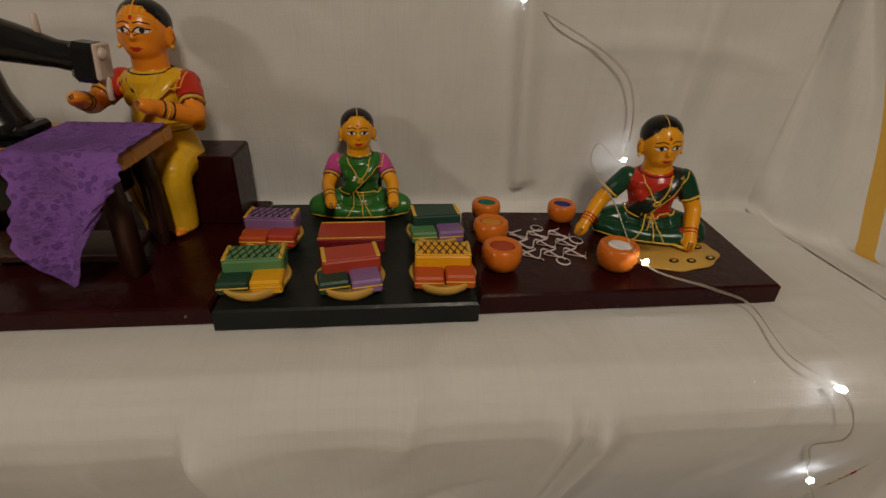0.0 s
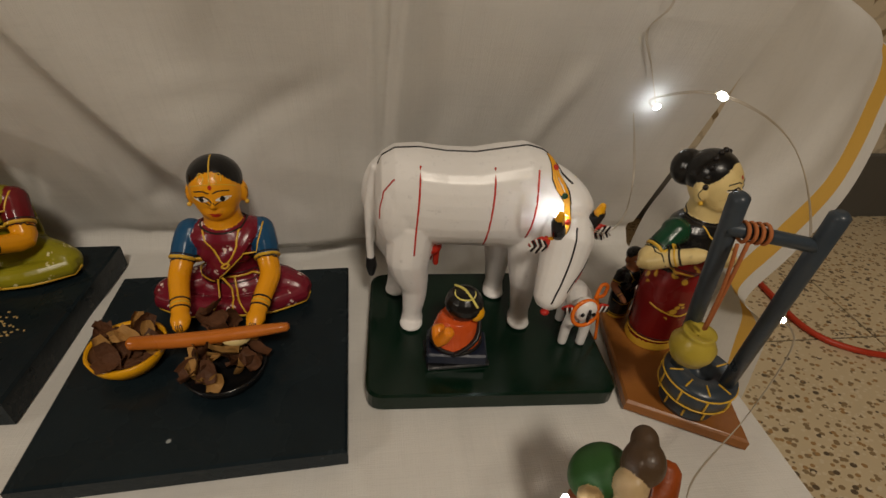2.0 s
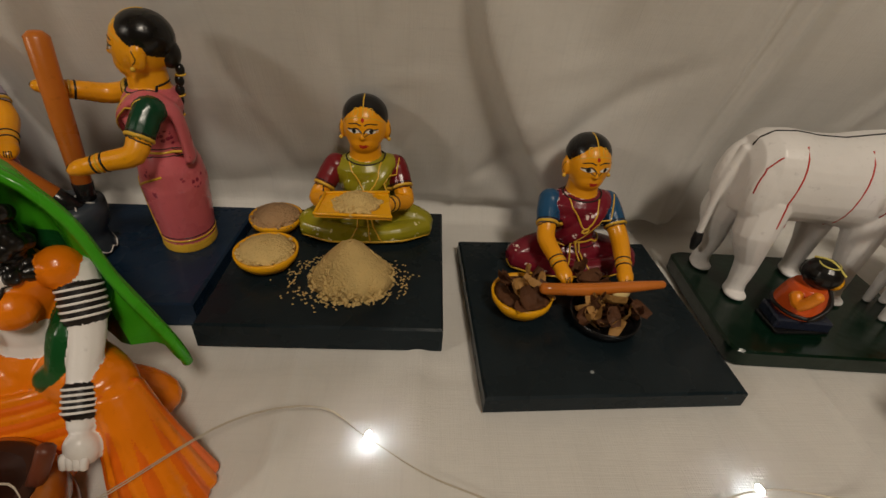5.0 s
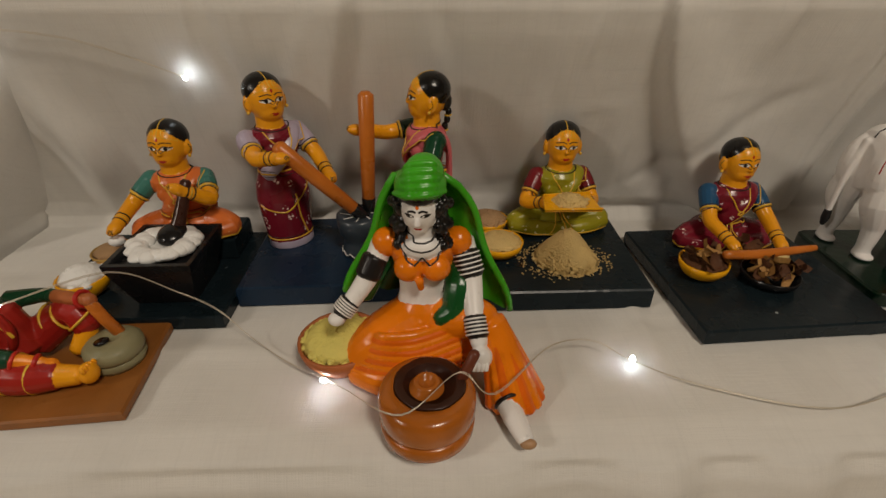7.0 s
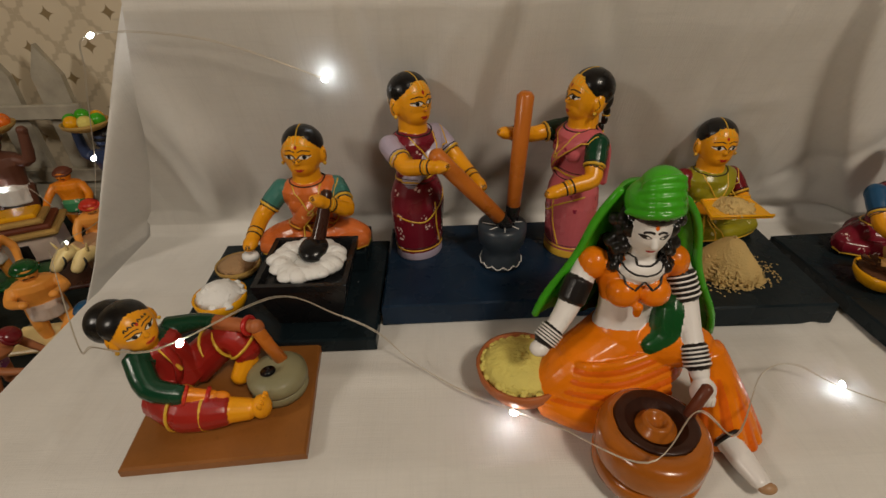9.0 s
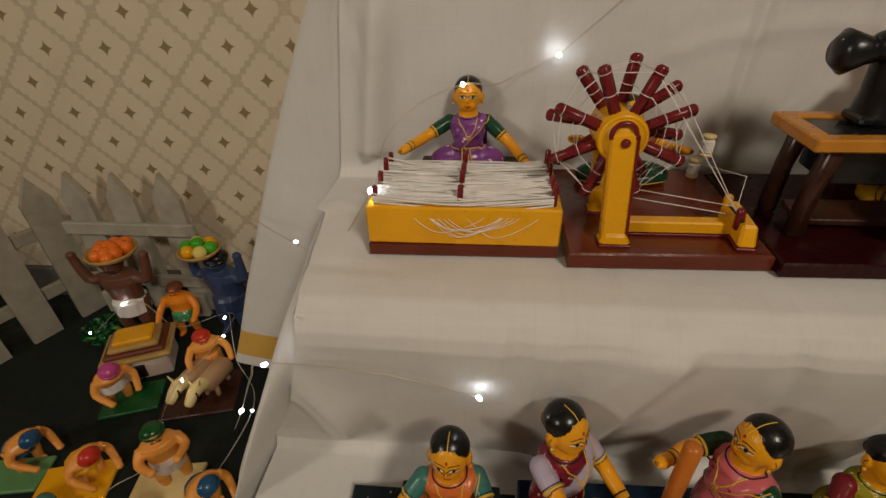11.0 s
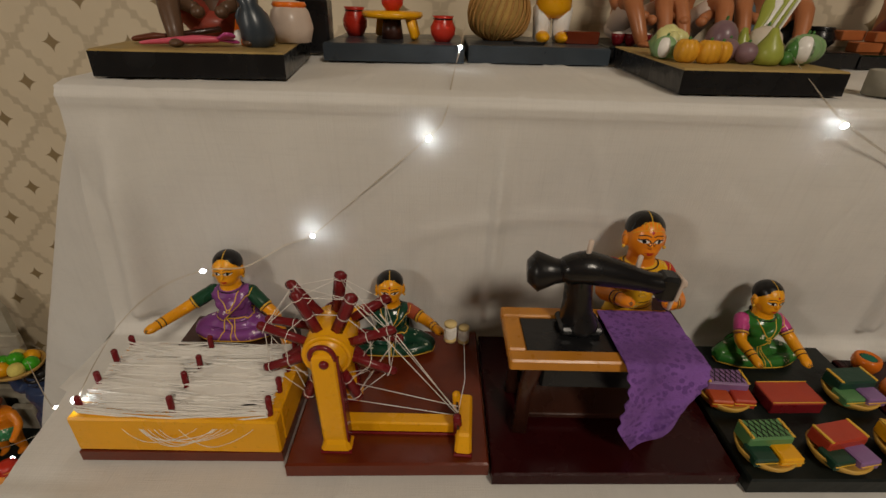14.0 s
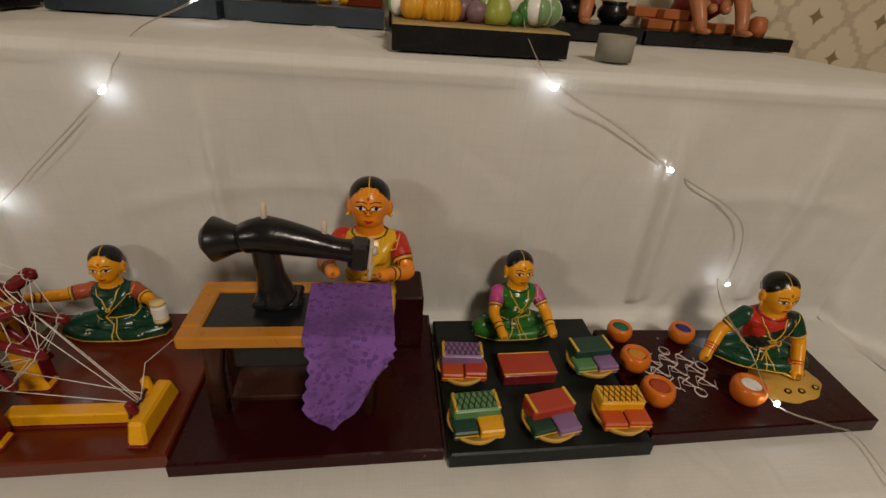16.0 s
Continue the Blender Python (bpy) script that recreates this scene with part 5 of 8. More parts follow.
    for x, low in ((0.2145, 0.082), (0.2595, 0.080), (0.2860, 0.094)):
        s.stroke(tree, [tree.ray_cast(Vector((x - 0.003 * j / 9, 0.05, 0.1385 - (0.1385 - low) * j / 9)), Vector((0, 1, 0)))[0] or Vector((x, 0.1, 0.12)) for j in range(10)], 0.0007, RED, fine=1)
    s.stroke(tree, [(0.192, 0.10, 0.136), (0.187, 0.105, 0.120), (0.186, 0.105, 0.104)], 0.0006, LIP)
    # broad yellow collar with coloured dots
    for off, r, m in ((-0.0034, 0.0006, INK), (-0.0022, 0.0012, YELLOW), (0.0, 0.0013, YELLOW), (0.0022, 0.0012, YELLOW), (0.0034, 0.0006, INK)):
        s.stroke(tree, [(0.3005 + off - 0.006 * f, 0.118 - 0.04 * math.sin(f * 2.4), 0.150 - 0.052 * f) for f in [j / 9 for j in range(10)]], r, m, fine=2)
    for j in range(5):
        f = 0.12 + 0.2 * j
        c = tree.find_nearest(Vector((0.3005 - 0.006 * f, 0.118 - 0.04 * math.sin(f * 2.4), 0.150 - 0.052 * f)))[0]
        s.ell(tuple(c), (0.0021, 0.0021, 0.0021), (RED, GREEN)[j % 2], seg=10, rings=6)
    return s


cow_figure().make("cow_figurine", label="glossy white cow figurine with red stripes and yellow collar", category="figurine")


def calf_mesh():
    s = Shape()
    W = FACE_WHITE
    s.tube([(0.3245, 0.082, 0.0455), (0.3275, 0.094, 0.0470), (0.3300, 0.104, 0.0450)], [0.0085, 0.0098, 0.0080], W, seg=14, fine=3)
    for x, y in ((0.3180, 0.0800), (0.3310, 0.0785), (0.3235, 0.1030), (0.3360, 0.1015)):
        s.tube([(x * 0.7 + 0.3 * 0.326, y, 0.042), (x, y, 0.030), (x, y, 0.0165)], [0.0046, 0.0036, 0.0033], W, seg=10)
    s.ell((0.3235, 0.0740, 0.0535), (0.0086, 0.0072, 0.0092), W)
    for sx in (-1, 1):
        s.tube([(0.3235 + sx * 0.0075, 0.0735, 0.0545), (0.3235 + sx * 0.0120, 0.0730, 0.0555), (0.3235 + sx * 0.0160, 0.0730, 0.0560)], [0.0022, 0.0036, 0.0012], RED, seg=8, flat=0.4, up=(0, 1, 0), fine=3)
        for j in range(4):
            s.tube([(0.3235 + sx * (0.0095 + 0.0016 * j), 0.0710, 0.0530), (0.3235 + sx * (0.0105 + 0.0016 * j), 0.0710, 0.0580)], 0.0005, INK if j % 2 else WHITE, seg=5)
        s.ell((0.3235 + sx * 0.0038, 0.0672, 0.0545), (0.0015, 0.0009, 0.0017), INK, seg=8, rings=5)
    s.ring((0.3235, 0.0712, 0.0525), 0.0096, 0.0014, ORANGE, rot=(80, 0, 10), seg=24)
    s.tube([(0.3235, 0.0665, 0.0590), (0.3237, 0.0660, 0.0535), (0.3238, 0.0668, 0.0490)], [0.0010, 0.0015, 0.0009], INK, seg=6)
    s.tube([(0.3310, 0.0770, 0.0600), (0.3335, 0.0790, 0.0690), (0.3385, 0.0800, 0.0680), (0.3380, 0.0800, 0.0600), (0.3330, 0.0790, 0.0590)], 0.0013, ORANGE, seg=8, fine=5)
    s.tube([(0.3330, 0.0790, 0.0590), (0.3400, 0.0820, 0.0400), (0.3430, 0.0800, 0.0180)], 0.0011, ORANGE, seg=8, fine=5)
    return s


calf_mesh().carved(0.0007, 3, 0.0018)[0].make("calf_figurine", label="small white calf figurine with an orange halter", category="figurine")
t = Thing("stool", (0.240, 0.074, 0.015), "dark blue block stool under a milkmaid doll", "stool")
s = Shape()
s.box((0.240, 0.074, 0.0165), (0.042, 0.026, 0.003), BLACK, rot=(0, 0, 2), bev=0.0008)
t.part("stool_base", s)
s = Shape()
s.box((0.240, 0.074, 0.0225), (0.040, 0.024, 0.009), paint("navy_paint", (0.014, 0.018, 0.035), 0.3), rot=(0, 0, -6), bev=0.0012)
t.part("stool_block", s)
s = Shape()
s.T = pose(0.2395, 0.0770, 0.0265, 0, 0, 35) @ Matrix.Diagonal((1.08, 1.08, 1.06, 1))
s.lathe([(0.0005, 0), (0.014, 0), (0.0155, 0.006), (0.0142, 0.012), (0.0125, 0.018), (0.010, 0.022), (0.0005, 0.024)], (0, 0, 0), paint("orange_red_paint", (0.62, 0.09, 0.015), 0.25), seg=20)
s.ring((0, 0, 0.004), 0.0152, 0.0016, INK)
s.tube([(-0.011, -0.011, 0.004), (0.002, -0.0145, 0.012), (0.011, -0.006, 0.021)], 0.0032, INK, seg=8, fine=4, flat=0.5)
s.ell((0.002, -0.002, 0.032), (0.0115, 0.0118, 0.0105), HAIR)
s.ell((0.0045, -0.0105, 0.0285), (0.005, 0.0045, 0.0055), YELLOW)
s.ring((0.001, -0.003, 0.0405), 0.006, 0.0005, CRUMB)
s.tube([(0.001, -0.0135, 0.037), (0.001, -0.003, 0.043), (0.001, 0.006, 0.041)], 0.0008, CRUMB, seg=6, fine=3)
s.tube([(-0.0135, 0.002, 0.018), (-0.0175, -0.004, 0.014), (-0.0165, -0.010, 0.026)], [0.0042, 0.004, 0.0034], SKIN_ORANGE, seg=10, fine=3)
s.T = Matrix.Identity(4)
s = s.carved(0.0006, 3, 0.0025)[0]
s.make("milkmaid_doll", label="squat orange and black milkmaid doll on a block", category="doll")

# well
t = Thing("toy_well", (0.389, 0.030, 0.010), "blue-grey toy well with posts, rope and yellow bucket", "well")
s = Shape()
c = (0.3885, 0.0305, 0.010)
s.lathe([(0.0005, 0), (0.0168, 0), (0.0175, 0.003), (0.0160, 0.009), (0.0190, 0.012), (0.0216, 0.015), (0.0219, 0.026), (0.0212, 0.0288), (0.0078, 0.0288), (0.0068, 0.024), (0.0005, 0.022)], c, GREY_PAINT, seg=30, closed=False)
well_body = t.part("drum", s)
s = Shape()
for k in range(9):
    a = radians(k * 40 + 12)
    for z0, z1, r in ((0.016, 0.0250, 0.0219), (0.003, 0.0085, 0.0174)):
        b = a + (0.3 if z0 < 0.01 else 0)
        s.tube([(c[0] + r * math.cos(b), c[1] + r * math.sin(b), c[2] + z0), (c[0] + r * math.cos(b), c[1] + r * math.sin(b), c[2] + z1)], 0.0007, TRIM, seg=5)
    s.tube([(c[0] + 0.012 * math.cos(a), c[1] + 0.012 * math.sin(a), c[2] + 0.0290), (c[0] + 0.020 * math.cos(a), c[1] + 0.020 * math.sin(a), c[2] + 0.0290)], 0.0006, TRIM, seg=5)
s.ring((c[0], c[1], c[2] + 0.0150), 0.0217, 0.0007, TRIM, seg=32)
s.ring((c[0], c[1], c[2] + 0.0255), 0.0219, 0.0007, TRIM, seg=32)
t.part("painted_joints", s, "yellow painted brick joints")
for a, b in (((0.3765, 0.038, 0.036), (0.3415, 0.016, 0.172)), ((0.3985, 0.020, 0.036), (0.3835, 0.006, 0.1685))):
    s = Shape()
    s.tube([a, b], [0.0042, 0.0044], GREY_PAINT, seg=16)
    t.part("post", s)
s = Shape()
s.tube([(0.3445, 0.0165, 0.156), (0.3865, 0.0075, 0.151)], 0.0034, GREY_PAINT, seg=14)
t.part("crossbar", s)
s = Shape()
for k in range(4):
    s.ring((0.3505 + 0.0030 * k, 0.0148 - 0.0007 * k, 0.155), 0.0045, 0.0009, ROPE, rot=(0, 90, -10), seg=16)
s.tube([(0.348, 0.0120, 0.150), (0.3525, 0.012, 0.125), (0.3585, 0.016, 0.092)], 0.0010, ROPE, seg=6, fine=4)
s.tube([(0.351, 0.0100, 0.152), (0.3545, 0.0120, 0.122), (0.3615, 0.018, 0.090)], 0.0010, ROPE, seg=6, fine=4)
t.part("rope", s, "orange twisted rope")
s = Shape()
s.lathe([(0.0005, 0), (0.009, 0.001), (0.0118, 0.007), (0.0121, 0.012), (0.009, 0.0175), (0.0078, 0.019), (0.0088, 0.021), (0.0066, 0.0205), (0.0005, 0.018)], (0.3600, 0.0185, 0.0665), paint("olive_yellow_paint", (0.42, 0.32, 0.04), 0.35), seg=24, closed=False)
t.part("bucket", s, "yellow round bucket")

# grinding doll
s = Shape()
s.T = Matrix.Identity(4)
STRIPE_RED = paint("red_striped_sari_paint", (0.33, 0.018, 0.012), 0.28)
hip = Vector((-0.530, -0.014, 0.024))
s.tube([hip, (-0.532, -0.012, 0.038), (-0.536, -0.012, 0.056)], [0.018, 0.0155, 0.014], STRIPE_RED, seg=16, fine=3)
s.tube([(-0.536, -0.012, 0.040), (-0.537, -0.012, 0.054), (-0.536, -0.013, 0.062)], [0.0145, 0.0152, 0.010], GREEN, seg=16, fine=3)
s.tube([(-0.524, -0.022, 0.062), (-0.518, -0.024, 0.050), (-0.520, -0.026, 0.036)], 0.004, STRIPE_RED, seg=8, fine=3, flat=0.5)
s.tube([(-0.525, -0.025, 0.062), (-0.515, -0.027, 0.046)], 0.0012, TRIM, seg=6)
s.tube([(-0.536, -0.016, 0.060), (-0.535, -0.022, 0.070)], 0.0065, SKIN, seg=12)
s.tube([hip + Vector((-0.004, -0.014, -0.002)), (-0.512, -0.041, 0.022), (-0.486, -0.040, 0.021)], [0.0150, 0.0135, 0.0095], STRIPE_RED, seg=16, fine=4)
s.tube([(-0.487, -0.040, 0.021), (-0.472, -0.0385, 0.020)], [0.0088, 0.0070], SKIN, seg=14)
s.ell((-0.4655, -0.038, 0.0215), (0.0065, 0.0075, 0.0085), SKIN)
for k in range(5):
    s.ell((-0.4635, -0.0445 + 0.003 * k, 0.029 - 0.0006 * k), (0.002, 0.0015, 0.003), SKIN, seg=7, rings=5)
s.tube([hip + Vector((0.006, 0.010, 0.0)), (-0.506, 0.005, 0.037), (-0.492, 0.003, 0.046), (-0.482, -0.002, 0.034)], [0.0145, 0.0135, 0.0115, 0.0098], STRIPE_RED, seg=16, fine=4)
s.tube([(-0.483, -0.003, 0.032), (-0.490, -0.012, 0.019)], [0.0078, 0.0062], SKIN, seg=12)
for (a, b, r) in (((-0.518, -0.0385, 0.0225), (1, -0.2, 0), 0.0142), ((-0.500, -0.0405, 0.0215), (1, 0, 0), 0.0118), ((-0.509, 0.005, 0.0355), (1, 0, 0.5), 0.0140), ((-0.497, 0.0035, 0.042), (1, 0, 0.7), 0.0126), ((-0.486, 0.0, 0.0405), (1, 0, -1.2), 0.0112)):
    s.ring(a, r, 0.0011, TRIM, rot=turn_to(b), seg=20)
s.tube([(-0.541, -0.026, 0.057), (-0.530, -0.040, 0.044), (-0.512, -0.040, 0.037)], [0.0085, 0.0078, 0.0062], GREEN, seg=14, fine=4)
s.tube([(-0.512, -0.040, 0.037), (-0.495, -0.036, 0.030)], [0.0052, 0.0042], SKIN_ORANGE, seg=12)
s.ring((-0.510, -0.040, 0.036), 0.0056, 0.0013, RED, rot=turn_to((1, 0.2, -0.4)), seg=14)
s.ring((-0.4985, -0.037, 0.0315), 0.0050, 0.0016, LIP, rot=turn_to((1, 0.2, -0.4)), seg=14)
s.ell((-0.491, -0.0355, 0.029), (0.006, 0.004, 0.004), SKIN_ORANGE)
s.tube([(-0.534, 0.002, 0.057), (-0.514, 0.006, 0.058), (-0.502, 0.005, 0.058)], [0.0075, 0.0058, 0.0050], GREEN, seg=14, fine=4)
s.tube([(-0.502, 0.005, 0.058), (-0.474, -0.004, 0.061)], [0.0050, 0.0046], CLAY, seg=12)
s.ring((-0.476, -0.003, 0.0608), 0.0056, 0.0018, LIP, rot=turn_to((1, -0.3, 0.2)), seg=14)
s.ell((-0.470, -0.005, 0.061), (0.0052, 0.005, 0.0058), CLAY)
k = 0.0305
s.T = pose(-0.5345, -0.021, 0.0640, -10, -10, 62) @ Matrix.Diagonal((k, k, k, 1))
head_solid(s, SKIN, HAIR, "plain")
s.ell((-0.05, 0.70, 0.55), (0.48, 0.44, 0.46), HAIR, seg=24, rings=14)
M = s.T.copy()
s.T = Matrix.Identity(4)
s, tree = s.carved(0.0008, 4)
head_paint(s, tree, M, "plain")
for j in range(6):
    s.stroke(tree, [M @ Vector((-0.36 + 0.14 * j, -0.50, 0.74)), M @ Vector((-0.33 + 0.14 * j, -0.50, 0.80)), M @ Vector((-0.27 + 0.14 * j, -0.50, 0.75))], 0.018 * k, INK)
s.make("painted_doll", label="seated doll in striped red sari grinding, black bun", category="doll", group="painted dolls")
t = Thing("grinding_stone_toy", (-0.464, -0.012, 0.009), "grey-green round toy grindstone with a peg handle", "grindstone")
s = Shape()
s.lathe([(0.0005, 0), (0.0180, 0), (0.0198, 0.004), (0.0192, 0.007), (0.0185, 0.008)], (-0.462, -0.012, 0.009), STONE, seg=28)
t.part("lower_stone", s)
s = Shape()
s.lathe([(0.0190, 0), (0.0205, 0.003), (0.0202, 0.008), (0.0168, 0.0115), (0.0075, 0.0135), (0.0050, 0.0130), (0.0005, 0.0100)], (-0.462, -0.012, 0.0175), STONE, seg=28)
# flat black disc stands in for the dark of the feed hole
s.lathe([(0.0052, 0.0), (0.0005, 0.0002)], (-0.4655, -0.017, 0.0316), BLACK, seg=16)
t.part("upper_stone", s)
s = Shape()
s.tube([(-0.460, -0.004, 0.029), (-0.465, -0.0055, 0.044), (-0.4695, -0.006, 0.059)], 0.0044, WOOD_ORANGE, seg=14)
t.part("peg", s, "orange peg handle")


# ---- the large glazed figurine with a green veil, and the clay figurine ----
def veil_lady():
    s = Shape()
    O = paint("skirt_orange_glaze", (0.84, 0.20, 0.004), 0.24, wear=0.30, coat=0.15, grain=60, relief=0.5)
    R = paint("skirt_fold_red_glaze", (0.72, 0.13, 0.004), 0.28, wear=0.3, coat=0.1)
    Wt, G1, G2 = FACE_WHITE, LEAF, LEAF_DARK
    cx, cy = -0.227, -0.008
    # skirt over one folded and one raised knee
    s.ell((cx, cy, 0.040), (0.027, 0.023, 0.030), O, seg=24, rings=14)
    s.ell((cx + 0.012, cy + 0.004, 0.014), (0.042, 0.022, 0.015), O, seg=24, rings=12)
    s.tube([(cx - 0.006, cy - 0.002, 0.040), (cx - 0.032, cy - 0.014, 0.031), (cx - 0.050, cy - 0.020, 0.016)], [0.024, 0.0205, 0.0135], O, seg=20, fine=5)
    s.tube([(cx - 0.049, cy - 0.022, 0.013), (cx - 0.024, cy - 0.034, 0.013), (cx + 0.012, cy - 0.034, 0.013)], [0.0125, 0.0140, 0.0130], O, seg=18, fine=5)
    s.tube([(cx + 0.008, cy - 0.002, 0.044), (cx + 0.034, cy - 0.017, 0.055), (cx + 0.046, cy - 0.024, 0.055)], [0.021, 0.0155, 0.0115], O, seg=20, fine=4)
    s.tube([(cx + 0.046, cy - 0.024, 0.056), (cx + 0.055, cy - 0.033, 0.034), (cx + 0.063, cy - 0.040, 0.010)], [0.0115, 0.0145, 0.0185], O, seg=20, fine=4)
    for j in range(9):
        a = -2.5 + j * 0.36
        s.tube([(cx + 0.047 + 0.007 * math.cos(a), cy - 0.024 + 0.007 * math.sin(a), 0.060), (cx + 0.055 + 0.0135 * math.cos(a), cy - 0.033 + 0.0135 * math.sin(a), 0.034), (cx + 0.063 + 0.0205 * math.cos(a), cy - 0.040 + 0.0205 * math.sin(a), 0.004)], [0.0026, 0.0034, 0.0046], O if j % 2 else R, seg=8, fine=4)
    for j in range(9):
        f = j / 8
        s.tube([(cx - 0.054 + 0.020 * f, cy - 0.030 + 0.006 * f, 0.020 + 0.026 * f), (cx - 0.034 + 0.008 * f, cy - 0.038 + 0.008 * f, 0.020 + 0.030 * f), (cx - 0.004, cy - 0.044 + 0.018 * f, 0.020 + 0.028 * f), (cx + 0.026, cy - 0.036 + 0.016 * f, 0.026 + 0.030 * f)], [0.0024, 0.0030, 0.0030, 0.0024], R if j % 2 else O, seg=8, fine=4)
    # foot
    s.tube([(cx + 0.056, cy - 0.052, 0.011), (cx + 0.061, cy - 0.068, 0.008), (cx + 0.066, cy - 0.083, 0.0055)], [0.0085, 0.0088, 0.0062], Wt, seg=14, fine=4, flat=0.75)
    # body
    s.lathe([(0.0195, 0.0), (0.0170, 0.012), (0.0172, 0.022), (0.0185, 0.030)], (cx, cy, 0.058), Wt, seg=24, squash=0.74)
    s.lathe([(0.0180, 0.0), (0.0205, 0.010), (0.0215, 0.020), (0.0180, 0.028), (0.010, 0.033)], (cx, cy, 0.084), O, seg=24, squash=0.72)
    for sx in (-1, 1):
        s.ell((cx + sx * 0.0092, cy - 0.0130, 0.0955), (0.0102, 0.0095, 0.0098), O)
        s.ell((cx + sx * 0.0245, cy + 0.002, 0.1075), (0.0098, 0.0098, 0.0105), O)
    s.tube([(cx - 0.002, cy - 0.0215, 0.091), (cx - 0.001, cy - 0.0195, 0.083)], [0.0032, 0.0024], O, seg=8)
    s.tube([(cx, cy - 0.003, 0.108), (cx - 0.0005, cy - 0.006, 0.128)], [0.0098, 0.0080], Wt, seg=16)
    s.ell((cx, cy - 0.010, 0.109), (0.0135, 0.0085, 0.0090), Wt, rot=(25, 0, 0))
    # arms with broad striped bangles
    s.tube([(cx - 0.027, cy + 0.004, 0.106), (cx - 0.037, cy - 0.006, 0.086), (cx - 0.047, cy - 0.016, 0.074), (cx - 0.0555, cy - 0.022, 0.066)], [0.0082, 0.0076, 0.0064, 0.0052], Wt, seg=14, fine=4)
    s.tube([(cx - 0.0325, cy - 0.001, 0.0965), (cx - 0.0380, cy - 0.007, 0.0855)], [0.0092, 0.0090], INK, seg=14)
    s.tube([(cx - 0.0500, cy - 0.018, 0.0715), (cx - 0.0560, cy - 0.022, 0.0655)], [0.0074, 0.0072], INK, seg=14)
    s.ell((cx - 0.0590, cy - 0.025, 0.0625), (0.0062, 0.0058, 0.0050), Wt)
    s.tube([(cx + 0.028, cy + 0.006, 0.106), (cx + 0.0335, cy - 0.006, 0.086), (cx + 0.0350, cy - 0.024, 0.066), (cx + 0.0375, cy - 0.040, 0.050)], [0.0082, 0.0078, 0.0066, 0.0056], Wt, seg=14, fine=4)
    s.tube([(cx + 0.0300, cy + 0.001, 0.0985), (cx + 0.0337, cy - 0.007, 0.0850)], [0.0094, 0.0091], INK, seg=16)
    s.tube([(cx + 0.0353, cy - 0.027, 0.0630), (cx + 0.0368, cy - 0.036, 0.0540)], [0.0078, 0.0074], INK, seg=16)
    s.ell((cx + 0.0385, cy - 0.0450, 0.0430), (0.0076, 0.0072, 0.0092), Wt)
    # head, hair and hood
    k = 0.0330
    H = pose(cx - 0.0005, cy - 0.006, 0.1215, 6, 0, -6) @ Matrix.Diagonal((k, k, k, 1))
    keep = s.T.copy()
    s.T = H
    s.ell((0, -0.03, 0.50), (0.345, 0.40, 0.50), Wt, seg=24, rings=16)
    s.ell((0, -0.10, 0.22), (0.23, 0.27, 0.22), Wt, seg=20, rings=12)
    s.tube([(0, -0.42, 0.52), (0, -0.47, 0.39)], [0.05, 0.075], Wt, seg=10)
    s.ell((0, 0.12, 0.60), (0.46, 0.36, 0.44), HAIR, seg=20, rings=12)
    for sx in (-1, 1):
        for j in range(13):
            s.ell((sx * (0.40 + 0.07 * math.sin(j * 1.7)), 0.0 + 0.12 * math.cos(j * 1.3), 0.72 - 0.085 * j), (0.10, 0.12, 0.12), HAIR, seg=10, rings=7)
            s.ell((sx * (0.47 + 0.09 * math.cos(j)), 0.14 + 0.10 * math.sin(j * 2), 0.55 - 0.075 * j), (0.11, 0.12, 0.12), HAIR, seg=10, rings=7)
    for j in range(8):
        a = radians(-62 + 17.5 * j)
        s.ell((0.33 * math.sin(a), -0.31 * math.cos(a) - 0.03, 0.84), (0.10, 0.09, 0.08), HAIR, seg=10, rings=7)
    s.ell((0.02, 0.08, 0.98), (0.50, 0.49, 0.36), G1, seg=26, rings=16)
    s.ell((0.09, 0.12, 1.18), (0.38, 0.40, 0.38), G1, seg=24, rings=14)
    for j in range(5):
        s.tube([(-0.47 + 0.05 * j, -0.10 + 0.02 * j, 0.86 + 0.11 * j), (-0.12, -0.42 + 0.075 * j, 0.99 + 0.12 * j), (0.28, -0.34 + 0.07 * j, 1.0 + 0.12 * j), (0.50 - 0.05 * j, 0.0, 0.88 + 0.12 * j)], [0.05, 0.070, 0.070, 0.05], G1, seg=8, fine=4)
    s.T = keep
    s.tube([(cx + 0.030, cy + 0.010, 0.095), (cx + 0.026, cy - 0.008, 0.076), (cx + 0.022, cy - 0.016, 0.062), (cx + 0.010, cy - 0.020, 0.056)], [0.009, 0.0115, 0.010, 0.005], G2, seg=12, fine=4)
    s.tube([(cx - 0.022, cy + 0.010, 0.098), (cx - 0.034, cy + 0.004, 0.080), (cx - 0.042, cy + 0.000, 0.062)], [0.007, 0.008, 0.005], G2, seg=12, fine=4)
    s, tree = s.carved(0.0008, 4)
    # veil: one folded cape from the hood, spreading behind the arms
    rows, cols, front, back = 26, 24, [], []
    for r in range(rows + 1):
        f = r / rows
        left, right = cx - 0.016 - 0.040 * f - 0.002 * math.sin(f * 9), cx + 0.013 + 0.051 * f ** 0.65 + 0.0025 * math.sin(f * 9)
        for c in range(cols + 1):
            u = 2 * c / cols - 1
            x = left + (right - left) * c / cols
            low = 0.066 + (0.045 - 0.066) * c / cols
            z = 0.156 - (0.156 - low) * f
            y = cy + 0.017 - 0.012 * u * u * (1 - 0.3 * f) + 0.0034 * math.sin(u * 13 + f * 5) * f
            front.append((x, y - 0.0022, z))
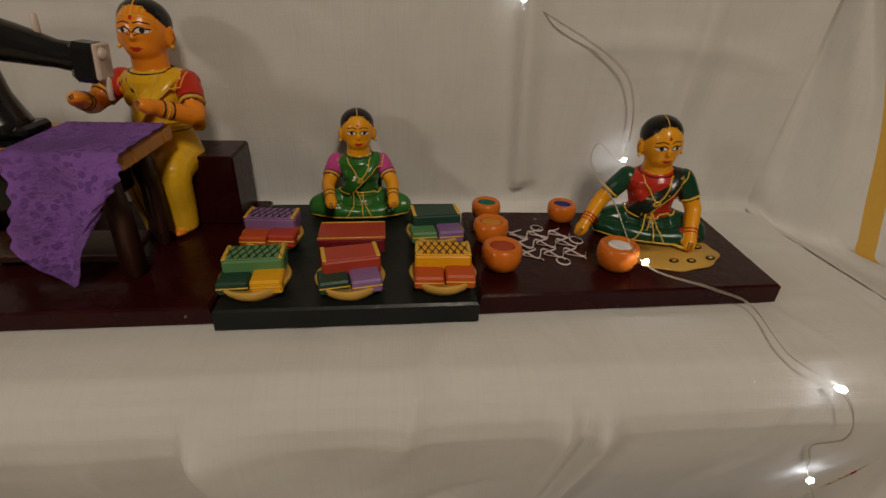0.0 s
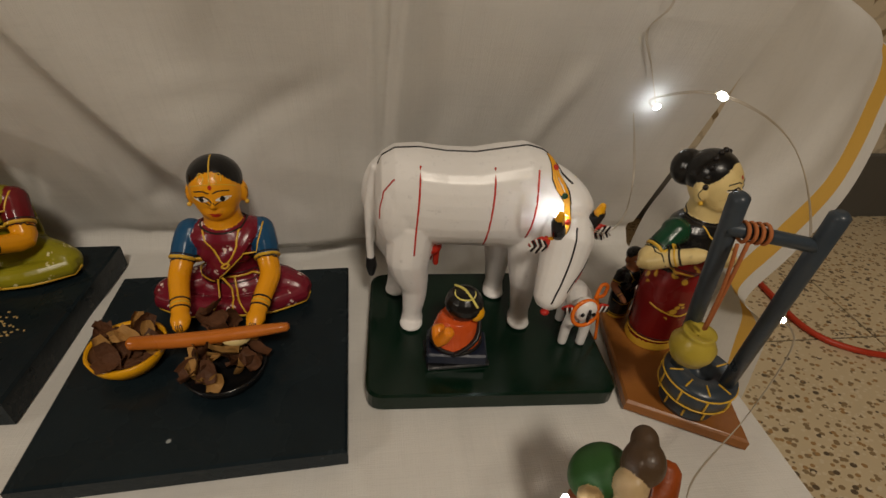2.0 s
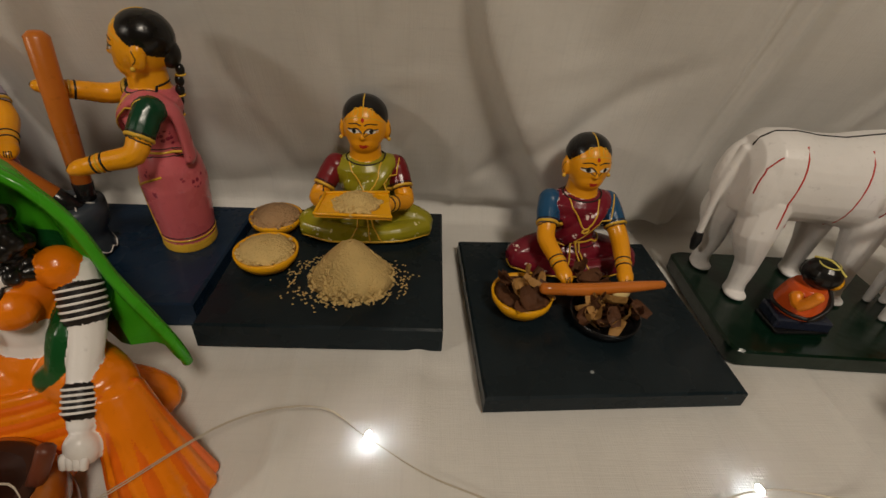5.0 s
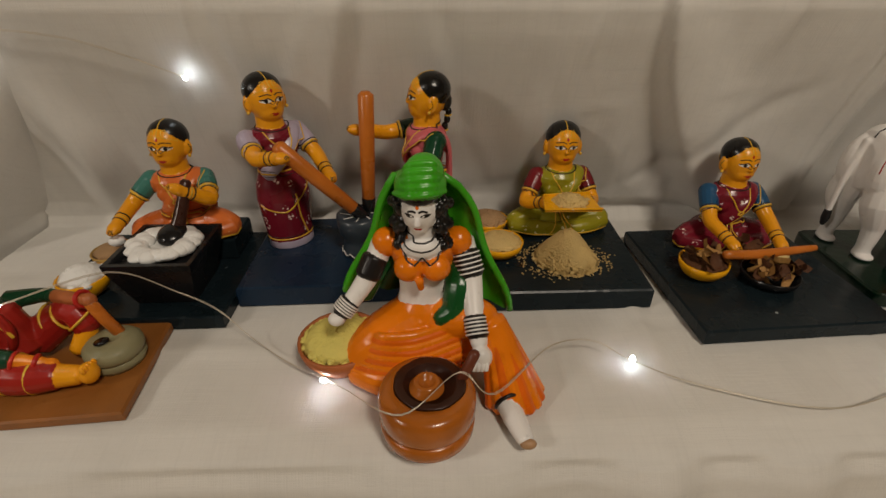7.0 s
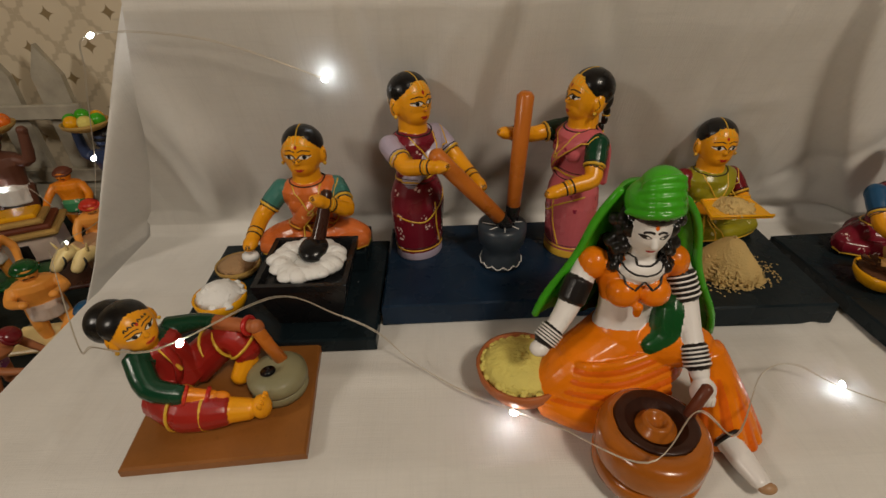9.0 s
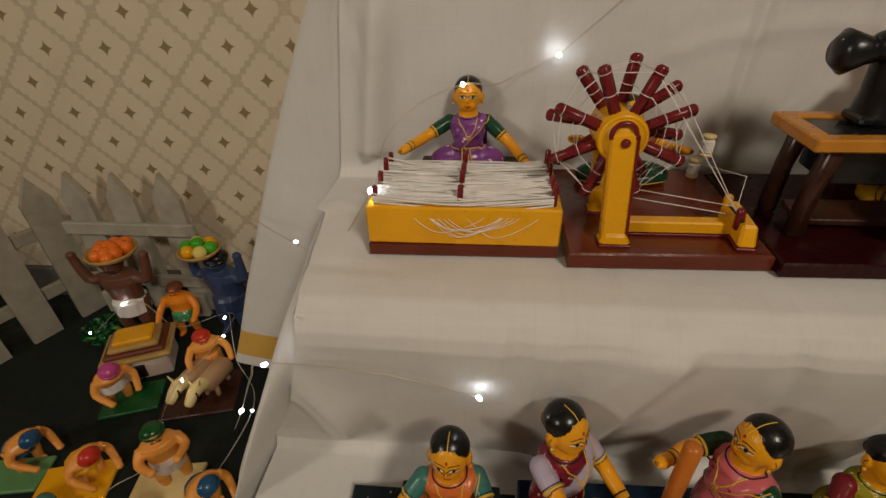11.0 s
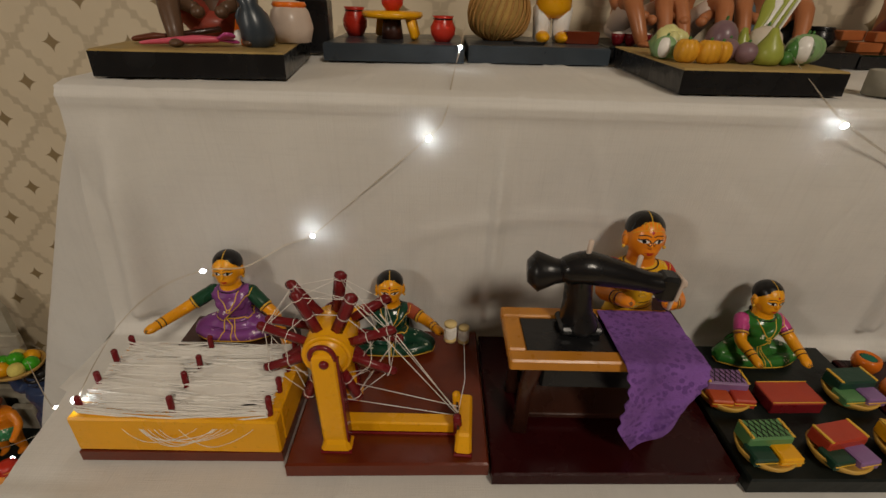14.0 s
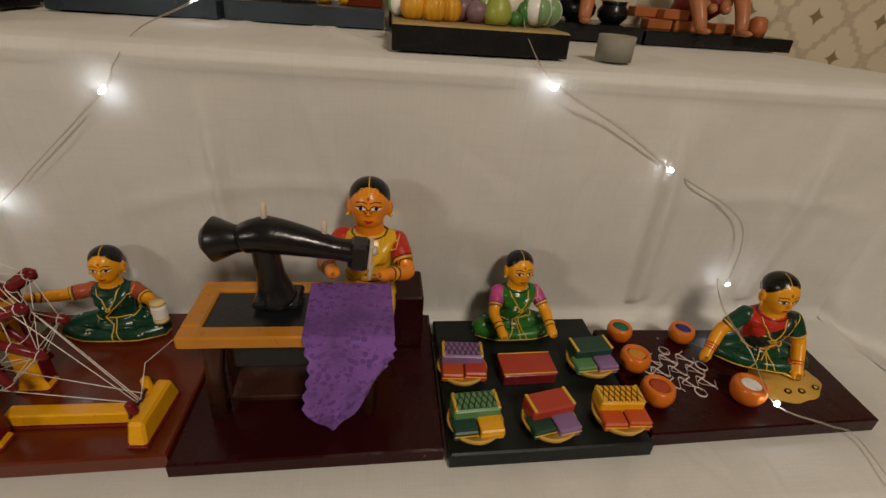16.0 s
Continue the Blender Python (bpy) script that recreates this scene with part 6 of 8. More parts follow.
            back.append((x, y + 0.0022, z))
    w, n = cols + 1, len(front)
    vs = front + back
    cells = [(r, c) for r in range(rows) for c in range(cols)]
    bright = lambda r, c: c < 3 or c > cols - 4 or r < 9 or (c // 3) % 3 == 0
    for mat_, rule in ((G1, True), (G2, False)):
        s.add(vs, [(r * w + c, r * w + c + 1, (r + 1) * w + c + 1, (r + 1) * w + c) for r, c in cells if bright(r, c) == rule], mat_)
    rim = [(n + r * w + c, n + (r + 1) * w + c, n + (r + 1) * w + c + 1, n + r * w + c + 1) for r, c in cells]
    rim += [(r * w, (r + 1) * w, n + (r + 1) * w, n + r * w) for r in range(rows)] + [(r * w + cols, n + r * w + cols, n + (r + 1) * w + cols, (r + 1) * w + cols) for r in range(rows)]
    rim += [(c, n + c, n + c + 1, c + 1) for c in range(cols)] + [(rows * w + c, rows * w + c + 1, n + rows * w + c + 1, n + rows * w + c) for c in range(cols)]
    s.add(vs, rim, G1)
    for side in (0, cols):
        s.tube([front[r * w + side] for r in range(0, rows + 1, 2)], 0.0027, G1, seg=8)
    # painted face, necklaces and bangle stripes
    at = lambda x, y, z: H @ Vector((x, y, z))
    for sx in (-1, 1):
        s.stroke(tree, [at(sx * 0.06, -0.6, 0.685), at(sx * 0.17, -0.6, 0.712), at(sx * 0.31, -0.5, 0.655)], 0.024 * k, INK)
        s.patch(tree, H, almond(sx * 0.155, 0.555, 0.10, 0.045), INK)
        s.patch(tree, H, almond(sx * 0.115, 0.552, 0.03, 0.020), WHITE, 0.00024)
    s.patch(tree, H, [(-0.09, 0.255), (-0.04, 0.268), (0.0, 0.258), (0.04, 0.268), (0.09, 0.255), (0.04, 0.215), (-0.04, 0.215)], LIP)
    s.patch(tree, H, almond(0.0, 0.73, 0.035, 0.045), ORANGE)
    turn = [j * math.pi / 8 for j in range(17)]
    for rr, z, dip in ((0.011, 0.1205, 0.002), (0.0135, 0.1165, 0.006), (0.0150, 0.1120, 0.009)):
        s.stroke(tree, [(cx + rr * math.cos(a), cy - 0.004 + rr * 1.3 * math.sin(a), z + dip * math.sin(a) * 0.9) for a in turn if math.sin(a) < 0.45], 0.00075, INK, fine=2)
    for c0, c1, r0 in (((cx + 0.0300, cy + 0.001, 0.0985), (cx + 0.0337, cy - 0.007, 0.0850), 0.0093), ((cx + 0.0353, cy - 0.027, 0.0630), (cx + 0.0368, cy - 0.036, 0.0540), 0.0077), ((cx - 0.0500, cy - 0.018, 0.0715), (cx - 0.0560, cy - 0.022, 0.0655), 0.0074)):
        d = (Vector(c1) - Vector(c0)).normalized()
        for j in range(5):
            s.ring(tuple(Vector(c0).lerp(Vector(c1), 0.08 + 0.2 * j)), r0, 0.00065, Wt, rot=turn_to(d), seg=18)
    s.ring((cx + 0.0575, cy - 0.056, 0.0115), 0.0088, 0.0014, INK, rot=turn_to((0.3, -0.8, -0.2)), seg=16)
    s.ell((cx + 0.0670, cy - 0.0855, 0.0058), (0.0055, 0.0035, 0.0035), CLAY_SKIN)
    for j in range(4):
        s.tube([(cx + 0.0335 + 0.0028 * j, cy - 0.0505, 0.0445 - 0.0005 * j), (cx + 0.0330 + 0.0028 * j, cy - 0.0522, 0.0385)], 0.0019, Wt, seg=7)
    return s


veil_lady().make("lady_figurine", label="glazed lady figurine with green veil and orange skirt", category="figurine")
t = Thing("hand_mill", (-0.225, -0.075, 0.001), "orange-brown round hand mill with raised hub", "mill")
s = Shape()
c = (-0.225, -0.0745, 0.003)
GLAZE = paint("orange_clay_glaze", (0.40, 0.115, 0.012), 0.22, wear=0.5, coat=0.5)
s.lathe([(0.0005, 0), (0.029, 0), (0.0312, 0.003), (0.0316, 0.010), (0.0304, 0.0125), (0.0285, 0.0132)], c, GLAZE, seg=44)
t.part("lower_stone", s)
s = Shape()
s.lathe([(0.0285, 0.0136), (0.0305, 0.0150), (0.0318, 0.018), (0.0318, 0.030), (0.0298, 0.0345), (0.026, 0.0360), (0.020, 0.0356), (0.015, 0.0335), (0.0005, 0.0330)], c, GLAZE, seg=44)
t.part("upper_stone", s)
s = Shape()
# near-black dished disc stands in for the hollow round the hub
s.lathe([(0.0235, 0.0360), (0.0222, 0.0372), (0.014, 0.0352), (0.0005, 0.0350)], (c[0] + 0.002, c[1] + 0.004, c[2]), paint("dark_hollow_clay", (0.035, 0.011, 0.006), 0.4), seg=30, wob=0.03)
s.lathe([(0.0115, 0.034), (0.0112, 0.0375), (0.0090, 0.0385), (0.0086, 0.0415), (0.0070, 0.0425), (0.0052, 0.0420), (0.0045, 0.0390), (0.0005, 0.0385)], c, GLAZE, seg=28)
t.part("hub", s, "raised ring hub in a dark hollow")
s = Shape()
s.tube([(-0.203, -0.067, 0.036), (-0.1975, -0.064, 0.047), (-0.1935, -0.062, 0.056)], 0.0036, CLAY_DARK, seg=10)
t.part("handle", s, "dark upright handle")
bowl(-0.291, -0.012, 0.002, 0.0320, 0.025, CLAY, "round clay pot heaped with yellow crumbs", CRUMB, 0.011, "pot", 260, 0.0026)


# seated clay woman in a dark orange sari
def clay_woman():
    s = Shape()
    robe = paint("burnt_orange_clay", (0.27, 0.052, 0.006), 0.45, wear=0.8, coat=0.03, grain=50, relief=0.8)
    dark_body = paint("dark_brown_clay", (0.075, 0.016, 0.006), 0.5, wear=0.6, coat=0.05, grain=50, relief=0.8)
    tan = paint("sandy_clay", (0.40, 0.26, 0.12), 0.5, wear=0.3, coat=0.1)
    s.ell((0.309, -0.034, 0.020), (0.036, 0.026, 0.022), robe, seg=24, rings=14)
    for a, k, f in (((0.290, -0.036, 0.022), (0.266, -0.062, 0.020), (0.290, -0.086, 0.012)), ((0.330, -0.038, 0.024), (0.352, -0.064, 0.020), (0.322, -0.088, 0.012))):
        s.tube([a, k, f], [0.019, 0.0155, 0.011], robe, seg=18, fine=6)
        for j in range(4):
            g = 0.25 + 0.16 * j
            c = Vector(a).lerp(Vector(k), g)
            s.ring((c.x, c.y, c.z), 0.0200 - 0.0012 * j, 0.0014, robe, rot=turn_to(Vector(k) - Vector(a)), seg=18)
    s.tube([(0.309, -0.036, 0.026), (0.306, -0.040, 0.050), (0.300, -0.044, 0.072)], [0.026, 0.0245, 0.018], dark_body, seg=22, fine=4, flat=0.8)
    # dark brown ellipsoid fills the lap between the legs
    s.ell((0.309, -0.070, 0.014), (0.026, 0.020, 0.014), dark_body, seg=22, rings=14)
    for j in range(3):
        s.tube([(0.286, -0.058, 0.030 + 0.009 * j), (0.304, -0.064, 0.025 + 0.009 * j), (0.322, -0.060, 0.032 + 0.009 * j)], 0.0017, dark_body, seg=8, fine=4)
    s.ell((0.2800, -0.038, 0.0735), (0.0210, 0.0175, 0.0120), paint("moss_green_cloth", (0.018, 0.075, 0.014), 0.5, wear=0.5), rot=(8, -22, 0), seg=22, rings=14)
    s.tube([(0.322, -0.044, 0.082), (0.316, -0.054, 0.074), (0.304, -0.060, 0.067), (0.293, -0.061, 0.063)], [0.0095, 0.0095, 0.0085, 0.005], robe, seg=16, fine=5, flat=0.7)
    for arm, hd in ((((0.267, -0.052, 0.076), (0.2665, -0.061, 0.056), (0.272, -0.070, 0.040)), (0.288, -0.080, 0.024)), (((0.321, -0.050, 0.072), (0.323, -0.060, 0.054), (0.316, -0.070, 0.040)), (0.303, -0.081, 0.024))):
        s.tube(list(arm) + [hd], [0.0082, 0.0072, 0.0064, 0.0058], tan, seg=14, fine=5)
        d = Vector(hd) - Vector(arm[2])
        for k in range(3):
            c = Vector(arm[2]) + d * (0.25 + 0.13 * k)
            s.ring((c.x, c.y, c.z), 0.0070, 0.0015, INK, rot=turn_to(d), seg=14)
        s.ell((hd[0], hd[1] - 0.002, hd[2] - 0.002), (0.0072, 0.0085, 0.0058), tan, rot=(20, 0, 0))
        for j in range(4):
            s.ell((hd[0] - 0.0048 + 0.0032 * j, hd[1] - 0.009, hd[2] - 0.0058), (0.0017, 0.0045, 0.0017), tan, rot=(25, 0, 0), seg=7, rings=5)
    cream = paint("cream_clay", (0.50, 0.36, 0.19), 0.5, wear=0.2)
    s.ell((0.2905, -0.0535, 0.0840), (0.0105, 0.0100, 0.0115), cream, rot=(0, -24, 0), seg=22, rings=14)
    s.ell((0.2815, -0.0580, 0.0790), (0.0035, 0.003, 0.0035), cream, seg=10, rings=8)
    for x, y, z in ((0.2880, -0.0628, 0.0850), (0.2965, -0.0612, 0.0830)):
        s.ell((x - 0.0004, y - 0.0009, z - 0.0003), (0.0013, 0.0008, 0.0014), INK, seg=8, rings=6)
    s.ell((0.3020, -0.0370, 0.0990), (0.0085, 0.0085, 0.0080), paint("brown_bun_clay", (0.07, 0.04, 0.02), 0.6, grain=60, relief=1.0), seg=16, rings=10)
    s.ell((0.2985, -0.0465, 0.0935), (0.0130, 0.0125, 0.0120), paint("brown_hair_clay", (0.07, 0.04, 0.02), 0.5, grain=60, relief=1.0), rot=(0, -20, 0), seg=24, rings=16)
    s.v = [(0.303 + (x - 0.308) * 0.66, -0.052 + (y + 0.052) * 0.74, z * 0.88) for x, y, z in s.v]
    return s


clay_woman().carved(0.0008, 4, 0.0016)[0].make("clay_figurine", label="seated clay figurine in orange and green, head bowed", category="figurine")


# ---- second step: loom, wheel, sewing machine, cloth baskets, chalk pattern ----
t = Thing("toy_loom", (-0.455, 0.29, 0.274), "yellow toy loom box with brown base and white threads", "loom")
s = Shape()
s.slab([(-0.5335, 0.229), (-0.3765, 0.231), (-0.3765, 0.318), (-0.5335, 0.316)], 0.274, 0.2845, RED_BOARD, 0.0008)
t.part("base", s, "red-brown painted base")
for (x0, x1, y0, y1) in ((-0.5335, -0.3765, 0.230, 0.2425), (-0.5335, -0.3765, 0.304, 0.316), (-0.5335, -0.5215, 0.2427, 0.3038), (-0.3885, -0.3765, 0.2427, 0.3038)):
    s = Shape()
    s.box(((x0 + x1) / 2, (y0 + y1) / 2, 0.3015), (x1 - x0, y1 - y0, 0.034), YELLOW, bev=0.0015)
    t.part("box_side", s, "thick yellow painted side")
s = Shape()
s.box((-0.455, 0.273, 0.2865), (0.1326, 0.061, 0.0035), BLACK, bev=0.0005)
t.part("box_bottom", s, "black inner bottom")
PEGS = [(x, y) for x in (-0.527, -0.458, -0.384) for y in (0.238, 0.262, 0.286, 0.309)]
for n, (x, y) in enumerate(PEGS):
    s = Shape()
    s.tube([(x, y, 0.300), (x + 0.0015, y, 0.3325 + 0.002 * (n % 3))], 0.0024, MAROON, seg=8)
    t.part("peg", s)
s = Shape()
q = random.Random(31)
for k in range(230):
    row = q.choice((0.238, 0.250, 0.262, 0.274, 0.286, 0.298, 0.309))
    y0, y1 = row + q.gauss(0, 0.006), row + q.gauss(0, 0.006)
    y0, y1 = min(max(y0, 0.234), 0.312), min(max(y1, 0.234), 0.312)
    z = 0.3235 + q.gauss(0, 0.0018)
    sag = q.uniform(0.0, 0.007)
    a, b = (-0.527, -0.384) if q.random() < 0.7 else q.choice(((-0.527, -0.458), (-0.458, -0.384)))
    s.tube([(a, y0, z), ((a + b) / 2 + q.uniform(-0.02, 0.02), (y0 + y1) / 2 + q.gauss(0, 0.003), z - sag), (b, y1, z)], q.choice((0.0004, 0.0006, 0.0009)), THREAD, seg=4, fine=4)
for k in range(9):
    x0 = q.uniform(-0.49, -0.44)
    s.tube([(x0 - 0.02, 0.240, 0.3225), (x0, 0.2285, 0.306), (x0 + 0.02, 0.2275, 0.297 + q.uniform(-0.004, 0.004)), (x0 + 0.05, 0.229, 0.309), (x0 + 0.062, 0.240, 0.322)], 0.00026, THREAD, seg=4, fine=5)
t.part("threads", s, "loose white cotton threads", kind="stuff")
s = Shape()
for cx, w in ((-0.494, 0.031), (-0.428, 0.034)):
    s.ell((cx, 0.268, 0.3205), (w, 0.030, 0.0040), THREAD)
t.part("cotton_layer", s, "flat layer of white cotton")
s = Shape()
s.box((-0.4545, 0.355, 0.287), (0.105, 0.062, 0.026), DARK_WOOD, bev=0.0015)
s.make("bench", label="low dark brown block seat behind a loom", category="bench")


def spool(x, y, z, label="small spool of white thread"):
    t = Thing("thread_spool", (x, y, z), label, "spool", "spools")
    s = Shape()
    s.lathe([(0.0005, 0), (0.0058, 0), (0.0058, 0.002), (0.0035, 0.0032)], (x, y, z), CREAM, seg=16)
    s.lathe([(0.0035, 0.0150), (0.0056, 0.0165), (0.0056, 0.0185), (0.0005, 0.0188)], (x, y, z), CREAM, seg=16)
    t.part("core", s)
    s = Shape()
    s.lathe([(0.0046, 0.003), (0.0054, 0.0065), (0.0054, 0.0120), (0.0046, 0.0152)], (x, y, z), THREAD, seg=18)
    for k in range(6):
        s.ring((x, y, z + 0.0045 + 0.0017 * k), 0.0053, 0.0005, THREAD, seg=16)
    t.part("thread", s)


spool(-0.2290, 0.369, 0.287)
spool(-0.2450, 0.318, 0.330, "small spool of white thread held by a doll")
spool(-0.3860, 0.368, T2 + 0.001)

t = Thing("spinning_wheel", (-0.285, 0.26, 0.287), "yellow spinning wheel with maroon spokes and threads", "spinning wheel")
HUB = Vector((-0.3375, 0.2655, 0.3705))
for y in (0.238, 0.292):
    s = Shape()
    s.box((-0.3365, y + 0.003, 0.333), (0.0190, 0.0120, 0.088), YELLOW, rot=(-3, -3, 0), bev=0.0018)
    s.box((-0.3262, y + 0.003, 0.333), (0.0020, 0.0115, 0.086), MAROON, rot=(-3, -3, 0), bev=0.0006)
    s.box((-0.3335, y - 0.001, 0.2925), (0.0240, 0.0160, 0.0100), YELLOW, bev=0.0025, taper=0.8)
    s.box((-0.3335, y - 0.001, 0.2878), (0.0246, 0.0166, 0.0020), MAROON, bev=0.0006)
    s.ring((-0.3390, y + 0.001, 0.376), 0.0085, 0.0020, MAROON, rot=(90, 0, 0), start=-20, end=200, seg=16)
    t.part("post", s)
s = Shape()
s.tube([HUB + Vector((0, -0.0175, 0)), HUB + Vector((0, 0.0175, 0))], [0.0185, 0.0185], YELLOW, seg=24)
for dy in (-0.019, 0.019):
    s.ring(tuple(HUB + Vector((0, dy, 0))), 0.0165, 0.0022, YELLOW, rot=(90, 0, 0), seg=24)
t.part("hub", s)
s = Shape()
s.tube([HUB + Vector((0, -0.03, 0)), HUB + Vector((0, 0.028, 0))], 0.0035, MAROON, seg=10)
t.part("axle", s)
tips = []
for ring_n, dy in enumerate((-0.012, 0.012)):
    for k in range(8):
        a = radians(k * 45 + 22 + 14 * ring_n)
        d = Vector((math.cos(a), 0, math.sin(a)))
        s = Shape()
        p0, p1 = HUB + d * 0.016 + Vector((0, dy, 0)), HUB + d * 0.052 + Vector((0, dy, 0))
        s.tube([p0, p1], [0.0044, 0.0048], MAROON, seg=4, flat=0.62, up=(0, 1, 0))
        for f in (0.45, 0.9):
            s.ring(tuple(p0.lerp(p1, f)), 0.0043, 0.0003, THREAD, rot=turn_to(d), seg=8)
        t.part("spoke", s)
        tips.append((ring_n, k, HUB + d * 0.049 + Vector((0, dy, 0)), HUB + d * 0.034 + Vector((0, dy, 0))))
s = Shape()
for ring_n, k, p, p2 in tips:
    nxt = next(r for r in tips if r[0] == ring_n and r[1] == (k + 1) % 8)
    other = next(r for r in tips if r[0] == 1 - ring_n and r[1] == k)
    s.tube([p, nxt[2]], 0.0003, THREAD, seg=4)
    s.tube([p2, nxt[3]], 0.0003, THREAD, seg=4)
    s.tube([p, other[2]], 0.0003, THREAD, seg=4)
    s.tube([nxt[2], other[2]], 0.0003, THREAD, seg=4)
spin = Vector((-0.2385, 0.252, 0.309))
for k in range(6):
    a = radians(70 - 32 * k)
    p = HUB + Vector((0.049 * math.cos(a), -0.012 + 0.004 * k, 0.049 * math.sin(a)))
    if k < 3 or k > 4:
        s.tube([p, spin + Vector((0, 0.0015 * k - 0.003, 0.0005 * k))], 0.0004, THREAD, seg=4)
s.tube([HUB + Vector((0.005, -0.012, -0.049)), spin + Vector((0, 0, -0.003))], 0.0004, THREAD, seg=4)
s.tube([spin, (-0.2340, 0.262, 0.335), (-0.229, 0.369, 0.302)], 0.0003, THREAD, seg=4)
t.part("drive_thread", s, "white cotton threads round the wheel")
s = Shape()
s.box((-0.2845, 0.2545, 0.2945), (0.092, 0.0115, 0.0105), YELLOW, bev=0.0012)
s.box((-0.2845, 0.2485, 0.2885), (0.092, 0.0020, 0.0020), MAROON, bev=0.0004)
t.part("base_bar", s)
s = Shape()
s.box((-0.2330, 0.2535, 0.2985), (0.0135, 0.0520, 0.0180), YELLOW, rot=(0, 0, -4), bev=0.0020, taper=0.85)
s.box((-0.2330, 0.2535, 0.2885), (0.0142, 0.0526, 0.0024), MAROON, rot=(0, 0, -4), bev=0.0006)
t.part("foot", s)
for y in (0.242, 0.266):
    s = Shape()
    s.tube([(-0.2385, y, 0.300), (-0.2400, y, 0.316)], [0.0040, 0.0034], MAROON if y < 0.25 else YELLOW, seg=8)
    t.part("spindle_holder", s)
s = Shape()
s.tube([(-0.2390, 0.236, 0.309), (-0.2390, 0.272, 0.309)], 0.0012, DARK_WOOD, seg=8)
t.part("spindle", s)

# sewing table and machine
t = Thing("sewing_table", (-0.145, 0.275, 0.286), "toy sewing table with orange rim and dark legs", "table")
X0, X1, Y0, Y1, ZT = -0.203, -0.060, 0.245, 0.314, 0.371
for (x0, x1, y0, y1) in ((X0, X1, Y0, Y0 + 0.013), (X0, X1, Y1 - 0.013, Y1), (X0, X0 + 0.014, Y0 + 0.0132, Y1 - 0.0132), (X1 - 0.014, X1, Y0 + 0.0132, Y1 - 0.0132)):
    s = Shape()
    s.box(((x0 + x1) / 2, (y0 + y1) / 2, ZT - 0.005), (x1 - x0, y1 - y0, 0.010), paint("amber_wood", (0.50, 0.20, 0.02), 0.3, wear=0.3), bev=0.0014)
    t.part("rim_board", s)
s = Shape()
s.box(((X0 + X1) / 2, (Y0 + Y1) / 2, ZT - 0.0065), (X1 - X0 - 0.0285, Y1 - Y0 - 0.0268, 0.009), BLACK, bev=0.0006)
t.part("table_inset", s, "black painted inset")
for x in (X0 + 0.017, X1 - 0.017):
    for y in (Y0 + 0.012, Y1 - 0.012):
        s = Shape()
        s.tube([(x + (0.004 if x < -0.15 else -0.004), y, ZT - 0.010), (x, y, 0.330), (x - 0.001, y, 0.288)], [0.0080, 0.0070, 0.0078], DARK_WOOD, seg=4)
        t.part("leg", s)
s = Shape()
s.box(((X0 + X1) / 2, (Y0 + Y1) / 2 + 0.004, 0.345), (0.085, 0.045, 0.032), BLACK, bev=0.002)
t.part("drawer_box", s, "black box under the top")
s = Shape()
s.box(((X0 + X1) / 2, (Y0 + Y1) / 2, 0.296), (0.100, 0.030, 0.006), DARK_WOOD, rot=(8, 0, 0), bev=0.001)
t.part("treadle", s)
t = Thing("toy_sewing_machine", (-0.150, 0.288, ZT), "black toy sewing machine with silver pins", "sewing machine")
s = Shape()
s.box((-0.143, 0.288, ZT + 0.003), (0.034, 0.026, 0.007), BLACK, bev=0.002)
t.part("bed", s)
s = Shape()
s.tube([(-0.144, 0.288, ZT + 0.004), (-0.147, 0.288, ZT + 0.022), (-0.149, 0.288, ZT + 0.042), (-0.150, 0.288, ZT + 0.054)], [0.0190, 0.0135, 0.0125, 0.0140], BLACK, seg=16, fine=4, flat=0.75)
t.part("pillar", s)
s = Shape()
s.tube([(-0.162, 0.286, ZT + 0.053), (-0.146, 0.286, ZT + 0.056), (-0.122, 0.285, ZT + 0.052), (-0.100, 0.284, ZT + 0.047), (-0.088, 0.284, ZT + 0.045)], [0.0105, 0.0135, 0.0110, 0.0080, 0.0085], BLACK, seg=16, fine=4)
s.box((-0.0835, 0.284, ZT + 0.043), (0.0150, 0.0170, 0.0220), BLACK, rot=(0, 6, 0), bev=0.003)
t.part("arm", s)
s = Shape()
s.tube([(-0.158, 0.288, ZT + 0.052), (-0.168, 0.289, ZT + 0.051), (-0.182, 0.290, ZT + 0.050)], [0.0085, 0.0100, 0.0160], BLACK, seg=20)
t.part("hand_wheel", s, "flared black end wheel")
s = Shape()
s.box((-0.0755, 0.2830, ZT + 0.0435), (0.0030, 0.0150, 0.0200), PALE, rot=(0, 6, 0), bev=0.001)
s.ell((-0.0730, 0.2795, ZT + 0.0480), (0.0028, 0.0036, 0.0036), PALE, seg=10, rings=6)
s.tube([(-0.0760, 0.2830, ZT + 0.034), (-0.0765, 0.2830, ZT + 0.022)], [0.0022, 0.0014], PALE, seg=8)
t.part("needle_plate", s, "silver-white lumpy needle head")
for x, z in ((-0.147, 0.066), (-0.108, 0.054)):
    s = Shape()
    s.tube([(x, 0.286, ZT + z - 0.004), (x + 0.001, 0.286, ZT + z + 0.013)], 0.0019, PALE, seg=10)
    t.part("pin", s, "pale grey spool pin")

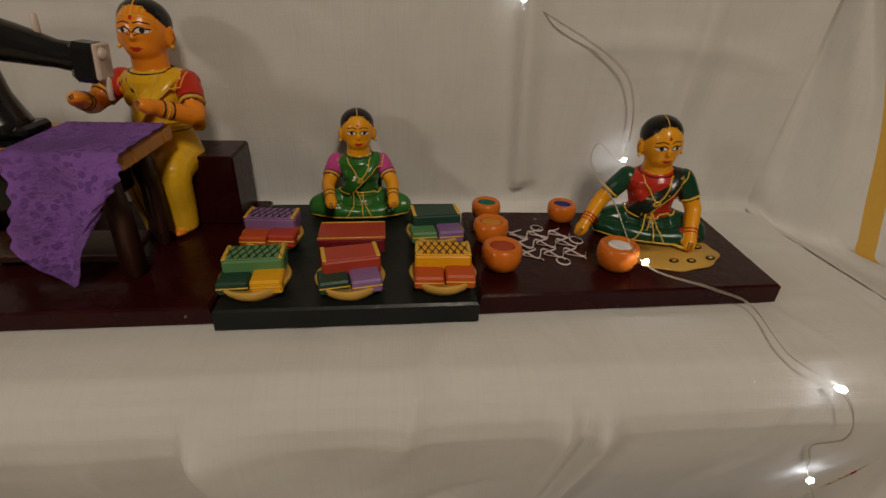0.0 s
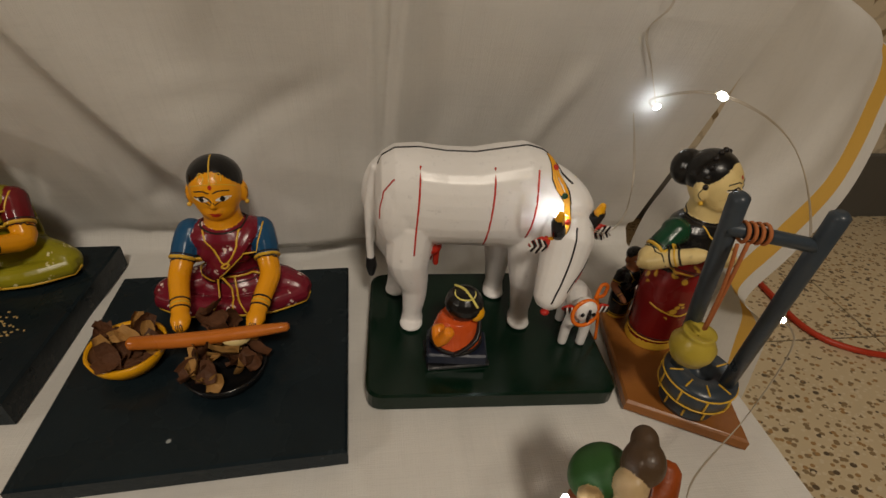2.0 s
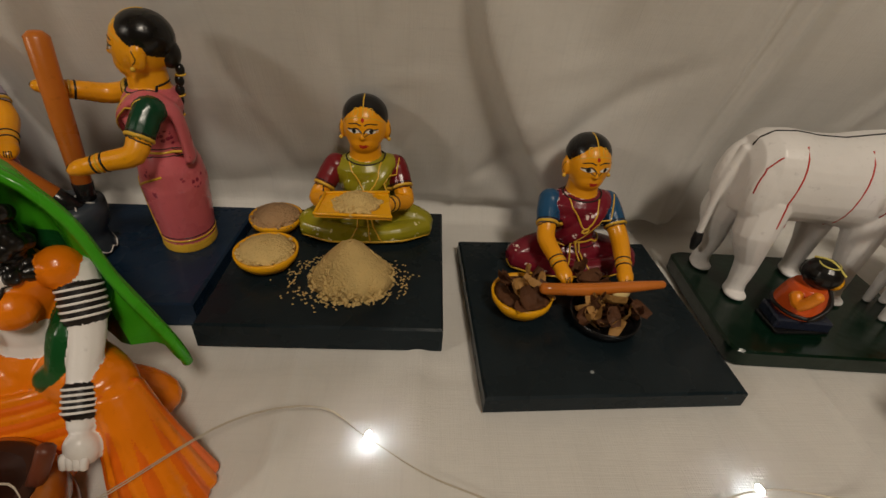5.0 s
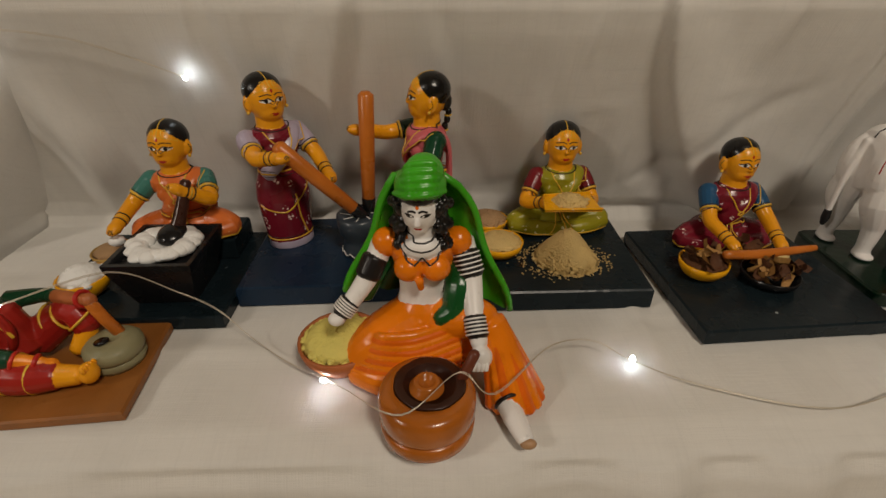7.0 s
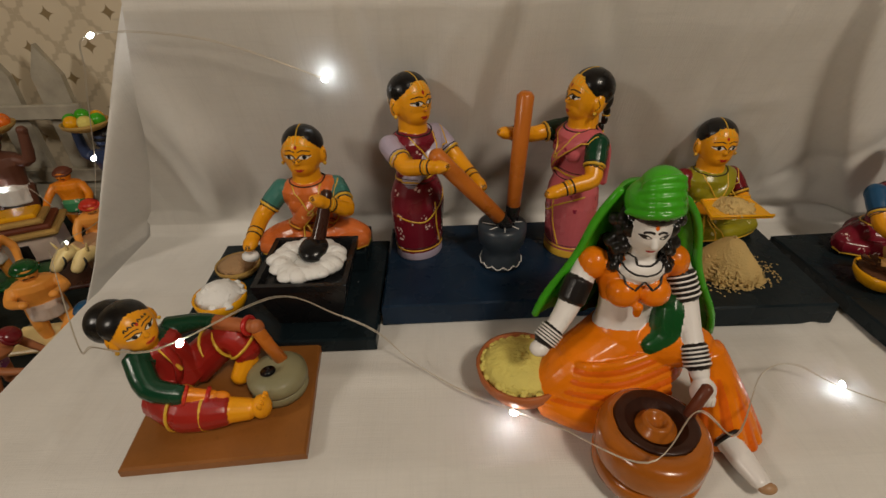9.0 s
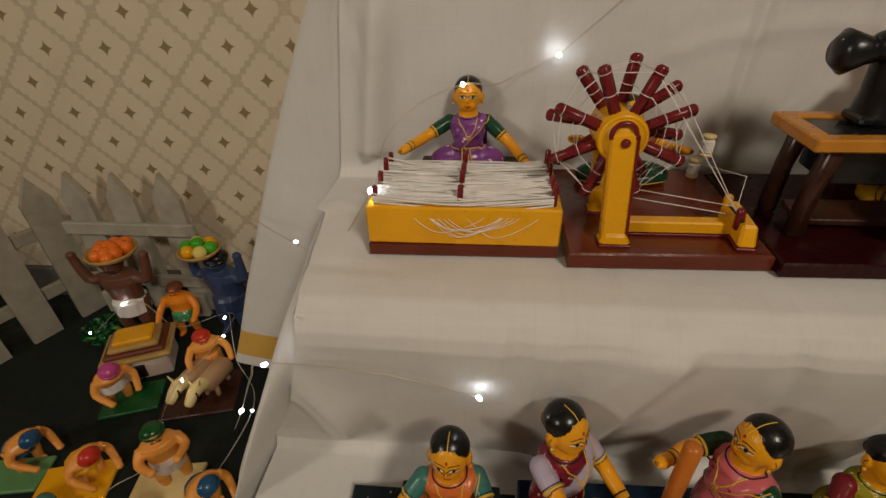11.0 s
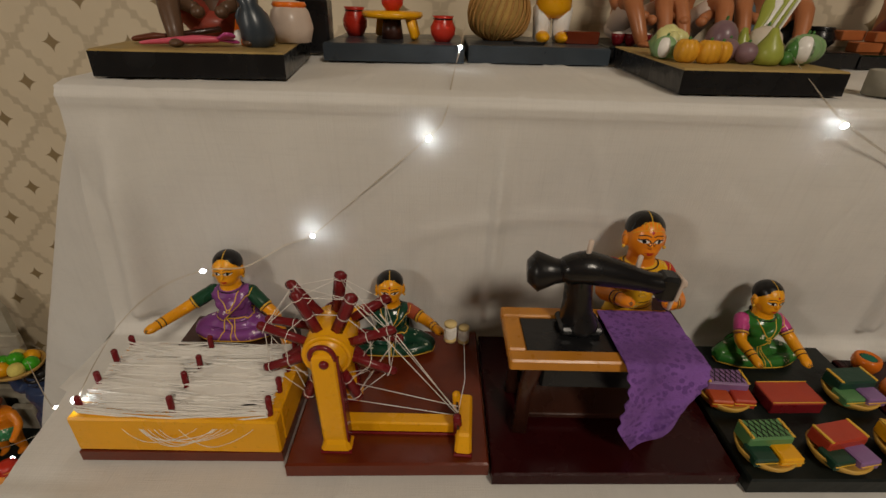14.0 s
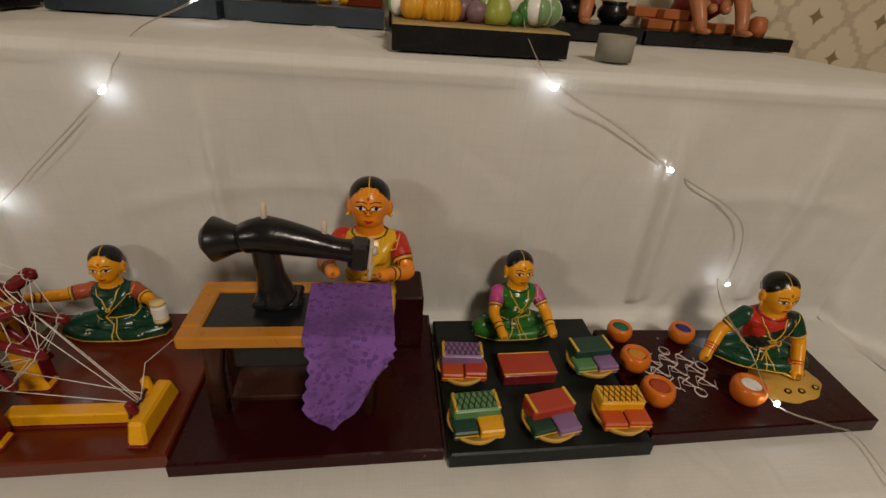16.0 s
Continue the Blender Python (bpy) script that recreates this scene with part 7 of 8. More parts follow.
# purple lace over the table edge
s = Shape()
rows, cols, vs = 46, 22, []
for r in range(rows + 1):
    f = r / rows
    for c in range(cols + 1):
        u = c / cols
        x = -0.122 + 0.062 * u
        if f < 0.42:
            g = f / 0.42
            y, z = 0.308 - 0.069 * g, ZT + 0.0022
            x += 0.002 * g
        else:
            g = (f - 0.42) / 0.58
            y = 0.2390 - 0.010 * math.sin(g * 1.3) - 0.005 * math.sin(u * 9 + 1) * g
            point = 0.081 - 0.050 * (abs(u - 0.38) / 0.62) ** 0.9
            z = ZT - 0.0005 - point * g
            x = -0.120 + 0.062 * u + 0.016 * g * (0.45 - u) - 0.004 * g + 0.003 * math.sin(g * 5) + 0.0012 * math.sin(g * 31 + u * 3)
        vs.append((x, y, z + 0.0006 * math.sin(u * 40) * math.sin(f * 60)))
w = cols + 1
s.add(vs, [(r * w + c, r * w + c + 1, (r + 1) * w + c + 1, (r + 1) * w + c) for r in range(rows) for c in range(cols)], LACE)
s.add([(x, y + (0.001 if n // w > 19 else 0), z - (0.0 if n // w > 19 else 0.0009)) for n, (x, y, z) in enumerate(vs)], [(r * w + c, (r + 1) * w + c, (r + 1) * w + c + 1, r * w + c + 1) for r in range(rows) for c in range(cols)], LACE)
s.make("lace_cloth", label="purple lace cloth hanging over the table edge", category="cloth")
s = Shape()
s.box((-0.056, 0.355, 0.314), (0.052, 0.046, 0.056), MAROON_BOARD, bev=0.0018)
s.make("stool", label="dark maroon block stool behind a sewing table", category="stool")


# baskets of folded cloth
def bundle(s, x, y, z, w, d, h, body, top, edge, yaw, cross=False):
    s.T = pose(x, y, z, 0, 0, yaw)
    s.box((0, 0, h / 2), (w, d, h), body, bev=0.0012)
    if top:
        s.box((0, 0, h + 0.0004), (w * 0.96, d * 0.94, 0.0012), top, bev=0.0004)
        for e in (-1, 1):
            s.box((e * w * 0.46, 0, h + 0.0008), (w * 0.07, d * 0.98, 0.0014), edge, bev=0.0004)
        if cross:
            for k in range(-3, 4):
                a = w * 0.13 * k
                s.tube([(a - w * 0.10, -d * 0.44, h + 0.0013), (a + w * 0.10, d * 0.44, h + 0.0013)], 0.00035, INK, seg=4)
                s.tube([(a + w * 0.10, -d * 0.44, h + 0.0013), (a - w * 0.10, d * 0.44, h + 0.0013)], 0.00035, INK, seg=4)
    else:
        s.tube([(-w * 0.48, -d * 0.5, h * 0.55), (w * 0.48, -d * 0.5, h * 0.55)], 0.0006, edge, seg=5)
    s.T = Matrix.Identity(4)


BASKET = paint("ochre_basket_paint", (0.56, 0.33, 0.06), 0.45, wear=0.3)
GREEN_CLOTH = paint("green_cloth_paint", (0.10, 0.24, 0.09), 0.4)
PURPLE_CLOTH = paint("violet_cloth_paint", (0.24, 0.13, 0.30), 0.4)
RED_CLOTH = paint("red_cloth_paint", (0.42, 0.045, 0.020), 0.4)
DEEP_CLOTH = paint("deep_green_cloth_paint", (0.012, 0.05, 0.03), 0.4)
ORANGE_CLOTH = paint("orange_red_cloth_paint", (0.52, 0.08, 0.015), 0.4)
for x, y, yaw, top, left_c, right_c, cross, lab in (
    (0.0045, 0.2345, 4, GREEN_CLOTH, DEEP_CLOTH, YELLOW, True, "flat yellow basket with green and yellow folded cloths"),
    (0.0630, 0.2335, 12, RED_CLOTH, DEEP_CLOTH, PURPLE_CLOTH, False, "flat yellow basket with red and violet folded cloths"),
    (0.1220, 0.2370, -2, YELLOW, ORANGE_CLOTH, ORANGE_CLOTH, True, "flat yellow basket with yellow and red folded cloths"),
    (0.0025, 0.2930, -4, PURPLE_CLOTH, ORANGE_CLOTH, RED_CLOTH, True, "flat yellow basket with violet and orange folded cloths"),
    (0.1215, 0.2980, 6, DEEP_CLOTH, GREEN_CLOTH, PURPLE_CLOTH, False, "flat yellow basket with dark green folded cloths"),
):
    t = Thing("cloth_basket", (x, y, 0.288), lab, "basket", "cloth baskets")
    s = Shape()
    s.lathe([(0.0005, 0), (0.0150, 0), (0.0195, 0.0045), (0.0222, 0.0095), (0.0212, 0.0112), (0.0200, 0.0100), (0.0005, 0.0070)], (x, y, 0.288), BASKET, seg=28, wob=0.02, closed=False)
    t.part("tray", s)
    for nm, args in (("cloth", (x - 0.0095, y - 0.0085, 0.2945, 0.0185, 0.017, 0.0085, left_c, None, TRIM, yaw)), ("cloth", (x + 0.0100, y - 0.0085, 0.2945, 0.0185, 0.017, 0.0095, right_c, None, TRIM, yaw)), ("cloth", (x, y + 0.0060, 0.2985, 0.0360, 0.019, 0.0120, top, top, TRIM, yaw, cross))):
        s = Shape()
        bundle(s, *args)
        t.part(nm, s)
t = Thing("cloth_box", (0.0600, 0.291, 0.288), "flat dark red box with a pale edge", "box")
s = Shape()
s.box((0.0600, 0.291, 0.2935), (0.047, 0.026, 0.011), MAROON, rot=(0, 0, 2), bev=0.0008)
t.part("box_body", s)
s = Shape()
s.box((0.0600, 0.291, 0.3000), (0.048, 0.027, 0.0020), RED_CLOTH, rot=(0, 0, 2), bev=0.0006)
for e in (-1, 1):
    s.tube([(0.0600 - 0.0235, 0.291 + e * 0.0128 - 0.0008, 0.3012), (0.0600 + 0.0235, 0.291 + e * 0.0128 + 0.0008, 0.3012)], 0.0005, TRIM, seg=5)
t.part("lid", s)

# colour bowls and the chalk pattern
BOWL_ORANGE = paint("orange_bowl_paint", (0.66, 0.16, 0.012), 0.3, wear=0.2)
for x, y, r, powder, lab in ((0.1675, 0.3375, 0.0122, paint("green_powder", (0.01, 0.14, 0.09), 0.8, coat=0), "orange painted bowl with green powder"), (0.2320, 0.3340, 0.0122, paint("blue_powder", (0.02, 0.03, 0.22), 0.8, coat=0), "orange painted bowl with blue powder"), (0.1640, 0.2965, 0.0136, paint("ochre_powder", (0.60, 0.24, 0.03), 0.8, coat=0), "orange painted bowl with ochre powder"), (0.1645, 0.2560, 0.0142, paint("brick_powder", (0.40, 0.06, 0.02), 0.8, coat=0), "orange painted bowl with brick red powder"), (0.2475, 0.2545, 0.0146, paint("white_powder", (0.8, 0.8, 0.8), 0.8, coat=0), "orange painted bowl with white powder")):
    powder_bowl(x, y, 0.288, r, powder, lab)
s = Shape()
CH = paint("pink_white_chalk", (0.72, 0.62, 0.60), 0.8, coat=0)
cx, cy, zc = 0.2060, 0.2900, 0.2888
loops = []
for row in range(3):
    pts = []
    for k in range(49):
        f = k / 48
        u = (f - 0.5) * 0.056
        pts.append((u, (row - 1) * 0.0150 + 0.0068 * math.sin(f * 3 * 2 * math.pi), 0))
    loops.append(pts)
for col in range(3):
    pts = []
    for k in range(49):
        f = k / 48
        v = (f - 0.5) * 0.050
        pts.append(((col - 1) * 0.0170 + 0.0065 * math.sin(f * 3 * 2 * math.pi + 1.2), v, 0))
    loops.append(pts)
for sx in (-1, 1):
    loops.append([(sx * 0.029 + 0.0050 * math.cos(a * math.pi / 8), 0.004 + 0.0060 * math.sin(a * math.pi / 8), 0) for a in range(17)])
    loops.append([(0.004 + 0.0050 * math.cos(a * math.pi / 8), sx * 0.027 + 0.0055 * math.sin(a * math.pi / 8), 0) for a in range(17)])
for pts in loops:
    s.tube([(cx + p[0] * 0.95 - 0.10 * p[1], cy + p[1] + 0.05 * p[0], zc) for p in pts], 0.00070, CH, seg=5, flat=0.4)
s.make("chalk_pattern", label="looping white chalk line pattern on a board", category="pattern")
s = Shape()
s.lathe([(0.036, 0.0), (0.0355, 0.0009), (0.0005, 0.0010)], (0.302, 0.274, 0.288), paint("ochre_cloth_paint", (0.62, 0.36, 0.07), 0.5), seg=40, squash=0.72, wob=0.07, rot=(0, 0, 15))
for a, d in ((0.4, 0.026), (-0.5, 0.028), (-1.2, 0.020), (-1.9, 0.019)):
    p = (0.302 + d * math.cos(a), 0.274 + 0.72 * d * math.sin(a), 0.2892)
    s.ell(p, (0.0045, 0.003, 0.0004), INK, rot=(0, 0, 30), seg=10, rings=4)
    s.ell(p, (0.0028, 0.0018, 0.0006), TRIM, rot=(0, 0, 30), seg=8, rings=4)
s.make("sari_end", label="ochre painted sari end spread on the board", category="cloth")

# ---- third step ----
Z3 = T3 + 0.002
TB = 0.021
board([(-0.5420, 0.386), (-0.3890, 0.398), (-0.4080, 0.560), (-0.5560, 0.550)], Z3, Z3 + TB, OLIVE_BOARD, "ochre board with black painted front edge", sides=BLACK)
board(rect(-0.3860, -0.2340, 0.528, 0.672, 0.010), Z3, Z3 + 0.018, GREY_PAINT, "grey painted board with toy stool and pots")
board(rect(-0.2290, -0.0680, 0.546, 0.690, 0.010), Z3, Z3 + 0.018, GREY_PAINT, "grey painted board with straw basket")
board(rect(-0.0620, 0.0640, 0.585, 0.720, 0.004), Z3, Z3 + 0.018, DARK_BOARD, "dark board with green rim under seated figures", sides=BLACK)
board([(-0.0620, 0.386), (0.0830, 0.396), (0.0780, 0.520), (-0.0600, 0.570)], Z3, Z3 + 0.020, OLIVE_BOARD, "pale ochre board with black edge under toy vegetables", sides=BLACK)
board(rect(0.0700, 0.2480, 0.588, 0.715, 0.008), Z3, Z3 + 0.018, BLACK, "black board with dark toy tools")
board(rect(0.2540, 0.4720, 0.600, 0.720, 0.020), Z3, Z3 + 0.016, GREEN_BOARD, "dark green board with small clay bricks", sides=BLACK)


def sitter(x, y, z, yaw, h, skin, wrap, label, up=60, knee=1.0):
    """A bare-chested seated clay worker with raised knees."""
    s = Shape()
    k = h
    s.T = pose(x, y, z, 0, 0, yaw) @ Matrix.Diagonal((k, k, k, 1))
    s.ell((0, 0.02, 0.12), (0.22, 0.20, 0.12), wrap)
    s.tube([(0, 0.05, 0.12), (0, 0.06, 0.36), (0, 0.02, 0.56)], [0.17, 0.15, 0.19], skin, seg=16, fine=3, flat=0.75)
    s.ell((0, -0.02, 0.80), (0.13, 0.14, 0.16), skin)
    s.ell((0, 0.03, 0.87), (0.14, 0.14, 0.12), HAIR)
    for sx in (-1, 1):
        s.tube([(sx * 0.10, 0.0, 0.14), (sx * 0.26, -0.30, 0.38 * knee), (sx * 0.24, -0.52, 0.05)], [0.11, 0.085, 0.055], skin, seg=12, fine=4)
        s.tube([(sx * 0.10, 0.0, 0.16), (sx * 0.22, -0.22, 0.33 * knee)], [0.125, 0.105], wrap, seg=12, fine=3)
        s.ell((sx * 0.24, -0.57, 0.03), (0.05, 0.09, 0.03), skin)
        s.tube([(sx * 0.20, 0.0, 0.54), (sx * 0.28, -0.14, 0.34), (sx * 0.10, -0.36, 0.24)], [0.07, 0.058, 0.045], skin, seg=12, fine=4)
        s.ell((sx * 0.08, -0.40, 0.22), (0.05, 0.06, 0.045), skin)
    s.T = Matrix.Identity(4)
    return s.make("worker_figurine", label=label, category="figurine", group="clay workers")


DK = paint("dark_brown_skin_paint", (0.11, 0.06, 0.035), 0.4)
zz = Z3 + TB
sitter(-0.480, 0.490, zz, 20, 0.120, DK, paint("striped_red_wrap", (0.30, 0.05, 0.03), 0.5), "dark seated clay worker figurine with red wrap", knee=0.9)
sitter(-0.020, 0.655, Z3 + 0.018, 20, 0.130, BROWN_SKIN, PALE, "seated brown clay worker with pale wrap")
sitter(0.046, 0.660, Z3 + 0.018, -6, 0.130, BROWN_SKIN, PALE, "seated brown clay worker with pale wrap")
sitter(0.150, 0.668, Z3 + 0.018, -10, 0.130, BROWN_SKIN, paint("plaid_wrap", (0.10, 0.14, 0.17), 0.6), "seated brown clay worker with dark plaid wrap")
sitter(0.345, 0.672, Z3 + 0.016, 8, 0.130, BROWN_SKIN, paint("dull_red_wrap", (0.24, 0.04, 0.04), 0.6), "seated brown clay worker with dull red wrap")
# tools on the first board
s = Shape()
s.tube([(-0.528, 0.432, zz + 0.004), (-0.512, 0.436, zz + 0.006), (-0.500, 0.440, zz + 0.006)], [0.0045, 0.007, 0.003], CLAY_DARK, seg=10, fine=3, flat=0.5)
s.tube([(-0.505, 0.440, zz + 0.006), (-0.462, 0.456, zz + 0.012)], 0.0025, DARK_WOOD, seg=8)
s.make("toy_ladle", label="dark toy ladle lying on a board", category="ladle")
s = Shape()
s.tube([(-0.512, 0.412, zz + 0.003), (-0.500, 0.414, zz + 0.004), (-0.470, 0.420, zz + 0.006), (-0.452, 0.424, zz + 0.006)], [0.002, 0.0035, 0.0060, 0.0040], paint("pink_white_fish", (0.62, 0.10, 0.16), 0.35), seg=12, fine=4, flat=0.6)
s.tube([(-0.452, 0.424, zz + 0.006), (-0.440, 0.420, zz + 0.010)], [0.003, 0.007], MAGENTA, seg=8, flat=0.3)
s.tube([(-0.452, 0.424, zz + 0.006), (-0.440, 0.432, zz + 0.004)], [0.003, 0.006], MAGENTA, seg=8, flat=0.3)
s.make("toy_fish", label="small pink and white toy fish", category="fish")
s = Shape()
s.tube([(-0.442, 0.452, zz + 0.002), (-0.438, 0.450, zz + 0.020), (-0.430, 0.448, zz + 0.028)], [0.010, 0.008, 0.001], ORANGE, seg=8, flat=0.4)
s.tube([(-0.444, 0.450, zz + 0.002), (-0.441, 0.449, zz + 0.010)], [0.007, 0.005], WHITE, seg=8, flat=0.4)
s.make("toy_packet", label="small orange and white toy packet", category="packet")
s = Shape()
s.lathe([(0.0005, 0), (0.012, 0), (0.015, 0.010), (0.013, 0.024), (0.007, 0.034), (0.009, 0.040), (0.007, 0.041)], (-0.420, 0.440, zz), GREY_PAINT, seg=20, rot=(4, -10, 0))
s.tube([(-0.430, 0.440, zz + 0.035), (-0.438, 0.439, zz + 0.024), (-0.434, 0.439, zz + 0.012)], 0.002, GREY_PAINT, seg=8, fine=3)
s.make("toy_jug", label="dark grey toy jug on a board", category="jug")
s = Shape()
s.lathe([(0.0005, 0), (0.017, 0.001), (0.021, 0.014), (0.018, 0.028), (0.010, 0.036), (0.0005, 0.038)], (-0.404, 0.482, zz), PALE, seg=22, wob=0.05)
s.ring((-0.404, 0.482, zz + 0.033), 0.013, 0.003, ORANGE, seg=18)
s.make("cloth_sack", label="plump pale cloth sack with an orange tie", category="sack")
s = Shape()
s.box((-0.408, 0.592, Z3 + 0.030), (0.038, 0.030, 0.058), BLACK, bev=0.003)
s.make("black_box", label="tall black toy box standing on the sheet", category="box")
# stool and pots
z2 = Z3 + 0.018
t = Thing("toy_table", (-0.318, 0.605, z2), "round yellow toy table with dark foot", "table")
s = Shape()
s.lathe([(0.0005, 0.022), (0.033, 0.022), (0.036, 0.025), (0.035, 0.029), (0.0005, 0.030)], (-0.318, 0.605, z2), YELLOW, seg=32)
t.part("tabletop", s)
s = Shape()
s.lathe([(0.0005, 0), (0.013, 0), (0.012, 0.010), (0.010, 0.022), (0.0005, 0.022)], (-0.318, 0.598, z2), DARK_WOOD, seg=20)
t.part("foot", s, "dark brown turned foot")
for a in (-0.6, 0.6, 2.2):
    s = Shape()
    s.tube([(-0.318 + 0.026 * math.cos(a), 0.605 + 0.026 * math.sin(a), z2 + 0.023), (-0.318 + 0.033 * math.cos(a), 0.605 + 0.033 * math.sin(a), z2 + 0.003)], [0.006, 0.005], YELLOW, seg=8)
    t.part("leg", s)


def pot(x, y, z, r, h, material, label):
    s = Shape()
    s.lathe([(0.0005, 0), (r * 0.6, 0), (r * 0.95, h * 0.3), (r, h * 0.55), (r * 0.75, h * 0.82), (r * 0.72, h * 0.9), (r * 0.86, h), (r * 0.70, h * 0.98), (r * 0.6, h * 0.8)], (x, y, z), material, seg=26)
    s.ring((x, y, z + h * 0.88), r * 0.76, r * 0.05, BLACK, seg=20)
    return s.make("toy_pot", label=label, category="pot", group="toy pots")


pot(-0.318, 0.605, z2 + 0.030, 0.013, 0.022, RED, "glossy red toy pot on a yellow table")
pot(-0.258, 0.580, z2, 0.0145, 0.027, RED, "glossy red toy pot with dark rim")
pot(-0.366, 0.625, z2, 0.015, 0.032, RED, "glossy red toy pot behind a table")
# straw basket, striding legs, brick
t = Thing("straw_basket", (-0.190, 0.625, z2), "round woven straw basket", "basket")
s = Shape()
s.lathe([(0.014, 0.0), (0.030, 0.010), (0.036, 0.026), (0.034, 0.042), (0.026, 0.056)], (-0.190, 0.625, z2), STRAW, seg=28, wob=0.03)
t.part("basket_body", s)
for k in range(26):
    a = 2 * math.pi * k / 26
    s = Shape()
    pts = [(-0.190 + r * math.cos(a + j * 0.16), 0.625 + r * math.sin(a + j * 0.16), z2 + z) for j, (r, z) in enumerate(((0.016, 0.001), (0.0315, 0.010), (0.0375, 0.026), (0.0355, 0.042), (0.027, 0.057)))]
    s.tube(pts, 0.0014, DRIED_LIGHT, seg=5, fine=3)
    t.part("strip", s)
s = Shape()
for sx in (-1, 1):
    x = -0.124 + sx * 0.012
    s.tube([(x, 0.628, z2 + 0.003), (x, 0.628, z2 + 0.038)], [0.0095, 0.0125], WHITE, seg=12)
    s.ell((x, 0.614, z2 + 0.006), (0.0085, 0.016, 0.007), YELLOW)
s.tube([(-0.124, 0.628, z2 + 0.036), (-0.124, 0.630, z2 + 0.085)], [0.022, 0.020], YELLOW, seg=16)
s.ell((-0.124, 0.628, z2 + 0.105), (0.015, 0.016, 0.019), SKIN)
s.ell((-0.124, 0.632, z2 + 0.112), (0.016, 0.016, 0.015), HAIR)
s.make("standing_figurine", label="standing painted figurine in white trousers and yellow", category="figurine")
s = Shape()
s.box((-0.090, 0.610, z2 + 0.007), (0.040, 0.020, 0.014), RED_BOARD, bev=0.001)
s.make("toy_block", label="small red-brown block on a grey board", category="block")
s = Shape()
s.box((-0.158, 0.575, z2 + 0.002), (0.036, 0.008, 0.003), BLACK, bev=0.0006)
s.make("toy_knife", label="flat dark toy knife on a board", category="knife")
for x in (-0.046, -0.030, -0.014):
    bowl(x, 0.606, z2, 0.0085, 0.013, MAROON, "tiny maroon cup with white filling", WHITE, 0.003, "toy_cup", group="toy cups")
# vegetables
zv = Z3 + 0.020
VEG = {"cauliflower": (0.62, 0.60, 0.26), "pumpkin": (0.62, 0.30, 0.02), "aubergine": (0.20, 0.12, 0.14), "gourd": (0.32, 0.36, 0.06), "cabbage": (0.20, 0.34, 0.15), "cucumber": (0.05, 0.16, 0.03), "radish": (0.66, 0.58, 0.48)}
VM = {k: paint(k + "_paint", v, 0.4, wear=0.3) for k, v in VEG.items()}
for kind, x, y, r, h in (("cauliflower", -0.044, 0.470, 0.018, 0.036), ("pumpkin", -0.044, 0.428, 0.0105, 0.019), ("pumpkin", -0.027, 0.424, 0.0105, 0.019), ("pumpkin", -0.013, 0.430, 0.0095, 0.018), ("aubergine", -0.002, 0.440, 0.0105, 0.020), ("aubergine", 0.010, 0.430, 0.0100, 0.018), ("aubergine", 0.002, 0.462, 0.014, 0.034), ("gourd", 0.022, 0.462, 0.010, 0.028), ("gourd", 0.027, 0.426, 0.0125, 0.030), ("radish", 0.046, 0.468, 0.016, 0.030), ("cucumber", 0.042, 0.424, 0.0060, 0.012), ("cucumber", 0.050, 0.430, 0.0060, 0.020), ("cabbage", 0.062, 0.434, 0.0130, 0.026), ("cabbage", 0.076, 0.448, 0.0130, 0.025), ("cabbage", -0.054, 0.450, 0.010, 0.020)):
    s = Shape()
    m = VM[kind]
    if kind == "gourd":
        s.lathe([(0.0005, 0), (r * 0.8, 0.001), (r, h * 0.25), (r * 0.85, h * 0.5), (r * 0.4, h * 0.8), (r * 0.2, h)], (x, y, zv), m, seg=18)
    elif kind == "cauliflower":
        for _ in range(26):
            a, d = rnd.uniform(0, 6.28), rnd.uniform(0, r * 0.75)
            s.ell((x + d * math.cos(a), y + d * math.sin(a), zv + h * 0.62 * (1 - 0.4 * d / r)), r * 0.38, m, seg=8, rings=6)
        s.lathe([(0.0005, 0), (r * 0.6, 0), (r * 0.95, h * 0.35), (r * 0.6, h * 0.6)], (x, y, zv), VM["cabbage"], seg=14, wob=0.1)
    else:
        s.ell((x, y, zv + h / 2), (r, r, h / 2), m, seg=16, rings=10)
        if kind == "pumpkin":
            for k in range(8):
                a = math.pi * k / 4
                s.ell((x + r * 0.45 * math.cos(a), y + r * 0.45 * math.sin(a), zv + h / 2), (r * 0.6, r * 0.6, h * 0.5), m, seg=10, rings=8)
        if kind == "cabbage":
            for k in range(6):
                a = math.pi * k / 3
                s.ell((x + r * 0.30 * math.cos(a), y + r * 0.30 * math.sin(a), zv + h * 0.5), (r * 0.8, r * 0.8, h * 0.45), m if k % 2 else WHITE, seg=10, rings=8)
        s.tube([(x, y, zv + h * 0.95), (x + 0.001, y, zv + h * 1.08)], 0.0012, VM["cucumber"], seg=6)
    s.make("toy_" + kind, label="small painted toy " + kind + " on a board", category=kind, group="toy vegetables")
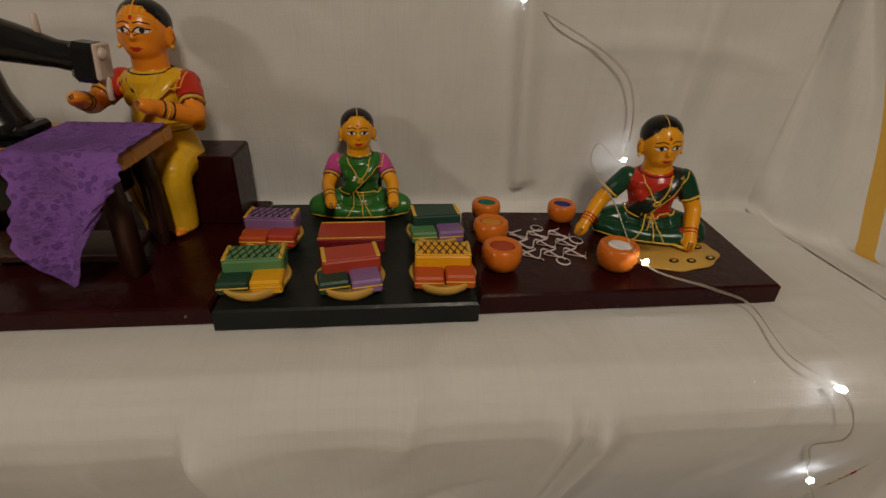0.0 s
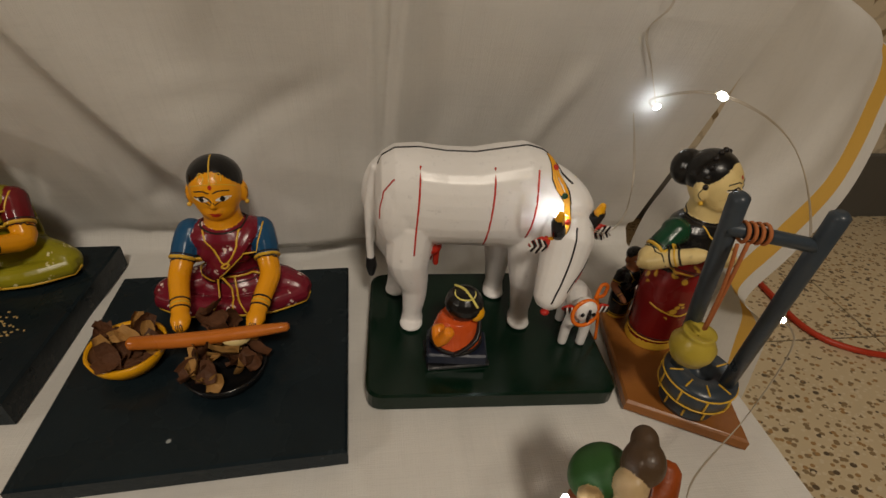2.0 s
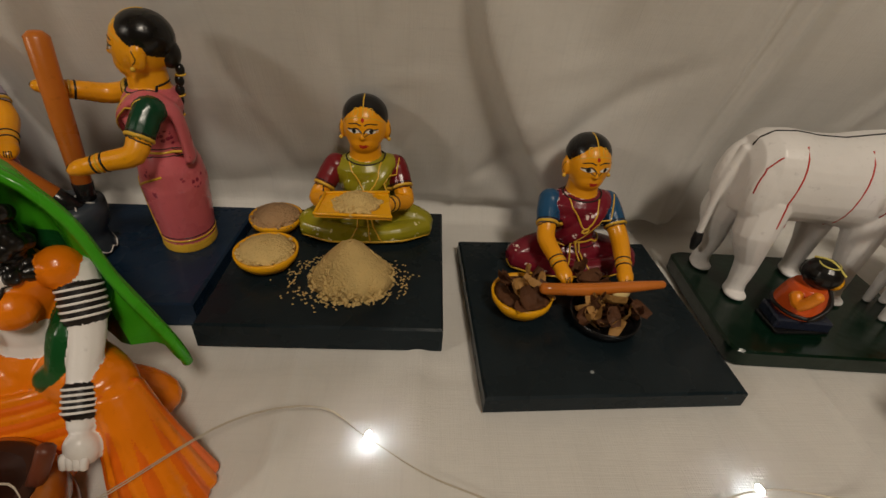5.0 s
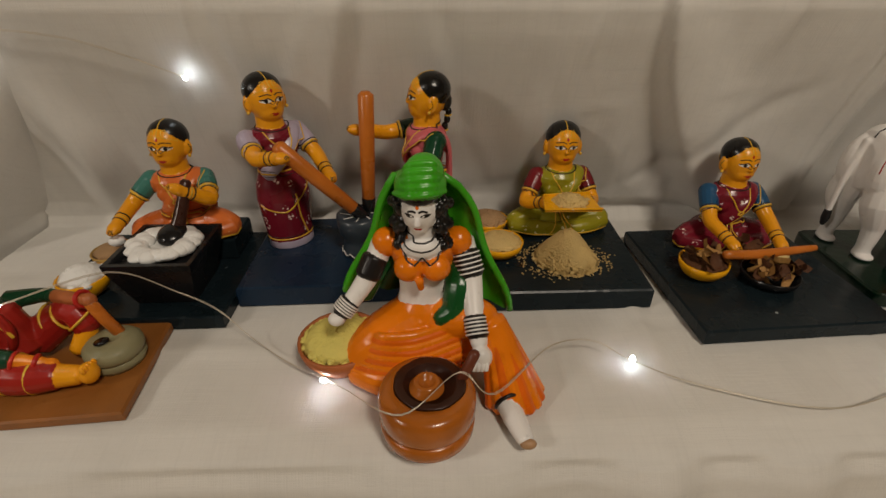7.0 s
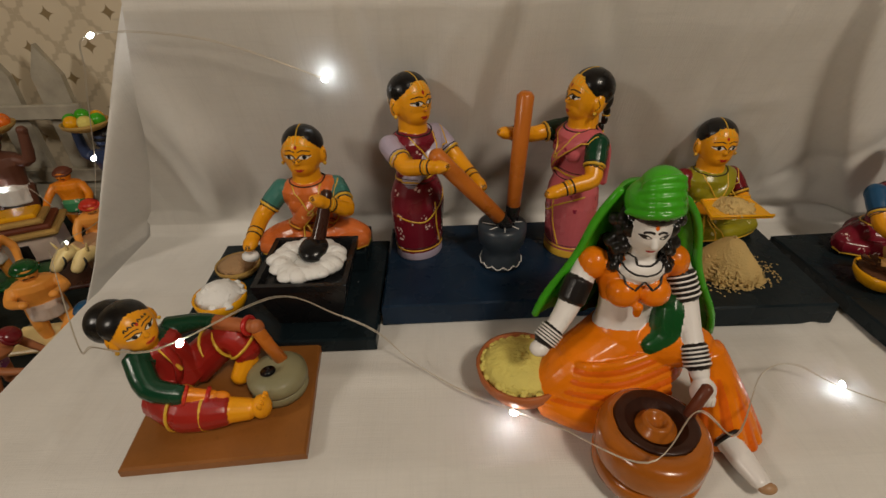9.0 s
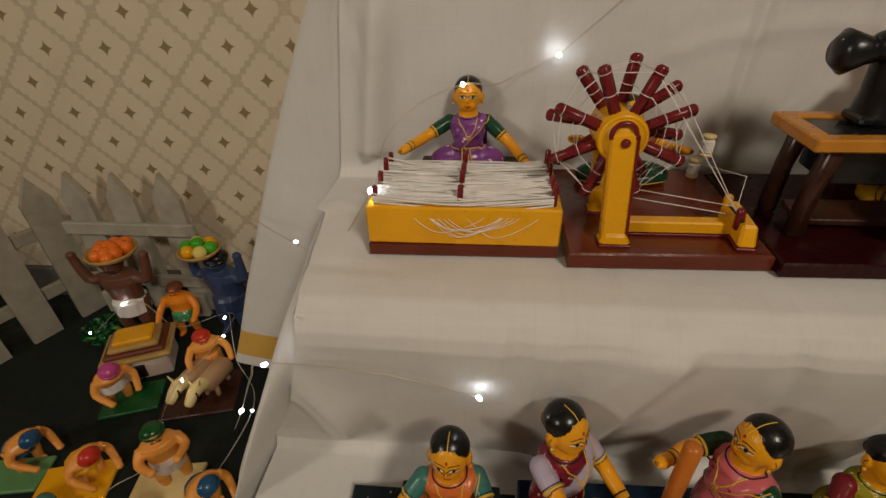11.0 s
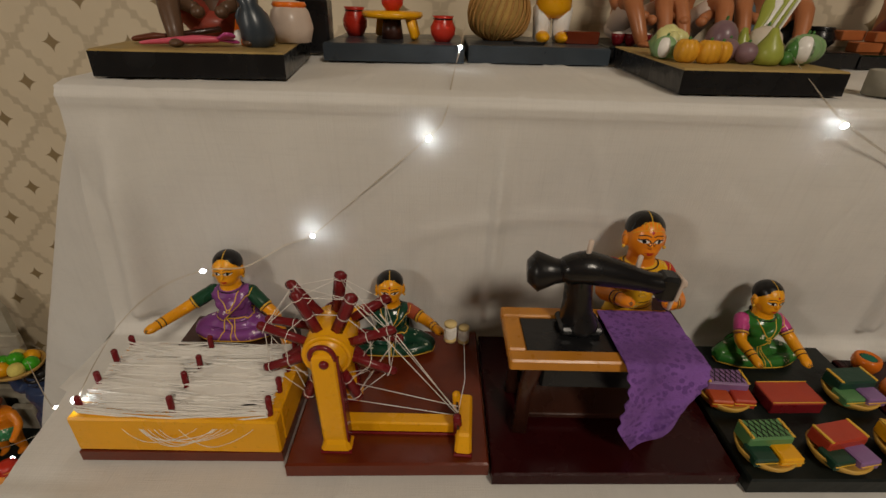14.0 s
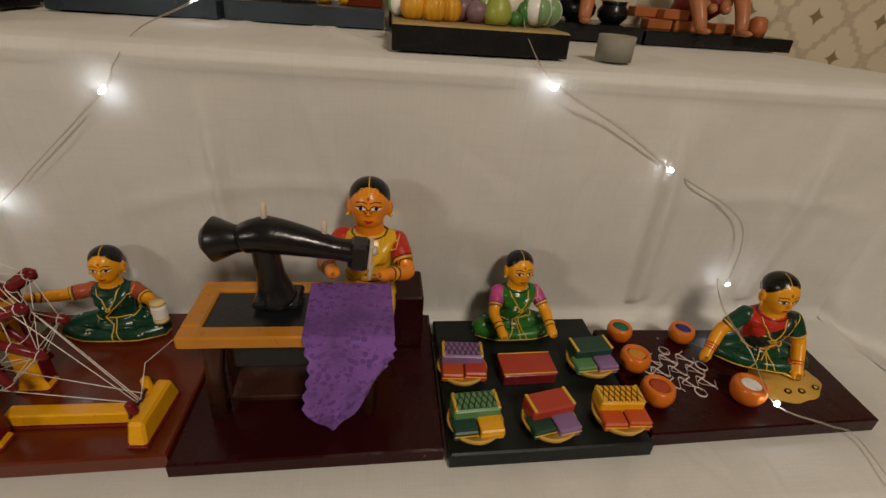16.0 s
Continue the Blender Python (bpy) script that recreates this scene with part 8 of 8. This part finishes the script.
# leafy bunch
s = Shape()
for k in range(6):
    s.tube([(0.036 + 0.004 * k, 0.470, zv + 0.022), (0.048 + 0.006 * k, 0.480, zv + 0.045 + 0.004 * k), (0.052 + 0.009 * k, 0.490, zv + 0.062 + 0.003 * k)], [0.002, 0.006, 0.001], WHITE if k % 2 else VM["gourd"], seg=8, fine=3, flat=0.3)
s.make("radish_leaves", label="bunch of pale radish leaves", category="leaves")
for x, y, r, h in ((0.176, 0.640, 0.022, 0.032), (0.225, 0.646, 0.020, 0.026), (0.120, 0.625, 0.010, 0.010)):
    pot(x, y, z2, r, h, BLACK, "dark round toy pot on a black board")
q = random.Random(9)
for n, (x, y, z, yaw) in enumerate(((0.285, 0.640, 0, 8), (0.325, 0.638, 0, -4), (0.305, 0.640, 0.0125, 3), (0.270, 0.655, 0.0125, 12), (0.375, 0.640, 0, 20), (0.362, 0.662, 0, 70), (0.410, 0.655, 0, -15))):
    s = Shape()
    s.box((x, y, Z3 + 0.016 + 0.006 + z), (0.036, 0.018, 0.012), CLAY, rot=(0, 0, yaw), bev=0.0012)
    s.make("toy_brick", label="small reddish clay toy brick", category="brick", group="toy bricks")
s = Shape()
s.lathe([(0.0005, 0), (0.011, 0), (0.013, 0.008), (0.011, 0.020), (0.006, 0.024), (0.0005, 0.024)], (0.428, 0.640, Z3 + 0.016), CLAY, seg=8)
s.make("clay_lump", label="faceted brown clay lump on a board", category="lump")
s = Shape()
s.lathe([(0.0005, 0), (0.0155, 0), (0.0158, 0.020), (0.0140, 0.0204), (0.0135, 0.012), (0.0005, 0.011)], (0.1300, 0.411, Z3), paint("grey_chalky_clay", (0.27, 0.25, 0.20), 0.8, coat=0, wear=0.35), seg=28, closed=False)
s.lathe([(0.013, 0.0), (0.0005, 0.0008)], (0.1300, 0.411, Z3 + 0.0125), BLACK, seg=20)
s.make("grey_cup", label="rough grey cylindrical clay cup", category="cup")

# ---- sheet end on the east side with a yellow hem stripe ----
STRIPE = [(0.462, 0.362, 0.505), (0.512, 0.358, 0.383), (0.531, 0.343, 0.275), (0.538, 0.339, 0.247), (0.585, 0.337, 0.228), (0.660, 0.338, 0.200), (0.7257, 0.332, 0.1674), (0.709, 0.300, 0.114), (0.6575, 0.252, 0.059), (0.580, 0.205, 0.022), (0.529, 0.180, -0.010), (0.560, 0.186, -0.050), (0.5865, 0.190, -0.089), (0.5945, 0.185, -0.159), (0.600, 0.185, -0.230)]
INNER = [(0.446, 0.385, 0.528), (0.446, 0.388, 0.400), (0.446, 0.392, 0.310), (0.446, 0.388, 0.2745), (0.446, 0.300, 0.2735), (0.447, 0.220, 0.272), (0.448, 0.163, 0.262), (0.449, 0.166, 0.220), (0.449, 0.180, 0.165), (0.449, 0.196, 0.115), (0.449, 0.212, 0.070), (0.448, 0.226, 0.030), (0.448, 0.232, -0.020), (0.448, 0.232, -0.100), (0.448, 0.232, -0.220)]


def glide(pts, n):
    out = []
    for i in range(len(pts) - 1):
        a, b, c, d = (Vector(pts[max(i - 1, 0)]), Vector(pts[i]), Vector(pts[i + 1]), Vector(pts[min(i + 2, len(pts) - 1)]))
        for k in range(n):
            f = k / n
            out.append(0.5 * (2 * b + (c - a) * f + (2 * a - 5 * b + 4 * c - d) * f * f + (3 * b - a - 3 * c + d) * f**3))
    return out + [Vector(pts[-1])]


ins, outs = glide(INNER, 8), glide(STRIPE, 8)
s = Shape()
vs, nc = [], 24
for a, b in zip(ins, outs):
    d = (b - a).normalized()
    side = Vector((0.5, -0.6, 0.3))
    side = (side - d * side.dot(d)).normalized()
    for c in range(nc + 1):
        f = c / nc
        vs.append(a.lerp(b, f) + side * (0.016 * math.sin(f * 7 + a.z * 9) * f * (1 - f) * 2 + 0.004 * noise.noise(Vector((f * 6, a.z * 12, 0)))))
    out_d = Vector((d.x, d.y * 0.15, d.z)).normalized()
    for e in (0.012, 0.024, 0.034, 0.044):
        vs.append(b + out_d * e)
w = nc + 5
cells = [(r, c) for r in range(len(ins) - 1) for c in range(w - 1)]
for mat_, rule in ((SHEET, lambda c: c < nc or c >= nc + 2), (YELLOW_BAND, lambda c: nc <= c < nc + 2)):
    s.add(vs, [(r * w + c, r * w + c + 1, (r + 1) * w + c + 1, (r + 1) * w + c) for r, c in cells if rule(c)], mat_)
s.make("sheet_side", label="white sheet end with a yellow hem stripe, billowing", category="sheet")
s = Shape()
s.tube([(0.90, 0.60, FLOOR + 0.006), (0.925, 0.50, FLOOR + 0.006), (0.924, 0.376, FLOOR + 0.006), (0.967, 0.318, FLOOR + 0.006), (1.071, 0.288, FLOOR + 0.006), (1.30, 0.27, FLOOR + 0.006), (1.7, 0.30, FLOOR + 0.006)], 0.0055, CABLE, seg=10, fine=8)
s.make("power_cable", label="red power cable lying on the terrazzo floor", category="cable")


# ---- strings of small lights ----
def light_string(points, bulbs, label):
    t = Thing("light_string", points[0], label, "light string", "light strings")
    s = Shape()
    s.tube(points, 0.00030, WIRE, seg=5, fine=8)
    s.tube([(x + 0.0009 * math.sin(n * 2.1), y, z + 0.0009) for n, (x, y, z) in enumerate(points)], 0.00026, WIRE, seg=5, fine=8)
    t.part("wire", s, "thin twisted silvery wire")
    for b in bulbs:
        s = Shape()
        yaw = rnd.uniform(0, 180)
        s.ell(b, (0.0030, 0.0019, 0.0019), LED, rot=(0, rnd.uniform(-40, 40), yaw), seg=10, rings=6)
        t.part("bulb", s, "glowing white bead bulb")


light_string([(-0.68, 0.10, 0.06), (-0.60, 0.00, 0.045), (-0.560, -0.030, 0.070), (-0.520, -0.046, 0.080), (-0.497, -0.040, 0.084), (-0.455, 0.005, 0.078), (-0.425, 0.024, 0.046), (-0.395, 0.02, 0.030), (-0.37, 0.012, 0.008), (-0.335, -0.015, 0.006), (-0.300, -0.040, 0.012), (-0.278, -0.070, 0.034), (-0.24, -0.100, 0.044), (-0.205, -0.075, 0.052), (-0.182, -0.082, 0.040), (-0.135, -0.030, 0.030), (-0.095, -0.010, 0.016), (-0.066, -0.022, 0.006), (-0.02, -0.048, 0.004), (0.06, -0.070, 0.004), (0.1445, -0.0509, 0.008), (0.195, -0.060, 0.016), (0.235, -0.062, 0.046), (0.2620, -0.0560, 0.0740), (0.280, -0.066, 0.071), (0.306, -0.068, 0.066), (0.345, -0.035, 0.040), (0.395, -0.004, 0.046), (0.440, 0.03, 0.060), (0.462, 0.06, 0.050)], [(-0.497, -0.043, 0.084), (-0.300, -0.042, 0.013), (-0.066, -0.022, 0.008), (0.1445, -0.0509, 0.009), (0.2615, -0.0565, 0.0745), (0.462, 0.06, 0.050)], "thin wire string of glowing white bead lights on sheet")
light_string([(0.462, 0.06, 0.050), (0.440, 0.055, 0.115), (0.400, 0.058, 0.175), (0.353, 0.065, 0.199), (0.345, 0.11, 0.182), (0.3880, 0.1715, 0.157), (0.372, 0.166, 0.185), (0.358, 0.160, 0.208), (0.364, 0.150, 0.226), (0.354, 0.146, 0.250), (0.341, 0.152, 0.268), (0.324, 0.172, 0.2755), (0.332, 0.220, 0.277), (0.300, 0.222, 0.290), (0.257, 0.236, 0.302), (0.240, 0.262, 0.335), (0.235, 0.300, 0.350), (0.262, 0.350, 0.350), (0.298, 0.376, 0.329), (0.285, 0.376, 0.40), (0.1897, 0.3710, 0.4543), (0.13, 0.366, 0.490), (0.064, 0.360, 0.524), (0.048, 0.395, 0.552), (0.052, 0.44, 0.570), (0.06, 0.50, 0.590)], [(0.353, 0.065, 0.199), (0.3880, 0.1700, 0.157), (0.341, 0.150, 0.269), (0.257, 0.234, 0.304), (0.298, 0.374, 0.329), (0.1897, 0.3690, 0.4543), (0.064, 0.358, 0.522), (0.06, 0.50, 0.590)], "thin wire string of glowing white bead lights on riser")
light_string([(0.366, 0.160, 0.155), (0.374, 0.15, 0.115), (0.366, 0.13, 0.092), (0.345, 0.110, 0.090), (0.322, 0.084, 0.108), (0.2990, 0.0880, 0.1190)], [(0.2960, 0.0860, 0.1190)], "thin light wire looped over a cow figurine")
light_string([(-0.75, 0.42, 0.20), (-0.660, 0.34, 0.214), (-0.60, 0.30, 0.225), (-0.53, 0.245, 0.326), (-0.527, 0.30, 0.350), (-0.500, 0.325, 0.372), (-0.4600, 0.332, 0.388), (-0.43, 0.345, 0.385), (-0.400, 0.368, 0.395), (-0.374, 0.372, 0.405), (-0.330, 0.370, 0.445), (-0.268, 0.366, 0.501), (-0.255, 0.362, 0.520), (-0.250, 0.40, 0.540), (-0.240, 0.50, 0.556), (-0.232, 0.56, 0.580)], [(-0.650, 0.335, 0.215), (-0.4600, 0.330, 0.389), (-0.374, 0.370, 0.405), (-0.268, 0.363, 0.501), (-0.530, 0.240, 0.328), (-0.240, 0.50, 0.558)], "thin wire string of glowing white bead lights by loom")
light_string([(-0.70, 0.20, 0.06), (-0.6737, 0.188, 0.1085), (-0.63, 0.160, 0.19), (-0.6056, 0.148, 0.221), (-0.52, 0.150, 0.215), (-0.4373, 0.160, 0.1818)], [(-0.6737, 0.187, 0.1085), (-0.6056, 0.147, 0.221), (-0.4373, 0.159, 0.1818)], "short light wire hanging on the lower riser")

# ---- corner garden with fence and small figurines ----
GZ = -0.200
s = Shape()
s.slab([(-1.75, -0.35), (-0.76, -0.35), (-0.76, 0.716), (-1.75, 0.716)], FLOOR + 0.002, GZ, MAT_GREEN, 0.004)
s.make("garden_platform", label="low platform under dark green felt", category="platform")


def fence(origin, yaw, count, label, tall=0.335, step=0.098, rails=True):
    t = Thing("picket_fence", origin, label, "fence", "fences")
    T = pose(*origin, 0, 0, yaw)
    for k in range(count):
        s = Shape()
        s.T = T
        x, wd, h = step * k, 0.028, tall
        vs = [(x + a, b, z) for b in (-0.006, 0.006) for a, z in ((-wd, 0.0), (wd, 0.0), (wd, h - 0.055), (0.0, h), (-wd, h - 0.055))]
        s.add(vs, [(0, 1, 2, 3, 4), (9, 8, 7, 6, 5)] + [(i, (i + 1) % 5, 5 + (i + 1) % 5, 5 + i) for i in range(5)], FENCE, False)
        t.part("picket", s)
    for z in (0.085, 0.215):
        s = Shape()
        s.T = T
        s.box((step * (count - 1) / 2, -0.013, z), (step * (count - 1) + 0.09, 0.012, 0.028), FENCE, bev=0.002)
        t.part("rail", s)
    for k in range(0, count, 2):
        s = Shape()
        s.T = T
        s.box((step * k, -0.026, 0.03), (0.045, 0.014, 0.060), FENCE, bev=0.003)
        t.part("foot_block", s)


fence((-1.268, 0.690, GZ), 0, 3, "weathered white toy picket fence against the wall")
fence((-1.335, 0.665, GZ), 245, 5, "weathered white toy picket fence standing forward")


def small_figure(x, y, yaw, h, skin, wrap, cap, label, bend=0.0, arms=((-0.25, -0.3, 0.42), (0.25, -0.3, 0.42)), basket=None):
    s = Shape()
    s.T = pose(x, y, GZ, 0, 0, yaw) @ Matrix.Diagonal((h * 1.08, h * 1.08, h, 1) if h > 0.18 else (h * 1.22, h * 1.2, h * 1.02, 1))
    for sx in (-1, 1):
        s.tube([(sx * 0.08, 0.02, 0.46), (sx * 0.10, -0.03, 0.25), (sx * 0.10, 0.0, 0.03)], [0.085, 0.065, 0.045], skin, seg=10, fine=3)
        s.ell((sx * 0.10, -0.04, 0.02), (0.045, 0.085, 0.03), skin, seg=10, rings=6)
    s.lathe([(0.10, 0.30), (0.155, 0.34), (0.150, 0.48), (0.12, 0.52)], (0, 0, 0), wrap, seg=16, wob=0.06)
    keep = s.T.copy()
    s.T = keep @ Matrix.Translation((0, 0, 0.48)) @ pose(0, 0, 0, bend, 0, 0)
    s.lathe([(0.14, 0.0), (0.15, 0.10), (0.18, 0.22), (0.16, 0.29), (0.06, 0.33)], (0, 0, 0), skin, seg=16, squash=0.72)
    s.ell((0, -0.01, 0.41), (0.085, 0.095, 0.105), skin)
    s.ell((0, 0.012, 0.455), (0.100, 0.105, 0.075), cap)
    s.ring((0, 0.0, 0.445), 0.092, 0.022, cap, rot=(12, 0, 0), seg=18)
    s.ell((0, -0.098, 0.40), (0.016, 0.02, 0.025), skin, seg=8, rings=6)
    for sx in (-1, 1):
        s.ell((sx * 0.035, -0.090, 0.425), (0.014, 0.01, 0.008), INK, seg=8, rings=5)
    s.tube([(-0.04, -0.092, 0.375), (0.04, -0.092, 0.375)], 0.008, INK, seg=6)
    inv = s.T.inverted()
    for sx, a in zip((-1, 1), arms):
        b = inv @ keep @ Vector(a)
        sh = Vector((sx * 0.15, 0, 0.25))
        if (b - sh).length > 0.36:
            b = sh + (b - sh).normalized() * 0.36
        m = Vector((sx * 0.24, -0.02, 0.14)).lerp(b, 0.3)
        s.tube([(sx * 0.15, 0, 0.25), tuple(m), tuple(b)], [0.055, 0.048, 0.036], skin, seg=10, fine=3)
        s.ell(tuple(b), 0.042, skin, seg=10, rings=6)
    s.T = Matrix.Identity(4)
    s = s.carved(0.0013, 3, 0.003)[0]
    return s.make("village_figurine", label=label, category="figurine", group="village figurines")


PEACH = paint("peach_skin_paint", (0.78, 0.32, 0.055), 0.35)
BRN = paint("deep_brown_skin_paint", (0.13, 0.05, 0.03), 0.4)
small_figure(-1.165, 0.600, 5, 0.205, BRN, WHITE, BRN, "dark figurine in white wrap carrying a basket", 0, ((-0.32, -0.02, 1.0), (0.32, -0.02, 1.0)))
bowl(-1.150, 0.594, GZ + 0.200, 0.046, 0.018, STRAW, "straw basket heaped with oranges", None, name="fruit_basket", group="fruit baskets")
q = random.Random(14)
for k in range(12):
    s = Shape()
    a, d = k * 2.4, 0.033 * math.sqrt((k + 0.5) / 12)
    s.ell((-1.150 + d * math.cos(a), 0.594 + d * math.sin(a), GZ + 0.223 - 0.006 * d / 0.033), 0.0125, ORANGE, seg=12, rings=8)
    s.make("toy_orange", label="bright toy orange heaped in a straw basket", category="orange", group="toy fruit")
small_figure(-0.965, 0.625, -8, 0.200, paint("blue_robe", (0.03, 0.05, 0.12), 0.4), paint("blue_skirt", (0.025, 0.04, 0.10), 0.4), HAIR, "figurine in dark blue robe carrying a fruit basket", 0, ((-0.25, -0.02, 1.0), (0.25, -0.02, 1.0)))
bowl(-0.985, 0.615, GZ + 0.198, 0.040, 0.016, STRAW, "straw basket of green and yellow fruit", None, name="fruit_basket", group="fruit baskets")
for k, m in enumerate((LEAF, YELLOW, CRUMB, LEAF, YELLOW, CRUMB, LEAF)):
    s = Shape()
    d = 0.0 if k == 6 else 0.024
    s.ell((-0.985 + d * math.cos(k * 1.05), 0.615 + d * 0.85 * math.sin(k * 1.05), GZ + (0.224 if k == 6 else 0.216)), 0.013, m, seg=12, rings=8)
    s.make("toy_fruit", label="small toy fruit heaped in a straw basket", category="fruit", group="toy fruit")
small_figure(-1.068, 0.612, 10, 0.125, SKIN_ORANGE, paint("green_white_check", (0.05, 0.25, 0.10), 0.4, ((0.8, 0.8, 0.7), 60, 0.3)), CLAY_DARK, "small standing figurine in green checked skirt", 0)
small_figure(-1.095, 0.420, 60, 0.118, PEACH, WHITE, MAGENTA, "stooping figurine with pink turban", 34, ((-0.15, -0.55, 0.25), (0.15, -0.55, 0.25)))
small_figure(-0.955, 0.500, 40, 0.115, PEACH, PEACH, RED, "figurine with red turban behind bullocks", 12)
small_figure(-0.905, 0.285, 40, 0.125, PEACH, PALE, LEAF_DARK, "figurine with green turban drinking", 0, ((-0.10, -0.32, 0.72), (0.12, -0.30, 0.72)))
small_figure(-1.040, 0.275, 70, 0.110, PEACH, YELLOW, RED, "bending figurine with red scarf harvesting", 50, ((-0.15, -0.6, 0.2), (0.15, -0.6, 0.2)))
small_figure(-0.835, 0.250, 60, 0.110, PEACH, BLUE, BLUE, "bending figurine with blue turban", 45, ((-0.15, -0.6, 0.2), (0.15, -0.6, 0.2)))
small_figure(-1.160, 0.290, 80, 0.110, PEACH, BLUE, BLUE, "bending figurine in blue over a green plot", 55, ((-0.15, -0.6, 0.15), (0.15, -0.6, 0.15)))
small_figure(-1.050, 0.165, 120, 0.115, PEACH, WHITE, TEAL, "bending bare-backed figurine in white wrap", 55, ((-0.15, -0.6, 0.15), (0.15, -0.6, 0.15)))
small_figure(-0.915, 0.185, 100, 0.105, BROWN_SKIN, PURPLE, MAROON, "stooping figurine in dark striped shirt", 50, ((-0.15, -0.6, 0.15), (0.15, -0.6, 0.15)))
for x, y, w, d, yaw, m, lab in ((-1.075, 0.425, 0.10, 0.07, 20, LEAF_DARK, "small green plot base under a figurine"), (-0.950, 0.445, 0.13, 0.10, 15, DARK_WOOD, "dark wooden base under bullocks"), (-0.915, 0.275, 0.10, 0.06, 10, CREAM, "cream grain mat under a figurine"), (-1.060, 0.262, 0.11, 0.07, 15, YELLOW, "yellow straw plot under a figurine"), (-1.180, 0.265, 0.12, 0.06, 10, GREEN_CLOTH, "bright green plot under a figurine"), (-0.850, 0.215, 0.10, 0.05, 60, STRAW, "straw bundle lying on felt")):
    s = Shape()
    s.box((x, y, GZ + 0.004), (w, d, 0.007), m, rot=(0, 0, yaw), bev=0.002)
    s.make("plot_base", label=lab, category="base", group="plot bases")
t = Thing("toy_hut", (-1.100, 0.510, GZ), "toy hut with white walls and straw roof", "hut")
s = Shape()
s.box((-1.100, 0.510, GZ + 0.025), (0.100, 0.075, 0.050), PALE, rot=(0, 0, 24), bev=0.003)
t.part("wall", s)
s = Shape()
for k in range(4):
    s.box((-1.100, 0.510, GZ + 0.055 + 0.009 * k), (0.122 - 0.018 * k, 0.094 - 0.016 * k, 0.010), (STRAW, CLAY_DARK, STRAW, YELLOW)[k], rot=(0, 0, 24), bev=0.003)
t.part("roof", s, "layered straw roof")
s = Shape()
s.box((-1.085, 0.474, GZ + 0.022), (0.018, 0.004, 0.030), INK, rot=(0, 0, 24), bev=0.001)
t.part("door", s)
for dx in (0.0, 0.036):
    s = Shape()
    x, y = -0.965 + dx, 0.440 - dx * 0.1
    s.tube([(x + 0.01, y + 0.05, GZ + 0.040), (x, y, GZ + 0.042)], [0.019, 0.018], CLAY_SKIN, seg=14)
    s.tube([(x, y, GZ + 0.046), (x - 0.004, y - 0.022, GZ + 0.052), (x - 0.007, y - 0.045, GZ + 0.040)], [0.013, 0.012, 0.008], CREAM, seg=12, fine=3)
    s.ring((x - 0.005, y - 0.034, GZ + 0.047), 0.011, 0.002, INK, rot=(70, 0, 0), seg=16)
    for sx in (-1, 1):
        s.tube([(x - 0.003 + sx * 0.006, y - 0.018, GZ + 0.060), (x - 0.003 + sx * 0.012, y - 0.020, GZ + 0.076)], [0.003, 0.001], CREAM, seg=8)
        for yy in (0.008, 0.045):
            s.tube([(x + sx * 0.011, y + yy, GZ + 0.03), (x + sx * 0.011, y + yy, GZ + 0.008)], 0.005, CLAY_SKIN, seg=8)
    s.make("bullock_figurine", label="small cream bullock figurine with black halter", category="figurine", group="bullocks")
s = Shape()
q = random.Random(77)
for k in range(170):
    a, d = q.uniform(0, 6.28), 0.045 * math.sqrt(q.random())
    flake(s, (-1.235 + d * math.cos(a) * 1.3, 0.590 + d * math.sin(a), GZ + 0.012 + q.uniform(0, 0.042) * (1 - d / 0.05)), q.uniform(0.006, 0.010), LEAF_DARK if q.random() < 0.8 else VM["cucumber"], q)
s.make("toy_bush", label="dark green leafy toy bush on felt", category="bush")
light_string([(-0.862, 0.47, -0.02), (-0.84, 0.42, -0.07), (-0.795, 0.36, -0.115), (-0.85, 0.22, GZ + 0.02), (-0.90, 0.10, GZ + 0.004), (-1.00, 0.235, GZ + 0.006), (-0.965, 0.30, GZ + 0.004), (-0.99, 0.37, GZ + 0.006), (-0.95, 0.40, GZ + 0.08), (-0.93, 0.46, GZ + 0.085), (-0.915, 0.55, GZ + 0.10), (-0.98, 0.60, GZ + 0.06), (-1.06, 0.57, GZ + 0.05), (-1.13, 0.575, GZ + 0.11), (-1.23, 0.56, GZ + 0.04)], [(-0.866, 0.462, -0.02), (-0.795, 0.355, -0.115), (-1.00, 0.230, GZ + 0.010), (-0.955, 0.325, GZ + 0.07), (-0.940, 0.405, GZ + 0.085), (-0.910, 0.50, GZ + 0.10), (-1.000, 0.545, GZ + 0.06), (-1.155, 0.570, GZ + 0.105), (-1.235, 0.545, GZ + 0.045)], "thin wire string of glowing lights among figurines")
